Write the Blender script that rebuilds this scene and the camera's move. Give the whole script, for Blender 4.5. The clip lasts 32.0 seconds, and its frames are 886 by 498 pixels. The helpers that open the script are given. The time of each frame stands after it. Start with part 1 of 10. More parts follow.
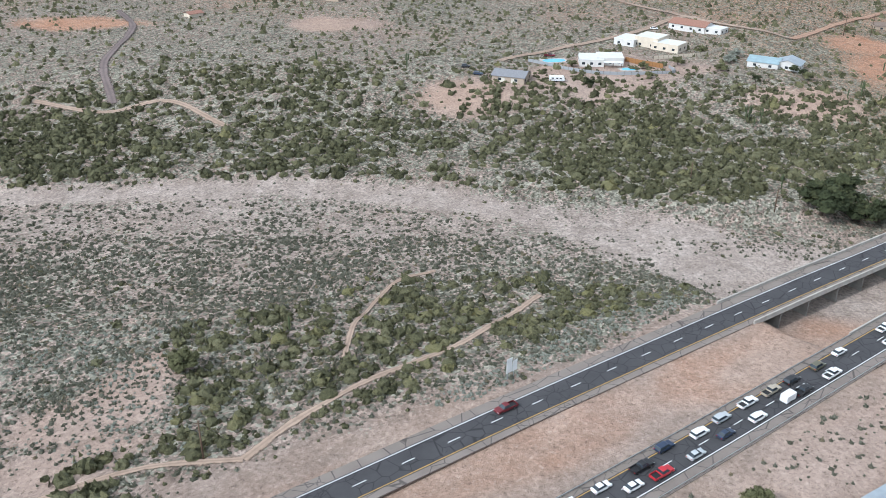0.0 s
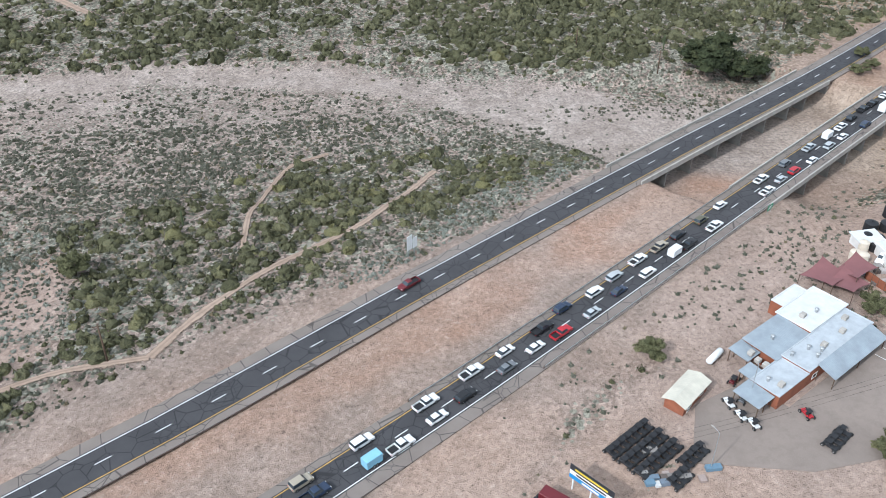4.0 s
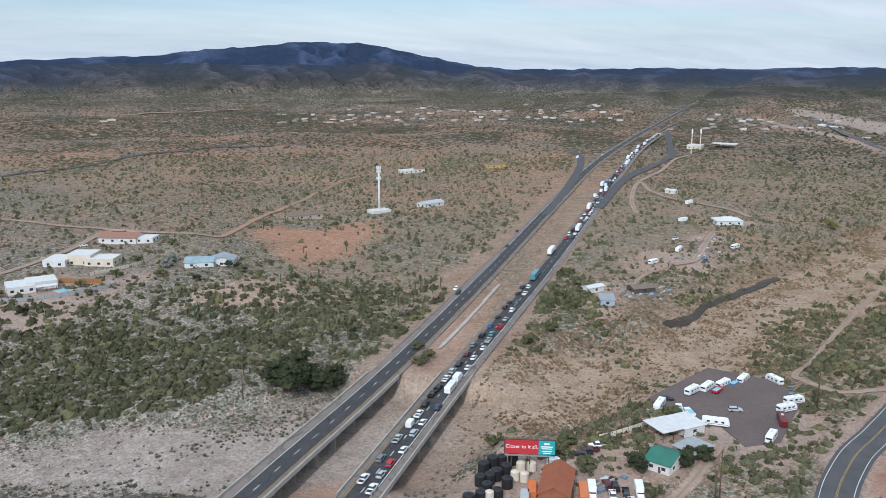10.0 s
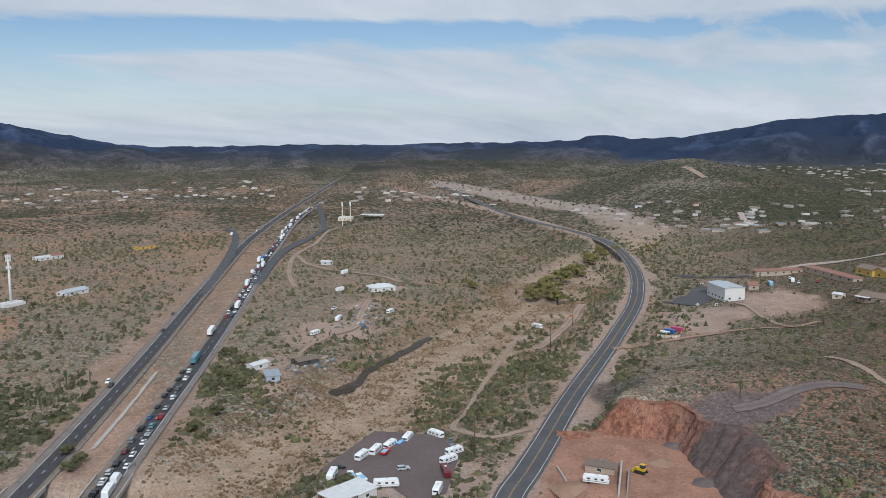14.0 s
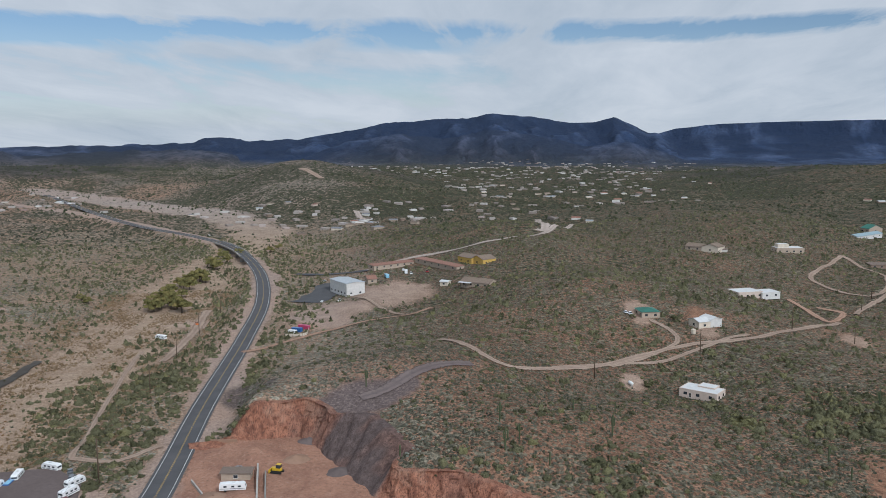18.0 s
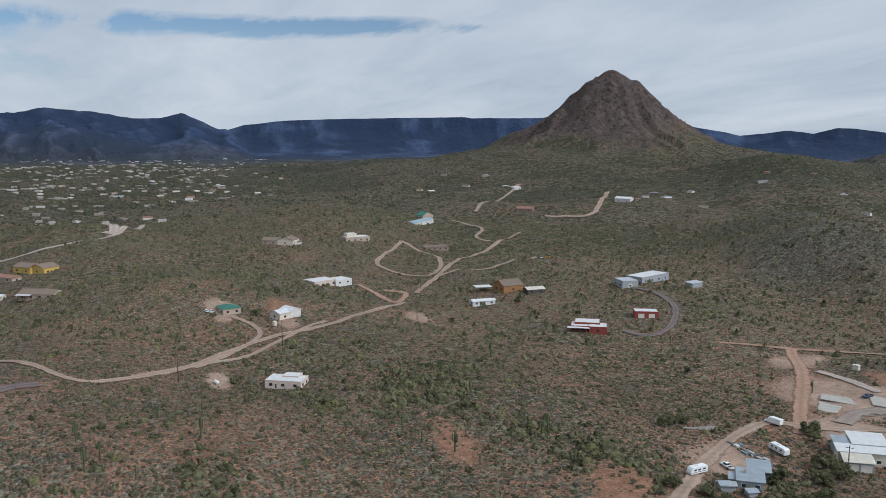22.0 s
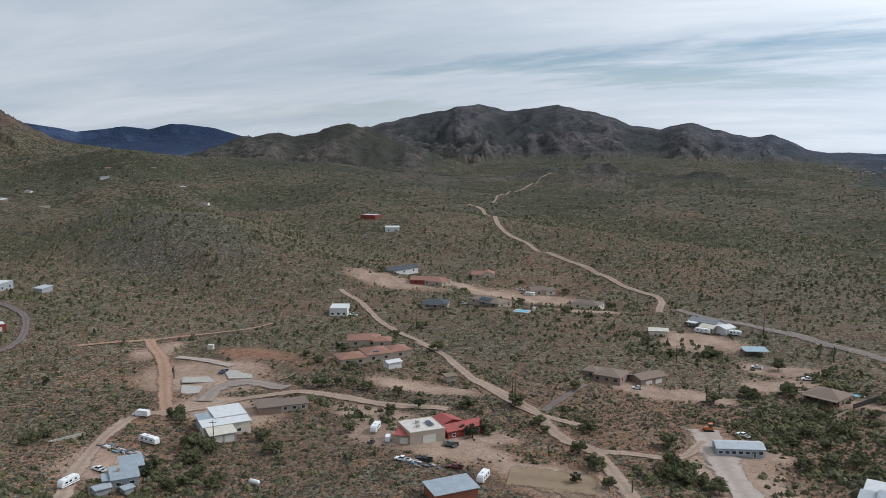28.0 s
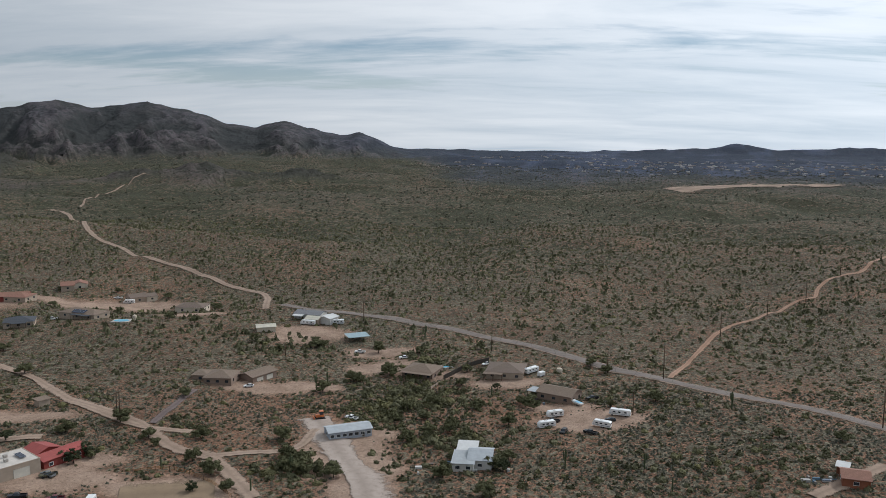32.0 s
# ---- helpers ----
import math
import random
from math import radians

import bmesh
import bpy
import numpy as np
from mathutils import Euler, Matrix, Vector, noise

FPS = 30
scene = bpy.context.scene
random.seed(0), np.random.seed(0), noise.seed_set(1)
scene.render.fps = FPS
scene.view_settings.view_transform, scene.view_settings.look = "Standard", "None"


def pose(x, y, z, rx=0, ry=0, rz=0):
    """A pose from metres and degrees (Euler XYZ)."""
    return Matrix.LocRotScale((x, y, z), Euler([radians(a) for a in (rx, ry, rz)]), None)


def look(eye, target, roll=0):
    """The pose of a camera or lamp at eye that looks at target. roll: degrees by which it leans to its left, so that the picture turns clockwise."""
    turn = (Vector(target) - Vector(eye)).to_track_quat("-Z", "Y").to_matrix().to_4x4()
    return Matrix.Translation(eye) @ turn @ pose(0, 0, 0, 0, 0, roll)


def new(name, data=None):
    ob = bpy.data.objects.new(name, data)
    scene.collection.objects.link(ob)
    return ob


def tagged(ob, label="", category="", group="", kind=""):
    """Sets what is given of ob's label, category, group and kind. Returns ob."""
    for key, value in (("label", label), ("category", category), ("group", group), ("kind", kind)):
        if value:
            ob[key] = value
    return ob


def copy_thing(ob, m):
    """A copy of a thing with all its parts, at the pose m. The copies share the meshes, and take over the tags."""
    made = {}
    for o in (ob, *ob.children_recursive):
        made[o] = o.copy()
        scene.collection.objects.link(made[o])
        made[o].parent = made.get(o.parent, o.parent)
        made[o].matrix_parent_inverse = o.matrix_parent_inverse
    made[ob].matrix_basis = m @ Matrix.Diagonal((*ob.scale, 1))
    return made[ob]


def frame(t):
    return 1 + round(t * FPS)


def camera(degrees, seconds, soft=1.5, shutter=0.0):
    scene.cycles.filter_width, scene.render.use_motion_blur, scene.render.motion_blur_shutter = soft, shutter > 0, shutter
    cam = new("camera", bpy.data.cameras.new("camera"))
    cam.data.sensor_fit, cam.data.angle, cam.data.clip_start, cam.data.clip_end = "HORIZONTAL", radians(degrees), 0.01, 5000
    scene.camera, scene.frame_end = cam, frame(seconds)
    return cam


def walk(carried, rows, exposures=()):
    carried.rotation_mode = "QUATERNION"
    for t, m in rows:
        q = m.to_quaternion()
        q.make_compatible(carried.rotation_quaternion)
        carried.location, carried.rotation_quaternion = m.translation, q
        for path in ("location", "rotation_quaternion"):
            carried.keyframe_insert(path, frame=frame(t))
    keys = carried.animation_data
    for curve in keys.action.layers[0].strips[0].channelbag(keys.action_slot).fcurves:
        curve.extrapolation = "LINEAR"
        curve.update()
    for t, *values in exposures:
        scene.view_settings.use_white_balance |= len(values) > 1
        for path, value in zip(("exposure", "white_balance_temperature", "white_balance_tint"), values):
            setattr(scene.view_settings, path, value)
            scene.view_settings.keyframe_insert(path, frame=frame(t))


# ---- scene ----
cam = camera(54.42, 32.0, soft=0.85)
EXPOSURES = [(0.0, 0.06, 6020, 9), (6.0, 0.05, 6000, 9), (8.5, 0.04, 5900, 9), (10.0, -0.36, 5950, 9), (10.5, -0.48, 6080, 10), (12.0, -0.58, 6200, 10), (20.0, -0.70, 6120, 10), (26.0, -0.62, 6130, 10), (29.0, -0.68, 6350, 10), (32.0, -0.86, 6450, 10)]
PATH = [
    (0, -0.00, -26.35, 0.30), (0.5, -0.09, -31.08, 0.38), (1, -0.16, -35.20, 0.47), (1.5, -0.15, -36.28, 0.41), (2, -0.51, -36.26, 0.38),
    (2.5, -1.89, -36.24, 0.44), (4.5, -10.24, -33.35, 0.13), (5, -12.50, -32.39, 0.11), (5.5, -14.86, -31.45, 0.09), (6, -17.27, -30.35, 0.09),
    (6.5, -19.69, -28.24, 0.04), (7, -22.11, -26.06, 0.01), (7.5, -24.53, -23.81, -0.02), (8, -26.97, -21.56, -0.05), (8.5, -29.39, -19.36, -0.03),
    (9, -31.82, -17.17, -0.08), (9.5, -34.25, -15.00, -0.08), (10, -36.69, -12.84, -0.08), (10.5, -39.26, -10.78, -0.08), (11, -42.09, -9.04, -0.12),
    (11.5, -44.86, -8.09, -0.15), (12, -47.51, -8.06, -0.05), (12.5, -50.20, -8.02, -0.11), (13, -52.96, -7.98, -0.12), (13.5, -56.19, -7.95, -0.13),
    (14, -59.45, -7.92, -0.14), (14.5, -62.59, -7.90, -0.16), (16.5, -74.64, -7.81, -0.10), (17, -77.89, -7.82, -0.08), (17.5, -81.10, -7.79, -0.09),
    (18, -84.33, -7.81, -0.05), (18.5, -87.75, -7.82, -0.07), (19, -91.22, -7.85, -0.01), (19.5, -94.67, -7.87, 0.03), (20, -98.12, -7.91, -0.03),
    (20.5, -101.62, -7.93, -0.03), (21, -105.14, -7.95, 0.04), (21.5, -108.63, -8.00, 0.12), (22, -112.16, -8.03, 0.14), (22.5, -115.69, -8.07, 0.10),
    (23, -119.21, -8.09, 0.13), (23.5, -122.75, -8.11, 0.08), (24, -126.28, -8.14, 0.12), (24.5, -129.78, -8.15, 0.13), (25, -133.31, -8.15, 0.10),
    (25.5, -136.84, -8.15, 0.09), (26, -140.36, -8.17, 0.08), (26.5, -143.92, -8.17, 0.08), (28.5, -157.28, -8.22, 0.16), (29, -160.79, -8.23, 0.18),
    (29.5, -164.33, -8.25, 0.19), (30, -167.81, -8.25, 0.24), (30.5, -171.07, -8.24, 0.25), (31, -173.89, -8.24, 0.24), (31.5, -177.07, -8.24, 0.21),
    (32, -180.13, -8.24, 0.28),
]
walk(cam, [(t, pose(0, 0, 120, 90 + pitch, 0, yaw) @ pose(0, 0, 0, 0, 0, roll)) for t, yaw, pitch, roll in PATH], exposures=EXPOSURES)

# ---------- light ----------
SUN_AZ, SUN_EL = 128.0, 38.0          # bearing (left positive from +y) and height of the sun
sun_data = bpy.data.lights.new("sun", "SUN")
sun_data.energy, sun_data.angle, sun_data.color = 3.5, radians(2.5), (1.0, 0.985, 0.965)
sun = new("sun", sun_data)
_sd = Vector((-math.sin(radians(SUN_AZ)) * math.cos(radians(SUN_EL)), math.cos(radians(SUN_AZ)) * math.cos(radians(SUN_EL)), math.sin(radians(SUN_EL))))
sun.matrix_world = look(_sd * 900, (0, 0, 0))


def build_world():
    w = bpy.data.worlds.new("sky")
    scene.world = w
    w.use_nodes = True
    nt = w.node_tree
    nt.nodes.clear()
    N, L = nt.nodes.new, nt.links.new
    out, bg_sky, bg_cloud, mix = N("ShaderNodeOutputWorld"), N("ShaderNodeBackground"), N("ShaderNodeBackground"), N("ShaderNodeMixShader")
    sky = N("ShaderNodeTexSky")
    sky.sky_type, sky.sun_disc = "NISHITA", False
    sky.sun_elevation, sky.sun_rotation = radians(SUN_EL), radians(-SUN_AZ)
    sky.altitude, sky.air_density, sky.dust_density, sky.ozone_density = 1200, 1.0, 0.2, 4.0
    bg_sky.inputs[1].default_value = 0.115
    L(sky.outputs[0], bg_sky.inputs[0])
    tc, sep = N("ShaderNodeTexCoord"), N("ShaderNodeSeparateXYZ")
    L(tc.outputs["Generated"], sep.inputs[0])

    def math_node(op, a, b=None, clamp=False):
        m = N("ShaderNodeMath")
        m.operation, m.use_clamp = op, clamp
        for k, v in enumerate((a, b)):
            if v is None:
                continue
            if isinstance(v, (int, float)):
                m.inputs[k].default_value = v
            else:
                L(v, m.inputs[k])
        return m.outputs[0]

    up = math_node("MAXIMUM", math_node("ADD", sep.outputs[2], 0.15), 0.05)
    px, py = math_node("DIVIDE", sep.outputs[0], up), math_node("DIVIDE", sep.outputs[1], up)
    comb = N("ShaderNodeCombineXYZ")
    L(px, comb.inputs[0]), L(py, comb.inputs[1])

    def cloud(rot, scale, stretch, detail, rough, off):
        mp = N("ShaderNodeMapping")
        mp.inputs["Location"].default_value = (off, off * 0.7, off)
        mp.inputs["Rotation"].default_value = (0, 0, radians(rot))
        mp.inputs["Scale"].default_value = (scale * stretch, scale, scale)
        L(comb.outputs[0], mp.inputs[0])
        n = N("ShaderNodeTexNoise")
        n.inputs["Scale"].default_value, n.inputs["Detail"].default_value, n.inputs["Roughness"].default_value = 1.0, detail, rough
        n.inputs["Distortion"].default_value = 0.5
        L(mp.outputs[0], n.inputs["Vector"])
        return n.outputs["Fac"]

    big, streak, fine = cloud(25, 0.20, 0.6, 5, 0.5, 3.1), cloud(38, 0.66, 0.35, 7, 0.58, 8.4), cloud(30, 1.9, 0.45, 8, 0.62, 1.7)
    dens = math_node("ADD", math_node("ADD", math_node("MULTIPLY", big, 0.9), math_node("MULTIPLY", streak, 0.6)), math_node("MULTIPLY", fine, 0.16))
    dens = math_node("ADD", dens, math_node("MULTIPLY", math_node("MAXIMUM", math_node("MULTIPLY", sep.outputs[1], -1.0), 0.0), 0.07))
    # a long rift of clear sky low in the east
    rift = math_node("SUBTRACT", sep.outputs[2], math_node("ADD", 0.058, math_node("MULTIPLY", big, 0.085)))
    rift = math_node("SUBTRACT", 1.0, math_node("ABSOLUTE", math_node("MULTIPLY", rift, 44.0)), True)
    east = math_node("MULTIPLY", math_node("SUBTRACT", math_node("ADD", math_node("MULTIPLY", sep.outputs[0], 0.95), math_node("MULTIPLY", sep.outputs[1], 0.31)), 0.62), 6.0, True)
    dens = math_node("SUBTRACT", dens, math_node("MULTIPLY", math_node("MULTIPLY", rift, east), math_node("MULTIPLY", math_node("MULTIPLY", math_node("SUBTRACT", math_node("ADD", math_node("MULTIPLY", streak, 0.6), math_node("MULTIPLY", fine, 0.4)), 0.45), 9.0, True), 0.30)))
    ramp = N("ShaderNodeValToRGB")
    ramp.color_ramp.elements[0].position, ramp.color_ramp.elements[0].color = 0.80, (0.04, 0.04, 0.04, 1)
    ramp.color_ramp.elements[1].position, ramp.color_ramp.elements[1].color = 0.88, (0.97, 0.97, 0.97, 1)
    L(dens, ramp.inputs[0])
    shade = N("ShaderNodeValToRGB")
    shade.color_ramp.elements[0].position, shade.color_ramp.elements[0].color = 0.33, (0.505, 0.60, 0.70, 1)
    shade.color_ramp.elements[1].position, shade.color_ramp.elements[1].color = 0.64, (0.82, 0.875, 0.94, 1)
    L(math_node("ADD", math_node("MULTIPLY", streak, 0.6), math_node("MULTIPLY", fine, 0.4)), shade.inputs[0])
    L(shade.outputs[0], bg_cloud.inputs[0])
    # clouds are brighter towards the veiled sun
    dot = N("ShaderNodeVectorMath")
    dot.operation = "DOT_PRODUCT"
    dot.inputs[1].default_value = tuple(_sd)
    L(tc.outputs["Generated"], dot.inputs[0])
    glow = math_node("POWER", math_node("MAXIMUM", dot.outputs["Value"], 0.0), 2.0)
    L(math_node("ADD", math_node("MULTIPLY", glow, 1.7), 1.18), bg_cloud.inputs[1])
    # thin white veil towards the horizon
    veil = math_node("SUBTRACT", 1.0, math_node("MULTIPLY", sep.outputs[2], 8.0), True)
    veil = math_node("MULTIPLY", math_node("POWER", veil, 1.5), 0.97)
    L(math_node("MAXIMUM", ramp.outputs[0], veil), mix.inputs[0])
    L(bg_sky.outputs[0], mix.inputs[1]), L(bg_cloud.outputs[0], mix.inputs[2]), L(mix.outputs[0], out.inputs[0])


build_world()

# ---------- lie of the land ----------
EYE = 120.0


def smooth(a, b, v):
    t = np.clip((v - a) / (b - a), 0, 1)
    return t * t * (3 - 2 * t)


def lattice(ix, iy, seed):
    h = (ix.astype(np.int64) * 374761393 + iy.astype(np.int64) * 668265263 + seed * 1442695041) & 0xFFFFFFFF
    h = ((h ^ (h >> 13)) * 1274126177) & 0xFFFFFFFF
    return ((h ^ (h >> 16)) & 0xFFFF) / 65535.0


def bumps(x, y, size, seed=0):
    """Smooth value noise, -1 to 1, with lumps of the given size in metres."""
    u, v = np.asarray(x, float) / size, np.asarray(y, float) / size
    iu, iv = np.floor(u), np.floor(v)
    fu, fv = u - iu, v - iv
    fu, fv = fu * fu * (3 - 2 * fu), fv * fv * (3 - 2 * fv)
    a, b = lattice(iu, iv, seed), lattice(iu + 1, iv, seed)
    c, d = lattice(iu, iv + 1, seed), lattice(iu + 1, iv + 1, seed)
    return 2 * ((a * (1 - fu) + b * fu) * (1 - fv) + (c * (1 - fu) + d * fu) * fv) - 1


def ridged(x, y, size, seed, octaves=4):
    out, amp, tot = 0.0, 1.0, 0.0
    for k in range(octaves):
        out = out + amp * (1 - np.abs(bumps(x, y, size / 2 ** k, seed + k)) * 2)
        tot += amp
        amp *= 0.55
    return out / tot


def off_line(x, y, pts):
    """Distance to a line of points, and how far along it (0 to 1 over its points)."""
    best, where = np.full(np.shape(x), 1e9), np.zeros(np.shape(x))
    for k in range(len(pts) - 1):
        (ax, ay), (bx, by) = pts[k], pts[k + 1]
        dx, dy = bx - ax, by - ay
        t = np.clip(((x - ax) * dx + (y - ay) * dy) / (dx * dx + dy * dy), 0, 1)
        d = np.hypot(x - ax - t * dx, y - ay - t * dy)
        hit = d < best
        best, where = np.where(hit, d, best), np.where(hit, (k + t) / (len(pts) - 1), where)
    return best, where


WASH = [(-700, 230), (-400, 248), (-160, 250), (-50, 262), (0, 258), (45, 246), (95, 235), (140, 230), (190, 222), (240, 220), (310, 214), (400, 232), (520, 248), (740, 288), (880, 300), (1050, 330), (1260, 460), (1400, 650), (1750, 1050)]
MEDIAN = [(-700, -344), (-125, 66), (52, 167), (120, 214), (185, 260), (343, 379), (424, 444), (800, 735), (1259, 1045), (2000, 1520), (2865, 2030), (4200, 2780)]
ROAD_B = [(20, -60), (120, 45), (246, 117), (332, 134), (465, 162), (602, 192), (690, 215), (751, 246), (840, 290), (903, 333), (1072, 506), (1222, 676), (1420, 960)]
# the sandy channel of the wash, the dotted flats south of it and the thickets beside the highway
CHANNEL = [(-700, 262), (-400, 282), (-163, 293), (-113, 299), (-63, 305), (-7, 297), (34, 280), (68, 256), (92, 240), (115, 234), (140, 230), (190, 222)]
FLATS = [(-420, 285), (-161, 287), (-112, 294), (-65, 299), (-17, 289), (23, 274), (50, 258), (66, 243), (60, 232), (46, 235), (21, 242), (-15, 238), (-38, 216), (-87, 214), (-123, 207), (-420, 170)]
SILVER_BAND = [(74, 221), (60, 211), (46, 209), (30, 194), (18, 183), (8, 174), (-6, 163), (-2, 160), (12, 167), (22, 174), (42, 193), (69, 209)]
GREY_PATCH = [(-80, 196), (-102, 193), (-130, 187), (-125, 160), (-97, 149), (-68, 138), (-49, 146), (-58, 168), (-66, 180)]
SCRUB = [(-77, 196), (-37, 216), (-23, 234), (3, 238), (29, 235), (50, 228), (74, 222), (64, 211), (34, 198), (6, 177), (-24, 156), (-50, 136), (-82, 114), (-150, 67), (-170, 85), (-112, 122), (-78, 141), (-56, 154), (-66, 168)]
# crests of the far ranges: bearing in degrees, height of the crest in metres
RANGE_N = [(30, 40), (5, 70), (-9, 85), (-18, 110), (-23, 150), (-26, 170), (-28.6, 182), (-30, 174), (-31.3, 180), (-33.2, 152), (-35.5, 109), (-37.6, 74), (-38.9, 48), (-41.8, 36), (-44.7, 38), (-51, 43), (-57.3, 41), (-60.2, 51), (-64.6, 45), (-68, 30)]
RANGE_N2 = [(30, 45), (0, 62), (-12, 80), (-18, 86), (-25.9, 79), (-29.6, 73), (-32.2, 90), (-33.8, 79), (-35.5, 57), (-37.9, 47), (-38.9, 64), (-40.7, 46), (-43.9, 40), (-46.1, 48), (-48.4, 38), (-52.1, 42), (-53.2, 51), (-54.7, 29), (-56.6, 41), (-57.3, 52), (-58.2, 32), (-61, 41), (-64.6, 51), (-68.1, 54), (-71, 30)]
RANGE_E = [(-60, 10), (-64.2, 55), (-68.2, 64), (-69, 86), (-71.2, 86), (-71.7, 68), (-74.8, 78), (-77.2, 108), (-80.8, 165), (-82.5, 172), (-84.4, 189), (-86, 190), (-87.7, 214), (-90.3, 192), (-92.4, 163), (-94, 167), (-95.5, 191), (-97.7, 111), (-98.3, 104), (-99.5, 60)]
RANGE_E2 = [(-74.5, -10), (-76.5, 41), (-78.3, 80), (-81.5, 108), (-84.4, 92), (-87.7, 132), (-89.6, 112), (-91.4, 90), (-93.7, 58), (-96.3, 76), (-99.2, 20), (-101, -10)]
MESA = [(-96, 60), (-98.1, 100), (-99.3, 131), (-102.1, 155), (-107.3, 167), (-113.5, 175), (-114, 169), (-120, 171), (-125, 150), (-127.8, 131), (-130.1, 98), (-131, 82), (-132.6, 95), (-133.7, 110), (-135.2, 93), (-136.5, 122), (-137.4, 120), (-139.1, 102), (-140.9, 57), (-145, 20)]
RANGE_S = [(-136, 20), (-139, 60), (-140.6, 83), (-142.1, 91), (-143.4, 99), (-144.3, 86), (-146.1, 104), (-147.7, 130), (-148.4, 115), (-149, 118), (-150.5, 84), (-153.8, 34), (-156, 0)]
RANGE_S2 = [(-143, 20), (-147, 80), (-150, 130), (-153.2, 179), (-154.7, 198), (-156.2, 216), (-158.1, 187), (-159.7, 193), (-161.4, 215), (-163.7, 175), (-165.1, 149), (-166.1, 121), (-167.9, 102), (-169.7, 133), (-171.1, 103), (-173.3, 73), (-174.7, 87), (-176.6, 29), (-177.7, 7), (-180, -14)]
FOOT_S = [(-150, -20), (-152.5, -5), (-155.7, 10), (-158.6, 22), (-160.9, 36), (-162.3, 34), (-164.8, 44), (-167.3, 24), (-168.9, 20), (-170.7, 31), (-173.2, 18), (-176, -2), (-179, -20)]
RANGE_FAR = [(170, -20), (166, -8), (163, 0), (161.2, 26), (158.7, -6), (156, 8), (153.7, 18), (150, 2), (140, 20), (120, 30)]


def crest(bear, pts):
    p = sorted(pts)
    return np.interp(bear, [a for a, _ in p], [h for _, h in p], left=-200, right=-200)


def ravine(bear, r):
    """0 on the spurs of the ranges, up to 1 in the ravines between them."""
    u = bear * 66.0
    u = u + 70 * bumps(u, r, 420, 141) + 24 * bumps(u, r, 130, 142)
    return np.clip(0.55 * np.abs(bumps(u, r * 0.22, 190, 143)) + 0.42 * np.abs(bumps(u, r * 0.4, 78, 144)) + 0.26 * np.abs(bumps(u, r * 0.6, 33, 145)), 0, 1)


# foot of the quarry's faces, from the road round the back, and its open near side
FOOT = [(301, 126), (306, 116), (311, 107), (317, 96), (319, 89), (313, 82), (305, 77), (292, 68), (280, 60), (268, 52), (262, 43), (261, 32), (261, 22), (255, 10), (248, -4), (236, -20), (220, -34)]
PIT = FOOT + [(180, -30), (176, 45), (205, 88), (236, 104), (270, 113)]


def in_polygon(x, y, pts):
    x, y = np.asarray(x, float), np.asarray(y, float)
    hit = np.zeros(np.shape(x), bool)
    for (ax, ay), (bx, by) in zip(pts, pts[1:] + pts[:1]):
        if ay != by:
            hit ^= ((ay > y) != (by > y)) & (x < (bx - ax) * (y - ay) / (by - ay) + ax)
    return hit


def soft_polygon(x, y, pts, soft):
    """1 well inside the outline, 0 well outside it."""
    d, _ = off_line(x, y, pts + pts[:1])
    return smooth(-soft, soft, np.where(in_polygon(x, y, pts), d, -d) + 0.8 * soft * bumps(x, y, 9, 151))


def pit_depth(x, y):
    """Distance outside the quarry's foot (below 0 inside), and how far along its faces."""
    d, along = off_line(x, y, FOOT)
    dn, _ = off_line(x, y, PIT[len(FOOT) - 1:] + PIT[:1])
    inner = in_polygon(x, y, PIT)
    return np.where(inner, -np.minimum(d, dn), np.minimum(d, dn)), along, dn < d


def face_width(along):
    """Run of the quarry's face: steep rock, and the long tipped slope between."""
    return 2.5 + 11 * smooth(0.34, 0.42, along) * smooth(0.60, 0.55, along)


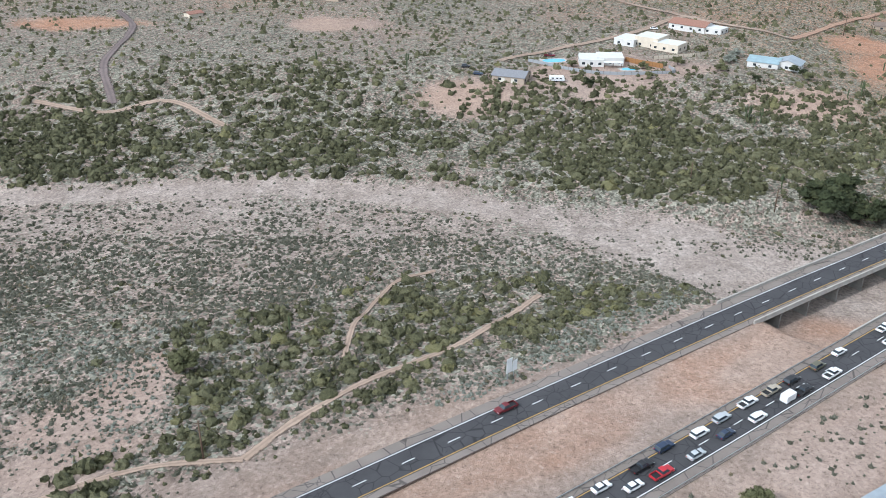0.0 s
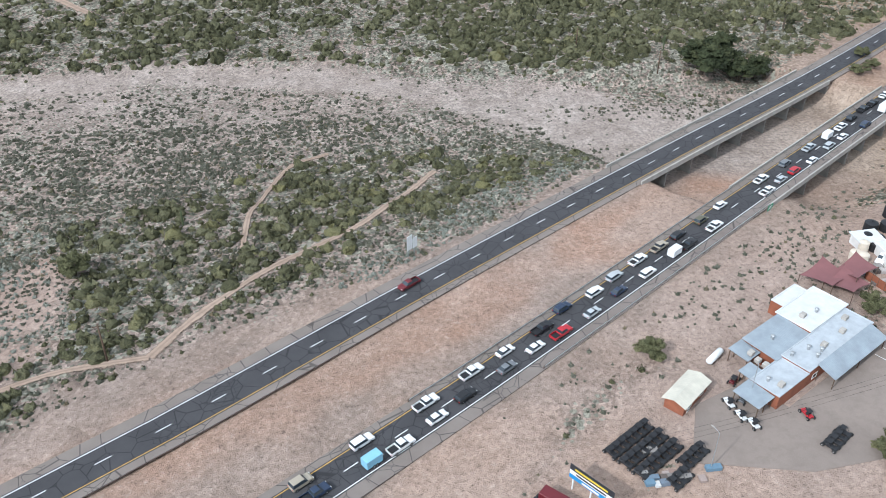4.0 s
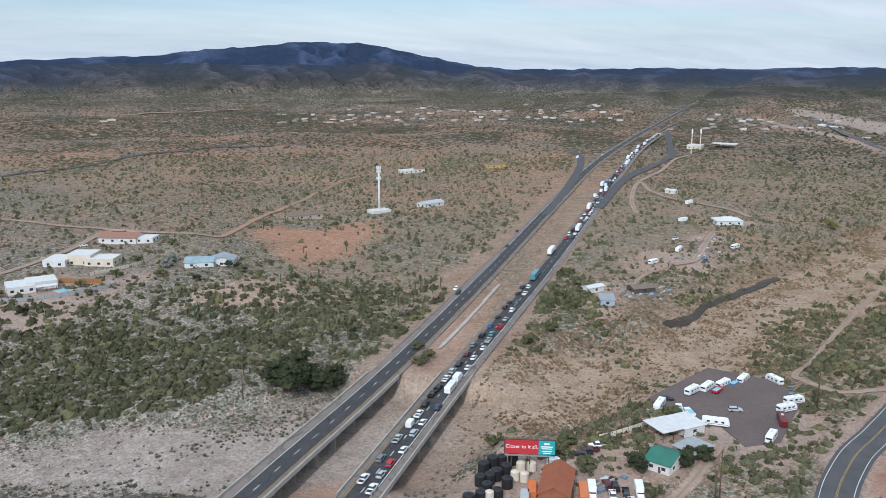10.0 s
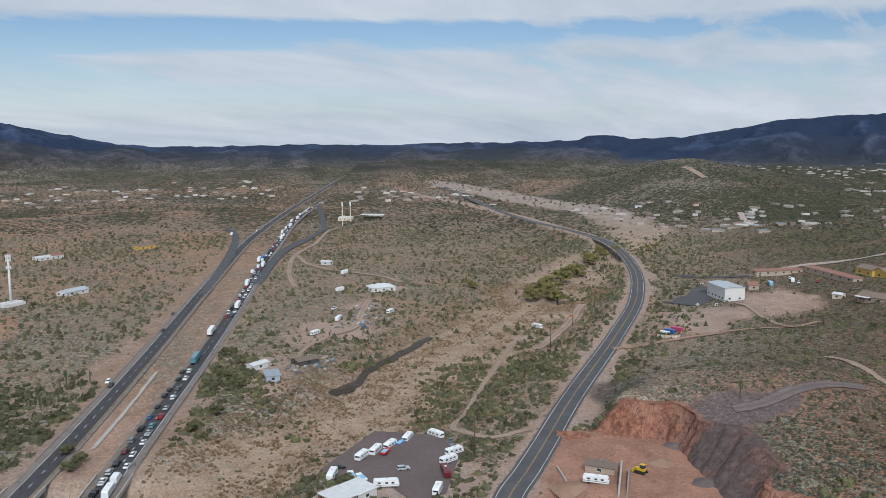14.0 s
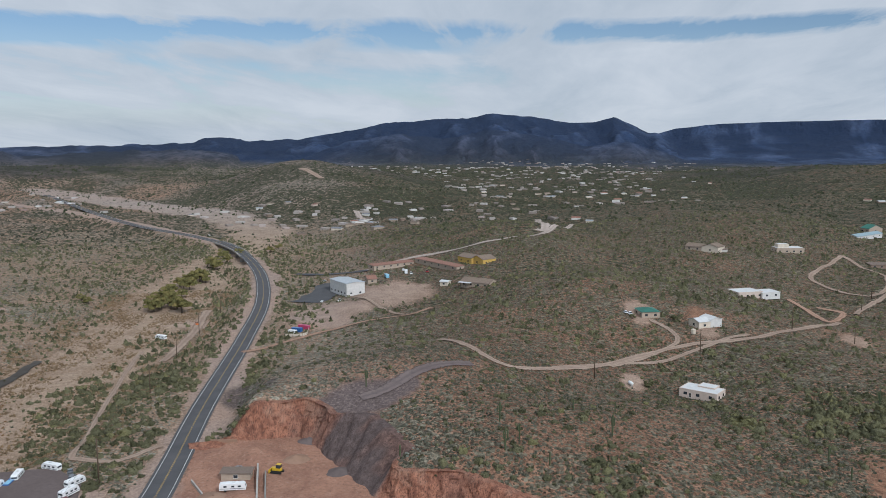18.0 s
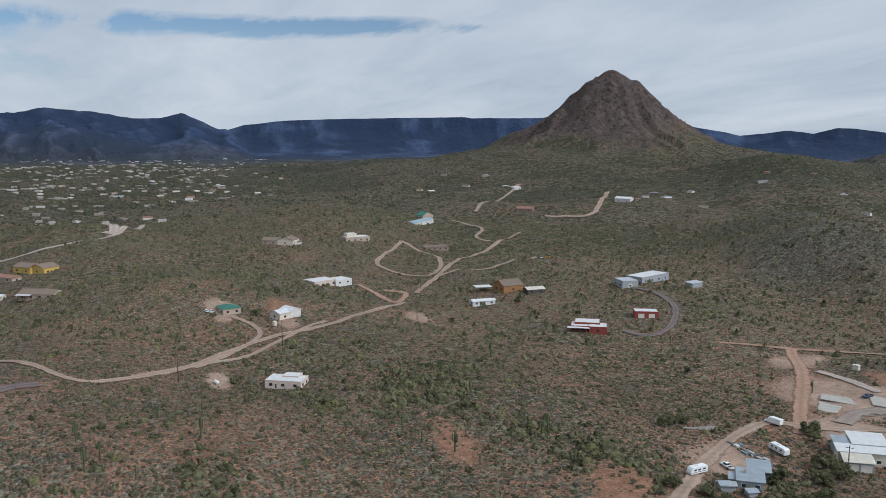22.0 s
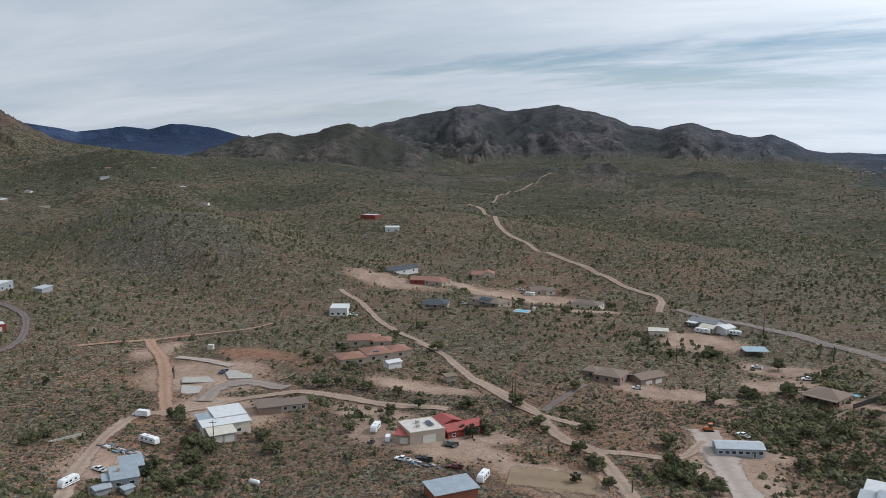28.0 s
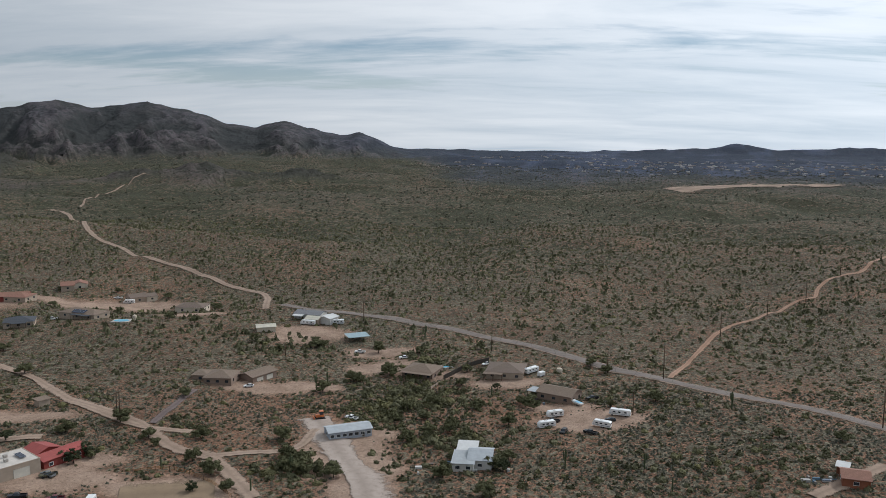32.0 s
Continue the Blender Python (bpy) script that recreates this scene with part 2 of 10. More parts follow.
def ground_z(x, y):
    x, y = np.asarray(x, float), np.asarray(y, float)
    r = np.hypot(x, y) + 1e-6
    bear = np.degrees(np.arctan2(-x, y))
    south_bear = np.where(bear > 60, bear - 360, bear)
    # gentle rolling ground, rougher towards the south
    south = smooth(120, -60, y - 0.25 * np.maximum(x - 200, 0))
    z = 0.5 * bumps(x, y, 37, 3) + 0.25 * bumps(x, y, 14, 4) - 1.2
    z = z + south * (4.0 * bumps(x, y, 150, 5) + 2.6 * bumps(x, y, 62, 6) + 0.8 * bumps(x, y, 24, 9) + 2.5)
    z = z + smooth(500, 1100, r) * (7.0 * bumps(x, y, 330, 7) + 3.0 * bumps(x, y, 120, 8))

    rolls = smooth(430, 700, r) * smooth(3000, 1500, r)
    z = z + rolls * (0.45 + 0.55 * south) * (9.0 * (0.30 - np.abs(bumps(x, y, 190, 12))) + 5.0 * (0.30 - np.abs(bumps(x, y, 75, 13))) + 1.2 * bumps(x, y, 21, 14))

    def hill(cx, cy, h, rx, ry, turn=0.0, p=1.0):
        c, s = math.cos(radians(turn)), math.sin(radians(turn))
        u, v = ((x - cx) * c + (y - cy) * s) / rx, (-(x - cx) * s + (y - cy) * c) / ry
        return h * np.exp(-((u * u + v * v) ** p))

    # benches and hills
    z = z + 11 * smooth(352, 425, y + 0.05 * x + 6 * bumps(x, y, 45, 11)) * smooth(255, 150, x - 0.3 * (y - 400)) * (1 - 0.5 * smooth(600, 1200, r))
    z = z + hill(385, 40, 15, 85, 75) + hill(575, -40, 24, 120, 85, 20) + hill(335, -150, 13, 110, 70)
    z = z + hill(470, -330, 12, 110, 80) + hill(870, 10, 24, 170, 80, 12) + hill(1180, 120, -12, 170, 200) + hill(1000, -240, 22, 220, 150)
    z = z + hill(520, -555, 40, 95, 75) + hill(640, -650, 36, 110, 85) + hill(395, -560, 12, 90, 60)
    z = z + hill(260, -330, 5, 70, 60) + hill(1150, -1500, 22, 320, 240) + hill(700, -1150, 16, 200, 150)
    z = z + hill(250, -1150, 8, 200, 260)
    z = z + hill(1500, 950, 20, 300, 200) + hill(1700, 420, 45, 420, 190, 20) + hill(2100, 1300, 35, 500, 300) + hill(1700, 500, 16, 260, 110, 20) + hill(1080, -1050, 45, 150, 120) + hill(900, -900, 22, 130, 100) + hill(420, -820, 16, 150, 110)
    # the lone cone and its apron
    d = np.hypot(x - 1677, y + 1089)
    q = np.degrees(np.arctan2(y + 1089, x - 1677))
    dd = d * (1 + 0.08 * bumps(x, y, 120, 21) + 0.05 * bumps(x, y, 45, 22))
    rib = 0.6 * np.abs(bumps(q * 2.6 + 0.10 * d, d * 0.25, 60, 23)) + 0.4 * np.abs(bumps(q * 2.6 - 0.06 * d, d * 0.4, 24, 24))
    crag = bumps(x, y, 26, 25) * 3.2 + bumps(x, y, 11, 26) * 2.4
    z = z + 62 * np.exp(-((d / 680) ** 2)) + 34 * np.exp(-((d / 300) ** 2)) + np.interp(dd, (0, 14, 50, 118, 175, 265, 330), (150, 146, 124, 69, 34, 3, 0))
    z = z + smooth(300, 200, d) * smooth(4, 45, d) * (1.5 * crag + 6 - 22 * rib) + smooth(620, 380, d) * smooth(120, 260, d) * (5 - 15 * rib)
    # plain that falls away to the far south
    z = z - 26 * smooth(1200, 4200, r) * smooth(-172, -182, south_bear)
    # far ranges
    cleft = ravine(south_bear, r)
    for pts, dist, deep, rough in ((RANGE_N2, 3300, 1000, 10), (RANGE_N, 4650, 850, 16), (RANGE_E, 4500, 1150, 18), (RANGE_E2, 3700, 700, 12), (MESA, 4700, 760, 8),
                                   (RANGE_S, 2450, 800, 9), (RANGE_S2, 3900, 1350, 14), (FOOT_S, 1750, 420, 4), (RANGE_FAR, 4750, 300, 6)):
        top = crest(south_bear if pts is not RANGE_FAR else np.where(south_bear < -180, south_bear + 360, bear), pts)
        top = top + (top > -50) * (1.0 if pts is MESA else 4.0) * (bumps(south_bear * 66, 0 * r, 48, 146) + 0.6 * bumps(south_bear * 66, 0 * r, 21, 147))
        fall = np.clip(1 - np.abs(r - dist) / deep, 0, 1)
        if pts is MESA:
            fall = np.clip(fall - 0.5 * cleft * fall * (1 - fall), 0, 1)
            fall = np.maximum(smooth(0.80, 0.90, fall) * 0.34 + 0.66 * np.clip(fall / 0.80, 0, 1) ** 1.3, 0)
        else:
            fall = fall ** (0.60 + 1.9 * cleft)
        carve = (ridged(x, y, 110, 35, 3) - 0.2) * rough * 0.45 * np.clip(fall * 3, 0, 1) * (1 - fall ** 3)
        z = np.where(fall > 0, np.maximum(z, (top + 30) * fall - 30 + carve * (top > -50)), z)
    for b, dist, h, w in ((179.3, 3000, 26, 150), (173.3, 2900, 20, 190), (-176, 2700, 16, 200), (-177.5, 2300, 14, 120)):
        z = z + h * np.exp(-(((x + math.sin(radians(b)) * dist) ** 2 + (y - math.cos(radians(b)) * dist) ** 2) / w ** 2))
    # quarry: a level yard cut into the foot of the hill
    dp, along_p, near_side = pit_depth(x, y)
    run = face_width(along_p)
    pit = np.where(near_side, smooth(14, 0, dp), smooth(run + 5, run + 1.5, dp))
    rim = hill(350, 98, 7, 34, 30) + hill(298, 20, 9, 46, 48) + hill(290, -30, 5, 40, 40) + hill(340, 60, 4, 40, 40) + hill(322, 112, 8, 16, 12)
    z = (z + rim) * (1 - pit) + (0.6 + 0.25 * bumps(x, y, 11, 43) + 2.2 * np.exp(-(((x - 301) / 9) ** 2 + ((y - 100) / 7) ** 2)) + 3.0 * np.exp(-(((x - 256) / 9) ** 2 + ((y - 92) / 9) ** 2))) * pit
    # the wash
    dw, along = off_line(x, y, WASH)
    half = 46 - 14 * smooth(0.25, 0.45, along) + 16 * smooth(0.75, 0.95, along)
    bed = -5.6 + 0.3 * bumps(x, y, 18, 51) + 0.22 * bumps(x, y, 7, 52)
    wet = smooth(half + 12 + 90 * smooth(0.55, 0.72, along), half - 6, dw + 6 * bumps(x, y, 25, 53))
    z = z * (1 - wet) + bed * wet
    flood = smooth(235, 190, np.abs(y - 215)) * smooth(150, 60, x + 0.2 * (y - 200)) * (1 - wet)
    z = z - flood * 1.2
    # road beds
    dm, am = off_line(x, y, MEDIAN)
    reach = (x - 98) * 0.811 + (y - 188) * 0.585
    gap = np.where(r < 420, smooth(-4, 7, reach) * smooth(106, 95, reach), 0.0)
    under = gap * smooth(48, 26, dm)
    z = z * (1 - under) + under * (-6.3 + 0.3 * bumps(x, y, 12, 54))
    bank = smooth(60, 27, dm) * (1 - gap) * smooth(3600, 2400, r)
    z = z * (1 - bank) + bank * (-0.35 - 0.5 * smooth(6, 2, dm) + 0.12 * bumps(x, y, 9, 61))
    db, ab = off_line(x, y, ROAD_B)
    bank_b = smooth(26, 9, db) * smooth(half - 8, half + 4, dw)
    z = z * (1 - bank_b) + bank_b * (-0.2)
    # level yards
    for cx, cy, rx, ry, level in ((92, 112, 62, 42, -0.2), (150, 132, 45, 34, -0.2), (215, 150, 45, 24, -0.3)):
        k = np.maximum(np.abs((x - cx) * 0.81 + (y - cy) * 0.59) / rx, np.abs(-(x - cx) * 0.59 + (y - cy) * 0.81) / ry)
        k = smooth(1.35, 1.0, k)
        z = z * (1 - k) + level * k
    return z
# ---------- end of the lie ----------

# ---------- materials ----------
class Nodes:
    """A short hand for node trees."""

    def __init__(self, name):
        self.mat = bpy.data.materials.new(name)
        self.mat.use_nodes = True
        self.nt = self.mat.node_tree
        self.bsdf = self.nt.nodes["Principled BSDF"]
        self.pos = self.nt.nodes.new("ShaderNodeNewGeometry").outputs["Position"]

    def put(self, value, socket):
        if isinstance(value, (int, float)):
            socket.default_value = value
        elif isinstance(value, tuple):
            socket.default_value = (*value, 1.0) if len(value) == 3 and len(socket.default_value) == 4 else value
        else:
            self.nt.links.new(value, socket)

    def noise(self, scale, detail=3, rough=0.55, vec=None, distort=0.0):
        n = self.nt.nodes.new("ShaderNodeTexNoise")
        n.inputs["Scale"].default_value, n.inputs["Detail"].default_value, n.inputs["Roughness"].default_value = scale, detail, rough
        n.inputs["Distortion"].default_value = distort
        self.put(vec or self.pos, n.inputs["Vector"])
        return n.outputs["Fac"]

    def voronoi(self, scale, feature="F1", vec=None, out="Distance", rand=1.0, dims="3D"):
        n = self.nt.nodes.new("ShaderNodeTexVoronoi")
        n.feature, n.voronoi_dimensions = feature, dims
        n.inputs["Scale"].default_value, n.inputs["Randomness"].default_value = scale, rand
        self.put(vec or self.pos, n.inputs["Vector"])
        return n.outputs[out]

    def math(self, op, a, b=0.0, clamp=False):
        n = self.nt.nodes.new("ShaderNodeMath")
        n.operation, n.use_clamp = op, clamp
        self.put(a, n.inputs[0]), self.put(b, n.inputs[1])
        return n.outputs[0]

    def ramp(self, fac, *stops):
        n = self.nt.nodes.new("ShaderNodeValToRGB")
        e = n.color_ramp.elements
        while len(e) < len(stops):
            e.new(0.5)
        for k, (p, c) in enumerate(stops):
            e[k].position = p
            e[k].color = (c, c, c, 1) if isinstance(c, (int, float)) else (*c, 1)
        self.put(fac, n.inputs[0])
        return n.outputs[0]

    def mix(self, fac, a, b, mode="MIX"):
        n = self.nt.nodes.new("ShaderNodeMix")
        n.data_type, n.blend_type = "RGBA", mode
        self.put(fac, n.inputs[0]), self.put(a, n.inputs[6]), self.put(b, n.inputs[7])
        return n.outputs[2]

    def attr(self, name):
        n = self.nt.nodes.new("ShaderNodeAttribute")
        n.attribute_name = name
        return n.outputs["Fac"]

    def random(self):
        return self.nt.nodes.new("ShaderNodeObjectInfo").outputs["Random"]

    def local(self):
        return self.nt.nodes.new("ShaderNodeTexCoord").outputs["Object"]

    def bump(self, height, strength=0.4, dist=0.05):
        n = self.nt.nodes.new("ShaderNodeBump")
        n.inputs["Strength"].default_value, n.inputs["Distance"].default_value = strength, dist
        self.put(height, n.inputs["Height"])
        self.put(n.outputs[0], self.bsdf.inputs["Normal"])

    def done(self, color, rough=0.8, metal=0.0, spec=0.3):
        self.put(color, self.bsdf.inputs["Base Color"])
        self.put(rough, self.bsdf.inputs["Roughness"])
        self.put(metal, self.bsdf.inputs["Metallic"])
        self.bsdf.inputs["Specular IOR Level"].default_value = spec
        return self.mat


def scaled(c, k):
    return tuple(min(1.0, v * k) for v in c)


def plain(name, color, rough=0.7, metal=0.0, grain=3.0, wear=0.25, bump=0.2, spec=0.35):
    """A painted, plastered or metal surface with fine grain and broad stains."""
    n = Nodes(name)
    v = n.local()
    broad, fine = n.noise(0.5, 4, 0.6, v), n.noise(grain * 4, 3, 0.6, v)
    c = n.mix(n.ramp(broad, (0.35, 0.0), (0.7, 1.0)), scaled(color, 1 - wear * 0.6), scaled(color, 1 + wear * 0.25))
    c = n.mix(n.math("MULTIPLY", fine, 0.35), c, scaled(color, 1 - wear))
    if bump:
        n.bump(fine, bump, 0.02)
    return n.done(c, n.math("ADD", n.math("MULTIPLY", broad, 0.25), rough - 0.12), metal, spec)


def sheet_metal(name, color, ribs=2.2, metal=0.3, rough=0.45):
    """Ribbed roofing: ribs run along the thing's own y."""
    n = Nodes(name)
    v = n.local()
    sep = n.nt.nodes.new("ShaderNodeSeparateXYZ")
    n.put(v, sep.inputs[0])
    wave = n.math("PINGPONG", n.math("MULTIPLY", sep.outputs[0], ribs), 0.5)
    rib = n.ramp(wave, (0.0, 1.0), (0.12, 0.0))
    stain = n.noise(0.35, 5, 0.65, v)
    c = n.mix(n.ramp(stain, (0.35, 0.0), (0.75, 1.0)), scaled(color, 0.8), scaled(color, 1.08))
    c = n.mix(n.math("MULTIPLY", rib, 0.3), c, scaled(color, 0.6))
    n.bump(rib, 0.5, 0.04)
    return n.done(c, n.math("ADD", n.math("MULTIPLY", stain, 0.2), rough), metal, 0.4)


def tile_roof(name, color):
    n = Nodes(name)
    v = n.local()
    sep = n.nt.nodes.new("ShaderNodeSeparateXYZ")
    n.put(v, sep.inputs[0])
    rows = n.math("PINGPONG", n.math("MULTIPLY", sep.outputs[0], 3.2), 0.5)
    cells = n.voronoi(3.0, vec=v, out="Color")
    c = n.mix(n.math("MULTIPLY", cells, 0.5), scaled(color, 1.15), scaled(color, 0.65))
    c = n.mix(n.ramp(rows, (0.0, 0.5), (0.2, 0.0)), c, scaled(color, 0.45))
    n.bump(rows, 0.6, 0.06)
    return n.done(c, 0.85, 0.0, 0.2)


def soil():
    n = Nodes("desert_soil")
    p = n.pos
    sand, red, veg, rock, bare, moss, pit, dump, south, warm, mount, blue, cone, gul = (n.attr(k) for k in ("sand", "red", "veg", "rock", "bare", "green", "pit", "dump", "south", "warm", "mount", "blue", "cone", "gully"))
    n1, n2, n3, n4 = n.noise(0.012, 4, 0.6, p), n.noise(0.09, 4, 0.6, p), n.noise(0.8, 4, 0.65, p), n.noise(4.0, 3, 0.6, p)
    base = n.mix(n.ramp(n1, (0.35, 0.0), (0.66, 1.0)), (0.200, 0.152, 0.124), (0.240, 0.176, 0.140))
    base = n.mix(n.ramp(n2, (0.4, 0.0), (0.72, 0.75)), base, (0.290, 0.232, 0.196))
    base = n.mix(n.math("MULTIPLY", warm, 0.8), base, n.mix(n.ramp(n2, (0.35, 0.0), (0.65, 1.0)), (0.215, 0.138, 0.088), (0.300, 0.198, 0.128)))
    hills = n.mix(n.ramp(n2, (0.3, 0.0), (0.7, 1.0)), (0.114, 0.066, 0.043), (0.168, 0.101, 0.067))
    base = n.mix(south, base, hills)
    ochre = n.mix(n.ramp(n2, (0.3, 0.0), (0.7, 1.0)), (0.330, 0.165, 0.098), (0.370, 0.220, 0.148))
    base = n.mix(red, base, n.mix(n.math("MULTIPLY", south, 0.75), ochre, (0.205, 0.108, 0.067)))
    yard = n.mix(n.ramp(n2, (0.3, 0.0), (0.7, 1.0)), (0.278, 0.206, 0.168), (0.360, 0.270, 0.222))
    yard = n.mix(n.ramp(n1, (0.42, 0.0), (0.62, 0.6)), yard, (0.355, 0.235, 0.170))
    base = n.mix(bare, base, n.mix(n.math("MULTIPLY", south, 0.8), yard, n.mix(n.ramp(n2, (0.35, 0.0), (0.65, 1.0)), (0.265, 0.180, 0.130), (0.40, 0.285, 0.212))))
    sandy = n.mix(n.ramp(n2, (0.35, 0.0), (0.65, 1.0)), (0.290, 0.238, 0.205), (0.375, 0.315, 0.275))
    sandy = n.mix(warm, sandy, n.mix(n.ramp(n2, (0.35, 0.0), (0.65, 1.0)), (0.290, 0.205, 0.142), (0.385, 0.290, 0.212)))
    base = n.mix(n.math("MULTIPLY", sand, 0.9), base, sandy)
    base = n.mix(rock, base, n.mix(n.ramp(n3, (0.35, 0.0), (0.65, 1.0)), (0.048, 0.038, 0.035), (0.135, 0.101, 0.088)))
    base = n.mix(n.math("MULTIPLY", rock, n.ramp(n.noise(0.06, 5, 0.7, p), (0.42, 0.0), (0.55, 0.85))), base, (0.075, 0.060, 0.057))
    floor_ = n.mix(n.ramp(n.noise(0.07, 5, 0.65, p), (0.35, 0.0), (0.65, 1.0)), (0.25, 0.130, 0.090), (0.37, 0.200, 0.136))
    base = n.mix(pit, base, floor_)
    base = n.mix(dump, base, n.mix(n.ramp(n3, (0.35, 0.0), (0.65, 1.0)), (0.105, 0.080, 0.076), (0.160, 0.122, 0.113)))
    # pebbles and fine litter
    grit = n.math("ADD", n.math("MULTIPLY", n4, 0.5), n.math("MULTIPLY", n3, 0.5))
    base = n.mix(n.ramp(grit, (0.36, 0.7), (0.47, 0.0)), base, (0.075, 0.056, 0.044))
    base = n.mix(n.ramp(grit, (0.54, 0.0), (0.64, 0.5)), base, n.mix(south, (0.45, 0.37, 0.31), (0.29, 0.23, 0.18)))
    # low scrub that covers part of the ground: each tuft has its own tone
    d1, r1 = n.voronoi(0.62, vec=p, dims="2D"), n.voronoi(0.62, vec=p, out="Color", dims="2D")
    size = n.math("MULTIPLY", n.math("ADD", r1, 0.35), veg)
    tuft = n.math("LESS_THAN", n.math("ADD", d1, n.math("MULTIPLY", n.noise(3.0, 3, 0.6, p), 0.45)), n.math("ADD", size, 0.02))
    tone = n.ramp(r1, (0.15, 0.0), (0.85, 1.0))
    scrub = n.mix(tone, (0.070, 0.068, 0.048), (0.245, 0.235, 0.186))
    scrub = n.mix(n.math("MULTIPLY", n.math("MAXIMUM", moss, south), 0.85), scrub, n.mix(tone, (0.026, 0.026, 0.016), (0.125, 0.116, 0.080)))
    base = n.mix(n.math("MULTIPLY", tuft, 0.88), base, scrub)
    d2, r2 = n.voronoi(0.17, vec=p, dims="2D"), n.voronoi(0.17, vec=p, out="Color", dims="2D")
    big = n.math("LESS_THAN", n.math("ADD", d2, n.math("MULTIPLY", n.noise(1.2, 3, 0.6, p), 0.4)), n.math("MULTIPLY", n.math("MULTIPLY", moss, n.math("ADD", n.math("MULTIPLY", gul, 0.5), 0.75)), n.math("ADD", r2, 0.30)))
    base = n.mix(n.math("MULTIPLY", big, 0.9), base, n.mix(n3, (0.026, 0.029, 0.017), (0.066, 0.068, 0.038)))
    # every small plant, stone and hollow has its own tone
    cell = n.voronoi(1.5, vec=p, out="Color", dims="2D")
    cell2 = n.voronoi(0.45, vec=p, out="Color", dims="2D")
    mottle = n.math("ADD", n.math("MULTIPLY", n.ramp(cell, (0.1, 0.0), (0.9, 1.0)), 0.65), n.math("MULTIPLY", n.ramp(cell2, (0.1, 0.0), (0.9, 1.0)), 0.35))
    amount = n.math("MULTIPLY", n.math("ADD", n.math("MULTIPLY", veg, 0.75), 0.18), n.math("SUBTRACT", 1.0, n.math("MULTIPLY", pit, 0.7)))
    shade = n.ramp(mottle, (0.12, 0.35), (0.5, 0.92), (0.88, 1.75))
    base = n.mix(amount, base, n.mix(1.0, base, shade, "MULTIPLY"))
    # scrubby mountain sides: bare spurs, greener ravines that also carry painted shade
    m1, m2 = n.noise(0.007, 5, 0.65, p), n.noise(0.045, 5, 0.7, p)
    side = n.mix(n.ramp(m1, (0.35, 0.0), (0.65, 1.0)), (0.076, 0.064, 0.059), (0.120, 0.098, 0.089))
    side = n.mix(n.ramp(m2, (0.42, 0.85), (0.52, 0.0)), side, (0.040, 0.041, 0.031))
    side = n.mix(n.ramp(m2, (0.60, 0.0), (0.72, 0.6)), side, (0.215, 0.175, 0.150))
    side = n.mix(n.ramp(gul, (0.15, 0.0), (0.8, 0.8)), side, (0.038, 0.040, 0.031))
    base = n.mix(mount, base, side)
    # the far ranges: stone and woods with paler patches, aerial haze painted in as blue
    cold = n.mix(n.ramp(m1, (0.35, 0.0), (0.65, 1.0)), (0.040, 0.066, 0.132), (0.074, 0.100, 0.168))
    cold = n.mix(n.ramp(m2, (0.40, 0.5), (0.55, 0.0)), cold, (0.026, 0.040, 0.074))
    # ravines painted darker than the spurs, as shade that brings out the relief
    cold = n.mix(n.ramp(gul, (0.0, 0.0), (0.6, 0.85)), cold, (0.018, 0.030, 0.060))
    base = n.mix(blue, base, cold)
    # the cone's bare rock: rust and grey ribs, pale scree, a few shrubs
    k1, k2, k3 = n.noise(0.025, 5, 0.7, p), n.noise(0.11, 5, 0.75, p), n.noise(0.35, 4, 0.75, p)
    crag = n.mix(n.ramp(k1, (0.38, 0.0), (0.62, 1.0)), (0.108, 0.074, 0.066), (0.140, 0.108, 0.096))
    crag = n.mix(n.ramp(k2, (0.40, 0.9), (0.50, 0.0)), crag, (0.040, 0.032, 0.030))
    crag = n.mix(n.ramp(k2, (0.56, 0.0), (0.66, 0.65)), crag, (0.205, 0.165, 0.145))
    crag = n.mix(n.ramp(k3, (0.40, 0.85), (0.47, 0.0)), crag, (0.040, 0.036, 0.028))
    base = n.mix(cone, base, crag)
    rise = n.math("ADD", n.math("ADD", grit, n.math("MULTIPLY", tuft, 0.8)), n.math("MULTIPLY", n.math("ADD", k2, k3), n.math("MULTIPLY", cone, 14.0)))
    rise = n.math("ADD", rise, n.math("MULTIPLY", n.math("ADD", m2, n.math("MULTIPLY", m1, 3.0)), n.math("MULTIPLY", mount, 30.0)))
    n.bump(n.math("ADD", rise, n.math("MULTIPLY", mottle, 0.8)), 0.8, 0.5)
    return n.done(base, 0.95, 0.0, 0.1)


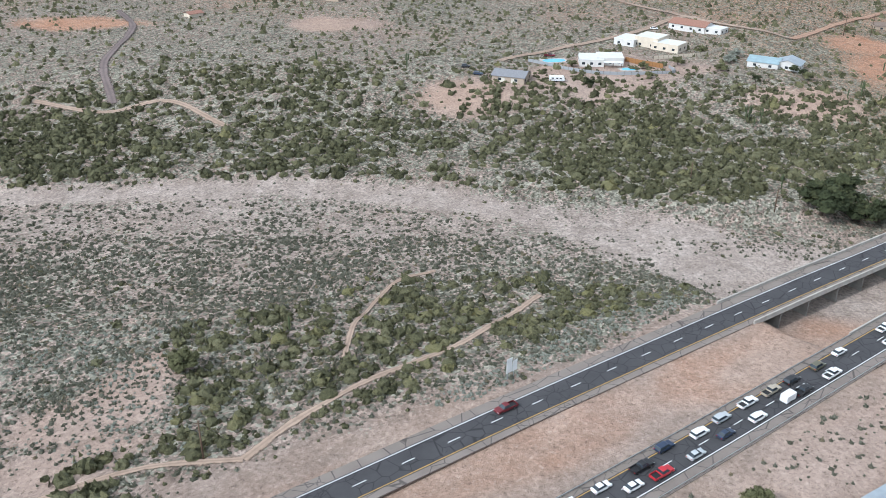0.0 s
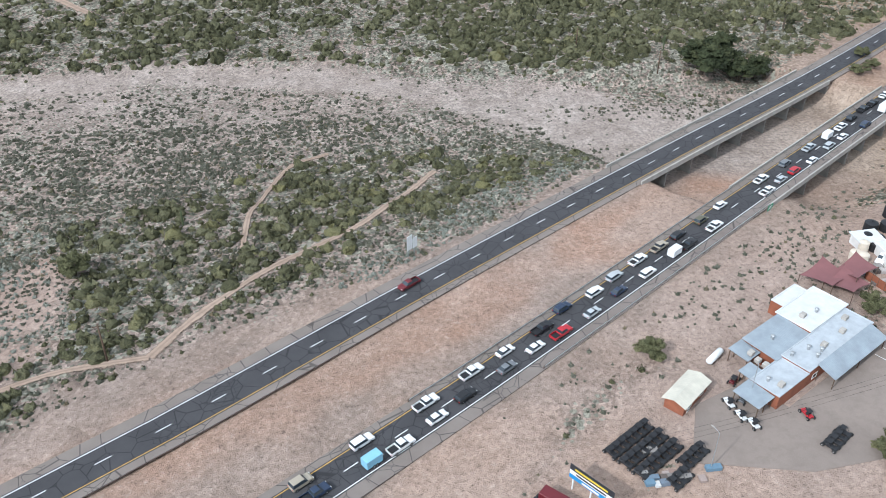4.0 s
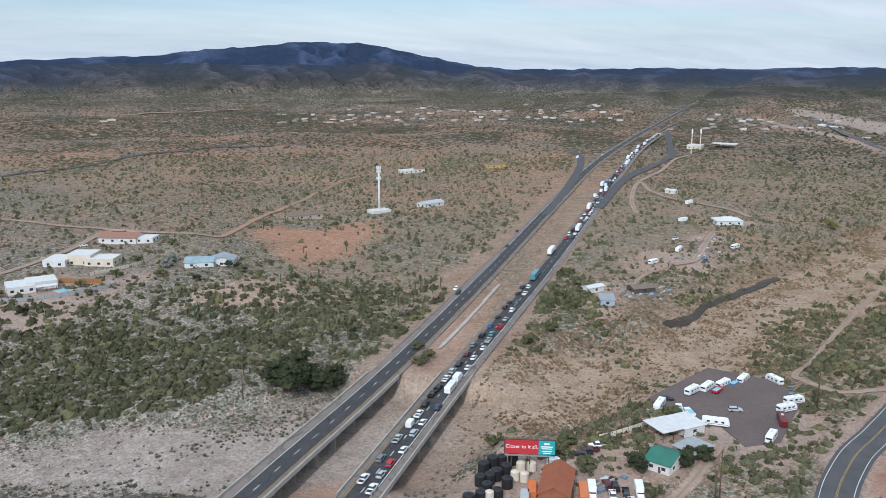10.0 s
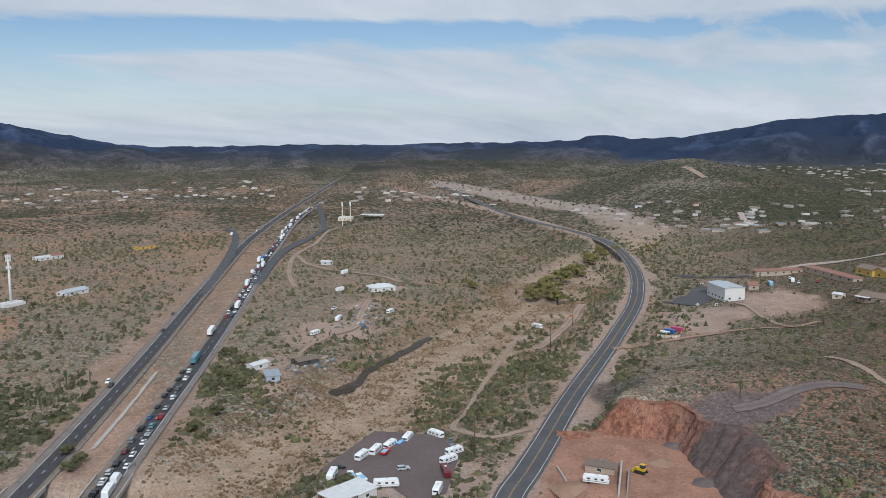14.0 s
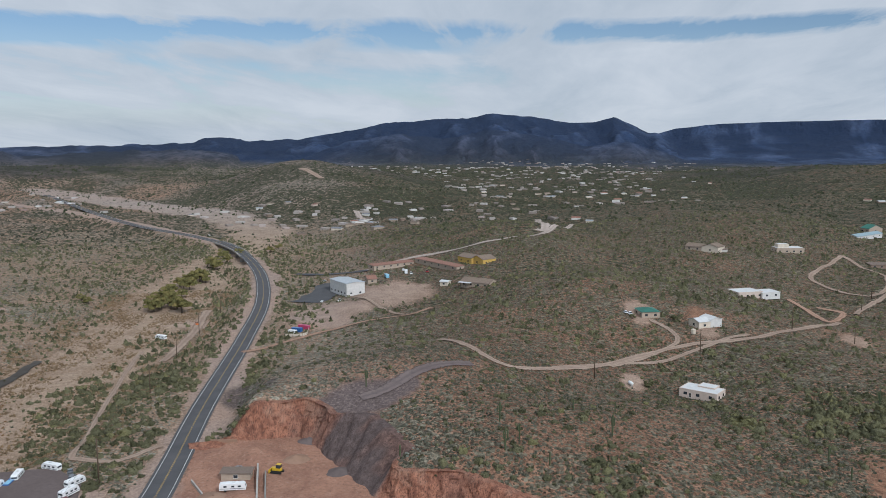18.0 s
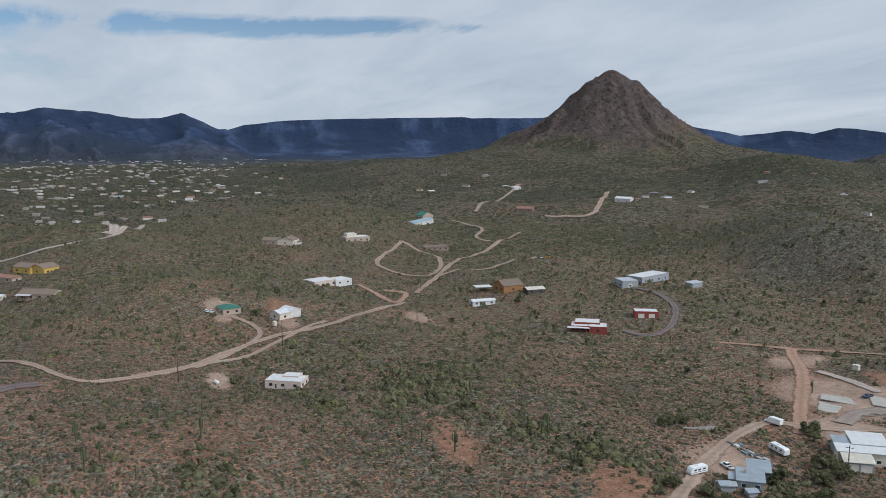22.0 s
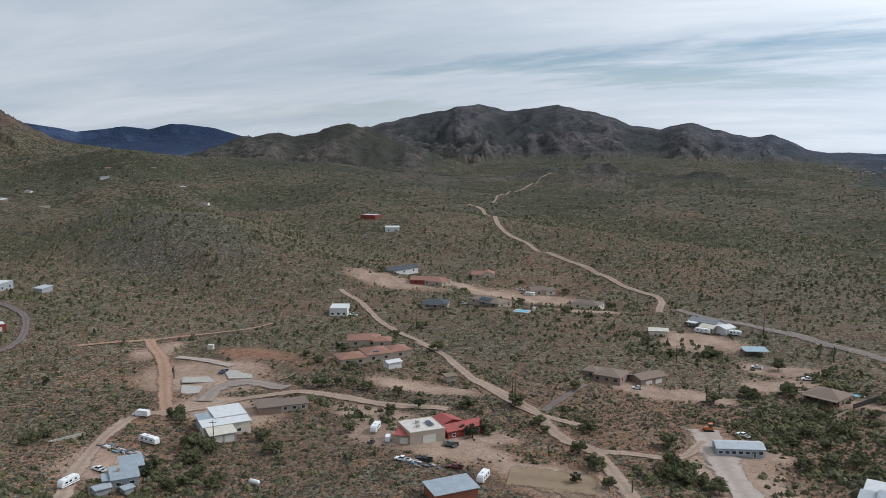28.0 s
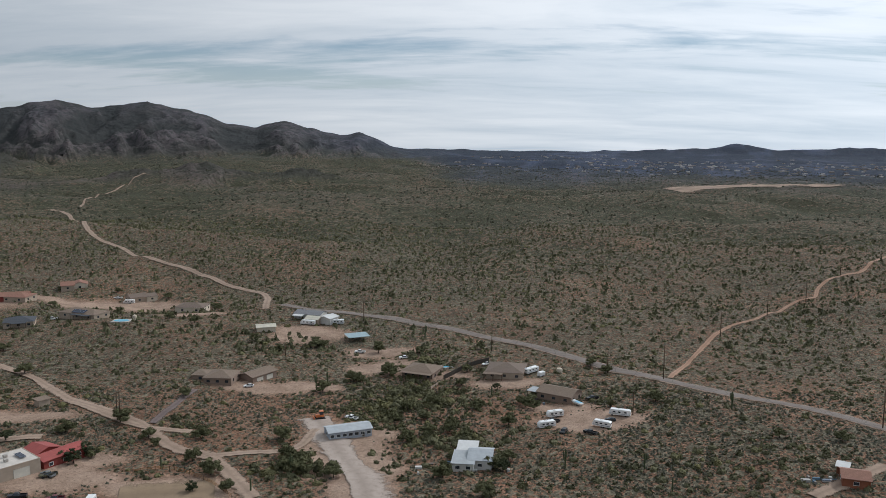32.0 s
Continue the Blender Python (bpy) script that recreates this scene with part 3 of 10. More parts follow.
def quarry_rock():
    n = Nodes("quarry_rock")
    sep, comb = n.nt.nodes.new("ShaderNodeSeparateXYZ"), n.nt.nodes.new("ShaderNodeCombineXYZ")
    n.put(n.pos, sep.inputs[0])
    for k in range(2):
        n.put(sep.outputs[k], comb.inputs[k])
    n.put(n.math("MULTIPLY", sep.outputs[2], 0.3), comb.inputs[2])
    a, b, d = n.noise(0.5, 5, 0.65, comb.outputs[0]), n.noise(0.14, 4, 0.6, n.pos), n.noise(2.6, 4, 0.65, comb.outputs[0])
    red = n.mix(n.ramp(a, (0.35, 0.0), (0.62, 1.0)), (0.16, 0.070, 0.048), (0.37, 0.170, 0.108))
    red = n.mix(n.ramp(b, (0.5, 0.0), (0.66, 0.7)), red, (0.40, 0.235, 0.165))
    grey = n.mix(n.ramp(a, (0.35, 0.0), (0.65, 1.0)), (0.085, 0.064, 0.060), (0.165, 0.125, 0.115))
    c = n.mix(n.attr("dark"), red, grey)
    c = n.mix(n.ramp(d, (0.36, 0.75), (0.5, 0.0)), c, (0.06, 0.038, 0.032))
    n.bump(n.math("ADD", a, d), 0.9, 0.6)
    return n.done(c, 0.95, 0.0, 0.1)


def asphalt(name, dark, light, crack=True, cell=0.24):
    n = Nodes(name)
    p = n.pos
    broad, fine = n.noise(0.12, 4, 0.6, p), n.noise(6.0, 3, 0.6, p)
    c = n.mix(n.ramp(broad, (0.3, 0.0), (0.7, 1.0)), dark, light)
    c = n.mix(n.math("MULTIPLY", fine, 0.4), c, scaled(light, 1.35))
    if crack:
        e1 = n.voronoi(cell, "DISTANCE_TO_EDGE", p)
        e2 = n.voronoi(cell * 2.1, "DISTANCE_TO_EDGE", p)
        keep = n.ramp(n.noise(0.05, 2, 0.5, p), (0.44, 0.0), (0.56, 1.0))
        e2 = n.math("ADD", e2, n.math("MULTIPLY", keep, 1.0))
        line = n.ramp(n.math("MINIMUM", e1, n.math("MULTIPLY", e2, 0.8)), (0.05 * cell, 1.0), (0.11 * cell, 0.0))
        c = n.mix(n.math("MULTIPLY", line, 0.6), c, (0.016, 0.016, 0.017))
    n.bump(fine, 0.3, 0.02)
    return n.done(c, 0.9, 0.0, 0.2)


def dirt(name, a, b, stain=(0.2, 0.15, 0.11)):
    """Bare earth; its ragged edge gives way to the ground beneath, with a lighter wheel track on either side of the middle."""
    n = Nodes(name)
    p = n.pos
    broad, mid, fine = n.noise(0.05, 4, 0.6, p), n.noise(0.5, 4, 0.65, p), n.noise(5.0, 3, 0.6, p)
    c = n.mix(n.ramp(broad, (0.35, 0.0), (0.65, 1.0)), a, b)
    c = n.mix(n.ramp(mid, (0.45, 0.0), (0.7, 0.65)), c, stain)
    c = n.mix(n.ramp(fine, (0.55, 0.0), (0.75, 0.5)), c, scaled(b, 1.2))
    edge = n.attr("edge")
    rut = n.math("ABSOLUTE", n.math("SUBTRACT", edge, 0.42))
    c = n.mix(n.ramp(rut, (0.1, 0.0), (0.4, 0.45)), c, scaled(stain, 0.9))
    torn = n.math("ADD", edge, n.math("ADD", n.math("MULTIPLY", n.math("SUBTRACT", n.noise(0.35, 4, 0.7, p), 0.5), 1.1), n.math("MULTIPLY", n.math("SUBTRACT", fine, 0.5), 0.5)))
    n.put(n.ramp(torn, (0.62, 1.0), (0.80, 0.0)), n.bsdf.inputs["Alpha"])
    n.bump(fine, 0.5, 0.06)
    return n.done(c, 0.95, 0.0, 0.1)


def leaves(name, *stops):
    n = Nodes(name)
    c = n.ramp(n.attr("tint"), *stops)
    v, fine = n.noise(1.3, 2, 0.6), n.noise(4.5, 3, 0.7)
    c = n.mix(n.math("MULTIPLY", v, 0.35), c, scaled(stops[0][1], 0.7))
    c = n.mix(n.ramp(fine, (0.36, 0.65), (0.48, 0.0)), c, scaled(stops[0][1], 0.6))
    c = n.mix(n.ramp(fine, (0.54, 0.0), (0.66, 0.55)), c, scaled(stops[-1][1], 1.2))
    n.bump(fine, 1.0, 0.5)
    return n.done(c, 0.85, 0.0, 0.15)


def glass(name="window_glass", tint=(0.02, 0.025, 0.03)):
    n = Nodes(name)
    return n.done(n.mix(n.noise(0.7), tint, scaled(tint, 2.2)), 0.08, 0.0, 0.6)


def water(name, color):
    n = Nodes(name)
    w = n.noise(1.8, 3, 0.5)
    n.bump(w, 0.3, 0.05)
    return n.done(n.mix(w, color, scaled(color, 1.4)), 0.2, 0.0, 0.35)


M = {
    "soil": soil(), "quarry": quarry_rock(),
    "asphalt": asphalt("cracked_asphalt", (0.038, 0.037, 0.039), (0.060, 0.058, 0.060)),
    "shoulder": asphalt("worn_shoulder_asphalt", (0.135, 0.112, 0.098), (0.195, 0.165, 0.145), True, 0.15),
    "asphalt_smooth": asphalt("grey_asphalt", (0.052, 0.052, 0.055), (0.085, 0.083, 0.085), False),
    "lot": dirt("faded_lot_asphalt", (0.225, 0.185, 0.160), (0.300, 0.245, 0.210), (0.190, 0.155, 0.132)),
    "gravel_dark": dirt("dark_gravel", (0.140, 0.108, 0.100), (0.185, 0.145, 0.135), (0.10, 0.08, 0.075)),
    "dirt": dirt("pale_dirt", (0.285, 0.205, 0.155), (0.36, 0.270, 0.208), (0.20, 0.145, 0.110)),
    "dirt_red": dirt("red_dirt", (0.31, 0.190, 0.130), (0.37, 0.240, 0.172), (0.22, 0.135, 0.095)),
    "arena": dirt("arena_sand", (0.21, 0.150, 0.100), (0.265, 0.195, 0.132), (0.18, 0.13, 0.09)),
    "caliche": dirt("pale_caliche", (0.335, 0.275, 0.235), (0.415, 0.345, 0.298), (0.255, 0.205, 0.172)),
    "line_white": plain("white_road_paint", (0.72, 0.72, 0.70), 0.7, wear=0.3),
    "bay_blue": plain("faded_blue_paint", (0.12, 0.22, 0.36), 0.8, wear=0.4),
    "line_yellow": plain("yellow_road_paint", (0.50, 0.31, 0.08), 0.7, wear=0.4),
    "concrete": plain("pale_concrete", (0.40, 0.37, 0.33), 0.9, wear=0.35),
    "concrete_dark": plain("weathered_concrete", (0.27, 0.25, 0.225), 0.9, wear=0.4),
    "steel": plain("galvanised_steel", (0.42, 0.43, 0.43), 0.45, 0.6, wear=0.3),
    "rust_steel": plain("weathering_steel", (0.13, 0.085, 0.06), 0.75, 0.2, wear=0.5),
    "wood": plain("weathered_pole_wood", (0.115, 0.075, 0.05), 0.85, wear=0.4),
    "bark": plain("grey_bark", (0.11, 0.085, 0.065), 0.9, wear=0.4),
    "glass": glass(), "black": plain("black_plastic", (0.02, 0.02, 0.022), 0.55, wear=0.3),
    "rubber": plain("tyre_rubber", (0.022, 0.022, 0.022), 0.85, wear=0.3),
    "chrome": plain("bright_metal", (0.6, 0.6, 0.6), 0.25, 0.9, wear=0.2),
    "lamp_red": plain("red_lamp_lens", (0.35, 0.02, 0.02), 0.3), "lamp_clear": plain("clear_lamp_lens", (0.7, 0.7, 0.68), 0.2),
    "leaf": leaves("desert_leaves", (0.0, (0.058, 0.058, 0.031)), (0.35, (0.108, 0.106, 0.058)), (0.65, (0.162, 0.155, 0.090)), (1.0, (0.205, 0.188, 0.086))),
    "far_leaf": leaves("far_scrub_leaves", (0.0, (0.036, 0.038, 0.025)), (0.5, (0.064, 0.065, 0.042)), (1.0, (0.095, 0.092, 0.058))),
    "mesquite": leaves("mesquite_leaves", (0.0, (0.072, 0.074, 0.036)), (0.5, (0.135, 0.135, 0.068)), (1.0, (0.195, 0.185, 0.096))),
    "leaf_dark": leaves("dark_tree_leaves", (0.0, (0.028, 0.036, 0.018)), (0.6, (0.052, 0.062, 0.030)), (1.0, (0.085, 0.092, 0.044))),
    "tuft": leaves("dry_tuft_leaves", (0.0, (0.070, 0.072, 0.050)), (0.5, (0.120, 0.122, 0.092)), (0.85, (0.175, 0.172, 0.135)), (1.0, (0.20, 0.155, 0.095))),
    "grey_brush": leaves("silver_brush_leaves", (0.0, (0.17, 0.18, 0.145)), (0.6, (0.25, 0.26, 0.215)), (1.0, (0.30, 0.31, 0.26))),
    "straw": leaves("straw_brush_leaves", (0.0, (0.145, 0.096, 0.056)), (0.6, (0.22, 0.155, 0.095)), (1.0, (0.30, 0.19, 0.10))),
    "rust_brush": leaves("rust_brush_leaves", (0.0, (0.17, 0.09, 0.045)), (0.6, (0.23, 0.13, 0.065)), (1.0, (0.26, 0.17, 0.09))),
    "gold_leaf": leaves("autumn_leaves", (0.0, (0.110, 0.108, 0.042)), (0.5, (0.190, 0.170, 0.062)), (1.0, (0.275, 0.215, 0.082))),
    "cactus": plain("cactus_skin", (0.075, 0.095, 0.045), 0.7, wear=0.3),
    "river": plain("silty_river_water", (0.050, 0.038, 0.026), 0.45, wear=0.5, bump=0.1, spec=0.12), "pool": water("pool_water", (0.10, 0.35, 0.48)),
}

# ---------- mesh helpers ----------
def mesh_from(name, verts, faces, mats, smooth_faces=False, attrs=None, face_mats=None):
    me = bpy.data.meshes.new(name)
    verts, faces = np.asarray(verts, np.float32), np.asarray(faces, np.int32)
    nf, k = faces.shape
    me.vertices.add(len(verts))
    me.vertices.foreach_set("co", verts.ravel())
    me.loops.add(nf * k)
    me.loops.foreach_set("vertex_index", faces.ravel())
    me.polygons.add(nf)
    me.polygons.foreach_set("loop_start", np.arange(0, nf * k, k, dtype=np.int32))
    me.polygons.foreach_set("loop_total", np.full(nf, k, np.int32))
    for m in mats:
        me.materials.append(m)
    if face_mats is not None:
        me.polygons.foreach_set("material_index", np.asarray(face_mats, np.int32))
    me.polygons.foreach_set("use_smooth", np.full(nf, smooth_faces, bool))
    for key, values in (attrs or {}).items():
        me.attributes.new(key, "FLOAT", "POINT").data.foreach_set("value", np.asarray(values, np.float32))
    me.update(calc_edges=True)
    return me


def spline(pts, step):
    """Points at even steps along a smooth line through the given ones."""
    p = np.array(pts, float)
    q = np.vstack([2 * p[0] - p[1], p, 2 * p[-1] - p[-2]])
    out = []
    for k in range(len(p) - 1):
        a, b, c, d = q[k:k + 4]
        t = np.linspace(0, 1, max(2, int(np.hypot(*(c - b)[:2]) / step) + 1), endpoint=False)[:, None]
        out.append(0.5 * (2 * b + (c - a) * t + (2 * a - 5 * b + 4 * c - d) * t * t + (3 * b - a - 3 * c + d) * t ** 3))
    return np.vstack(out + [p[-1:]])


def sideways(line):
    d = np.gradient(line[:, :2], axis=0)
    d /= np.linalg.norm(d, axis=1)[:, None] + 1e-9
    return np.stack([-d[:, 1], d[:, 0]], 1)


ROADS = []          # lines and half widths that plants keep off


def ribbon(name, line, left, right, mat, lift=0.12, level=None, thick=0.0, across=3, ragged=0.0, seed=0):
    """A strip along a line from left to right metres off it, on the ground or at a level."""
    nrm, n = sideways(line), len(line)
    cols, edge = [], np.abs(np.linspace(-1, 1, across))
    for k in range(across):
        o = left + (right - left) * k / (across - 1)
        if ragged and k in (0, across - 1):
            o = o + ragged * bumps(line[:, 0] + seed, line[:, 1], 9, 71 + k) + 0.5 * ragged * bumps(line[:, 0], line[:, 1] + seed, 3.5, 72)
        xy = line[:, :2] + nrm * np.reshape(o, (-1, 1))
        z = np.full(n, level) if level is not None else ground_z(xy[:, 0], xy[:, 1]) + lift + 0.0007 * np.hypot(xy[:, 0], xy[:, 1]) - 0.06 * (k in (0, across - 1))
        cols.append(np.c_[xy, z])
    v = np.stack(cols, 1).reshape(-1, 3)
    i = (np.arange(n - 1)[:, None] * across + np.arange(across - 1)[None]).ravel()
    f = np.c_[i, i + across, i + across + 1, i + 1]
    if thick:
        m = len(v)
        v = np.vstack([v, v - [0, 0, thick]])
        a = np.arange(n - 1) * across
        b = a + across - 1
        f = np.vstack([f, (f + m)[:, ::-1], np.c_[a, a + m, a + across + m, a + across], np.c_[b, b + across, b + across + m, b + m],
                       [[0, across - 1, across - 1 + m, m], [(n - 1) * across, (n - 1) * across + m, n * across - 1 + m, n * across - 1]]])
    if left > right:
        f = f[:, ::-1]
    f = f[:, ::-1]
    return mesh_from(name, v, f, [mat], False, None if thick or across < 4 else {"edge": np.tile(edge, n)})


# ---------- the ground ----------
# patches of bare, red and rocky ground: x, y, half sizes, turn
BARE = [(20, 103, 30, 10, 36), (161.1, 111.8, 34, 12, 40), (140.3, 105.7, 26, 12, 36), (83.0, 144.2, 44, 11, 35), (99.7, 153.9, 34, 10, 35), (154.8, 137.5, 26, 20, 36), (139.6, 133.5, 26, 20, 36), (54.2, 108.8, 40, 12, 36), (65.3, 95.6, 40, 14, 36), (58.6, 109.2, 60, 9, 35), (105.4, 140.3, 52, 10, 35), (132.4, 162.2, 44, 12, 35), (200.9, 155.2, 26, 16, 36), (89.5, 185.8, 30, 9, 36), (136.8, 129.0, 22, 12, 36),
        (332.5, 304.9, 12, 9, 0), (296.5, 269.0, 14, 9, 0), (476.6, 347.0, 16, 8, 0), (543.5, 363.3, 14, 6, 0), (414.1, 323.3, 10, 20, 0), (532.7, 218.9, 8, 26, -10), (519.5, 120.3, 26, 12, 0), (596.2, 92.6, 30, 10, 0),
        (174.2, -330.2, 26, 8, 0), (131.5, -265.5, 26, 9, 0), (123.8, -288.3, 16, 8, 0), (268.5, -311.2, 22, 13, 0), (96.9, -264.8, 20, 8, 0), (83.7, -381.5, 22, 8, 0), (58.4, -387.7, 14, 7, 0), (80.8, -468.0, 16, 8, 0), (33.2, -451.3, 18, 8, 0),
        (34.8, -320.0, 16, 13, 0), (23.2, -285.9, 12, 10, 0), (209.0, -582.6, 34, 10, 0), (272.9, -573.8, 30, 8, 0), (309.8, -538.4, 24, 6, 0), (4.1, -404.8, 20, 8, 0), (-33.5, -392.3, 20, 7, 0), (-49.2, -356.0, 16, 6, 0), (154.3, -528.3, 20, 7, 0),
        (328.0, -328.7, 8, 18, 0), (174.9, -292.4, 18, 7, 0), (475.9, -177.3, 14, 6, 0), (381.2, -47.7, 12, 5, 0), (494.9, -63.2, 20, 7, 0), (460.6, -95.1, 14, 6, 0), (-74.2, 171.6, 8, 13, -20), (-81.5, 158.2, 16, 8, 20), (-79.0, 140.7, 18, 9, 30), (17.2, 395.0, 32, 16, 10), (87.5, 419.0, 55, 26, 20), (-67.2, 528.2, 25, 18, 0), (165.2, 386.2, 30, 14, 0),
        (154.9, 144.7, 46, 30, 36), (87.1, 105.2, 50, 40, 36), (243.8, 155.4, 40, 22, 36), (313.0, 295.7, 26, 16, 0),
        (403.9, 314.8, 34, 22, 0), (547.1, 132.2, 36, 26, 0), (611.1, 95.3, 40, 26, 0), (272.1, -307.5, 30, 22, 0),
        (231.8, -269.5, 26, 15, 0), (151.0, -272.8, 24, 14, 0), (129.0, -269.8, 30, 12, 0), (229.3, -200.9, 16, 14, 0),
        (36.9, -300.9, 16, 26, 0), (25.6, -267.3, 14, 16, 0), (-60.2, -338.0, 22, 12, 0), (25.5, -421.2, 22, 12, 0),
        (70.6, -477.7, 26, 14, 0), (302.9, -542.5, 40, 14, 0), (226.7, -565.6, 40, 20, 0), (87.1, -263.7, 20, 14, 0)]
RED = [(-74.2, 174.0, 5, 10, -20), (273.2, 485.3, 85, 24, 40), (251.7, 509.4, 40, 22, 0), (-221.8, 529.6, 45, 20, 0), (510.0, 133.1, 20, 10, 0), (488.2, -98.5, 20, 8, 0),
       (279.4, -346.1, 22, 10, 0), (215.7, -155.1, 24, 10, 0), (277.7, -117.6, 20, 8, 0)]
ROCKY = [(495.5, -520.5, 70, 60, 0), (653.3, -617.6, 60, 60, 0), (368.3, 127.0, 20, 9, 20), (346.4, 110.4, 12, 6, 0)]
# shaded southern slopes: denser dark scrub, partly shade put into the ground colour
SHADY = [(315, -175, 120, 62, -32), (300, -235, 60, 40, 0)]
DUMP = [(319.3, 68.1, 15, 13, 0), (321.7, 57.3, 14, 10, 0), (317.3, 76.8, 9, 10, 0), (330.6, 49.2, 12, 6, 0)]



def zone(x, y, rows, soft=0.35):
    """How far points lie in any of the ellipses (x, y, rx, ry, turn)."""
    out = np.zeros(np.shape(x))
    wob = 0.16 * bumps(x, y, 11, 81) + 0.22 * bumps(x, y, 28, 82)
    for cx, cy, rx, ry, turn in rows:
        c, s = math.cos(radians(turn)), math.sin(radians(turn))
        k = np.hypot(((x - cx) * c + (y - cy) * s) / rx, (-(x - cx) * s + (y - cy) * c) / ry) + wob
        out = np.maximum(out, smooth(1 + soft, 1 - soft, k))
    return out


def build_ground():
    def sheet(step, r0, r1, grow):
        bear = np.radians(np.r_[np.arange(32, -214.01, -step), np.arange(-217, -327.9, -3.0)])
        rad = [r0]
        while rad[-1] < r1:
            rad.append(rad[-1] * grow(rad[-1]))
        rad = np.array(rad)
        B, R = np.meshgrid(bear, rad, indexing="ij")
        nb, nr = len(bear), len(rad)
        i, j = np.arange(nb)[:, None], np.arange(nr - 1)[None]
        i2 = (i + 1) % nb
        f = np.stack([i * nr + j, i2 * nr + j, i2 * nr + j + 1, i * nr + j + 1], -1).reshape(-1, 4)[:, ::-1]
        x, y = (-np.sin(B) * R).ravel(), (np.cos(B) * R).ravel()
        return x, y, ground_z(x, y), f, nb, nr

    # a fine sheet for the middle ground and one for the far hills, which dips under the first along its rim
    X, Y, Z, f, nb, nr = sheet(0.3, 30.0, 880.0, lambda r: 1.05 if r < 80 else 1.0118)
    X2, Y2, Z2, f2, _, _ = sheet(0.2, 868.0, 4900.0, lambda r: 1.0075 if r < 1500 else 1.0050 if r < 2100 else 1.0085)
    Z2 = Z2 - 1.5 * (np.hypot(X2, Y2) < 872)
    near_at = soil_kinds(X, Y, Z)
    far_at = soil_kinds(X2, Y2, Z2)
    X3, Y3, Z3, f3 = np.r_[X, X2], np.r_[Y, Y2], np.r_[Z, Z2], np.vstack([f, f2 + len(X)])
    at = {k: np.r_[v, far_at[k]] for k, v in near_at.items()}
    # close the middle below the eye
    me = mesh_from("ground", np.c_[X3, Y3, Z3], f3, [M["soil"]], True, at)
    ob = new("ground", me)
    tagged(ob, "desert ground with scrub, sandy wash, hills and far mountains", "ground", kind="structure")
    cap = mesh_from("ground_middle", np.vstack([[[0, 0, -1.2]], np.c_[X, Y, Z].reshape(nb, nr, 3)[:, 0]]), [[0, 1 + (k + 1) % nb, 1 + k] for k in range(nb)], [M["soil"]], True,
                    {k: np.r_[v[0], v.reshape(nb, nr)[:, 0]] for k, v in near_at.items()})
    tagged(new("ground_middle", cap), "plain desert soil beneath the camera", "ground", kind="structure")


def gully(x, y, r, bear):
    """Ravines of the hills, where plants stand thicker and the mountains' painted shade lies."""
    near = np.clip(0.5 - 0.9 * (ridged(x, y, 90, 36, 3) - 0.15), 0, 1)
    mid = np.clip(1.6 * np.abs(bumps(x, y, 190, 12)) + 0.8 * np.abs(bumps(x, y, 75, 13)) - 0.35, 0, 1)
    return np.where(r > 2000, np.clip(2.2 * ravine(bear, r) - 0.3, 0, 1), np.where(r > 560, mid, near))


def verge_edge(x, y):
    """How far from the median's line the bare verges reach: less on the wash side."""
    mid = np.interp(x, [p[0] for p in MEDIAN], [p[1] for p in MEDIAN])
    return np.where((y > mid) & (x < 260), 23.0, 37.0 - 11.0 * smooth(200, 420, x))


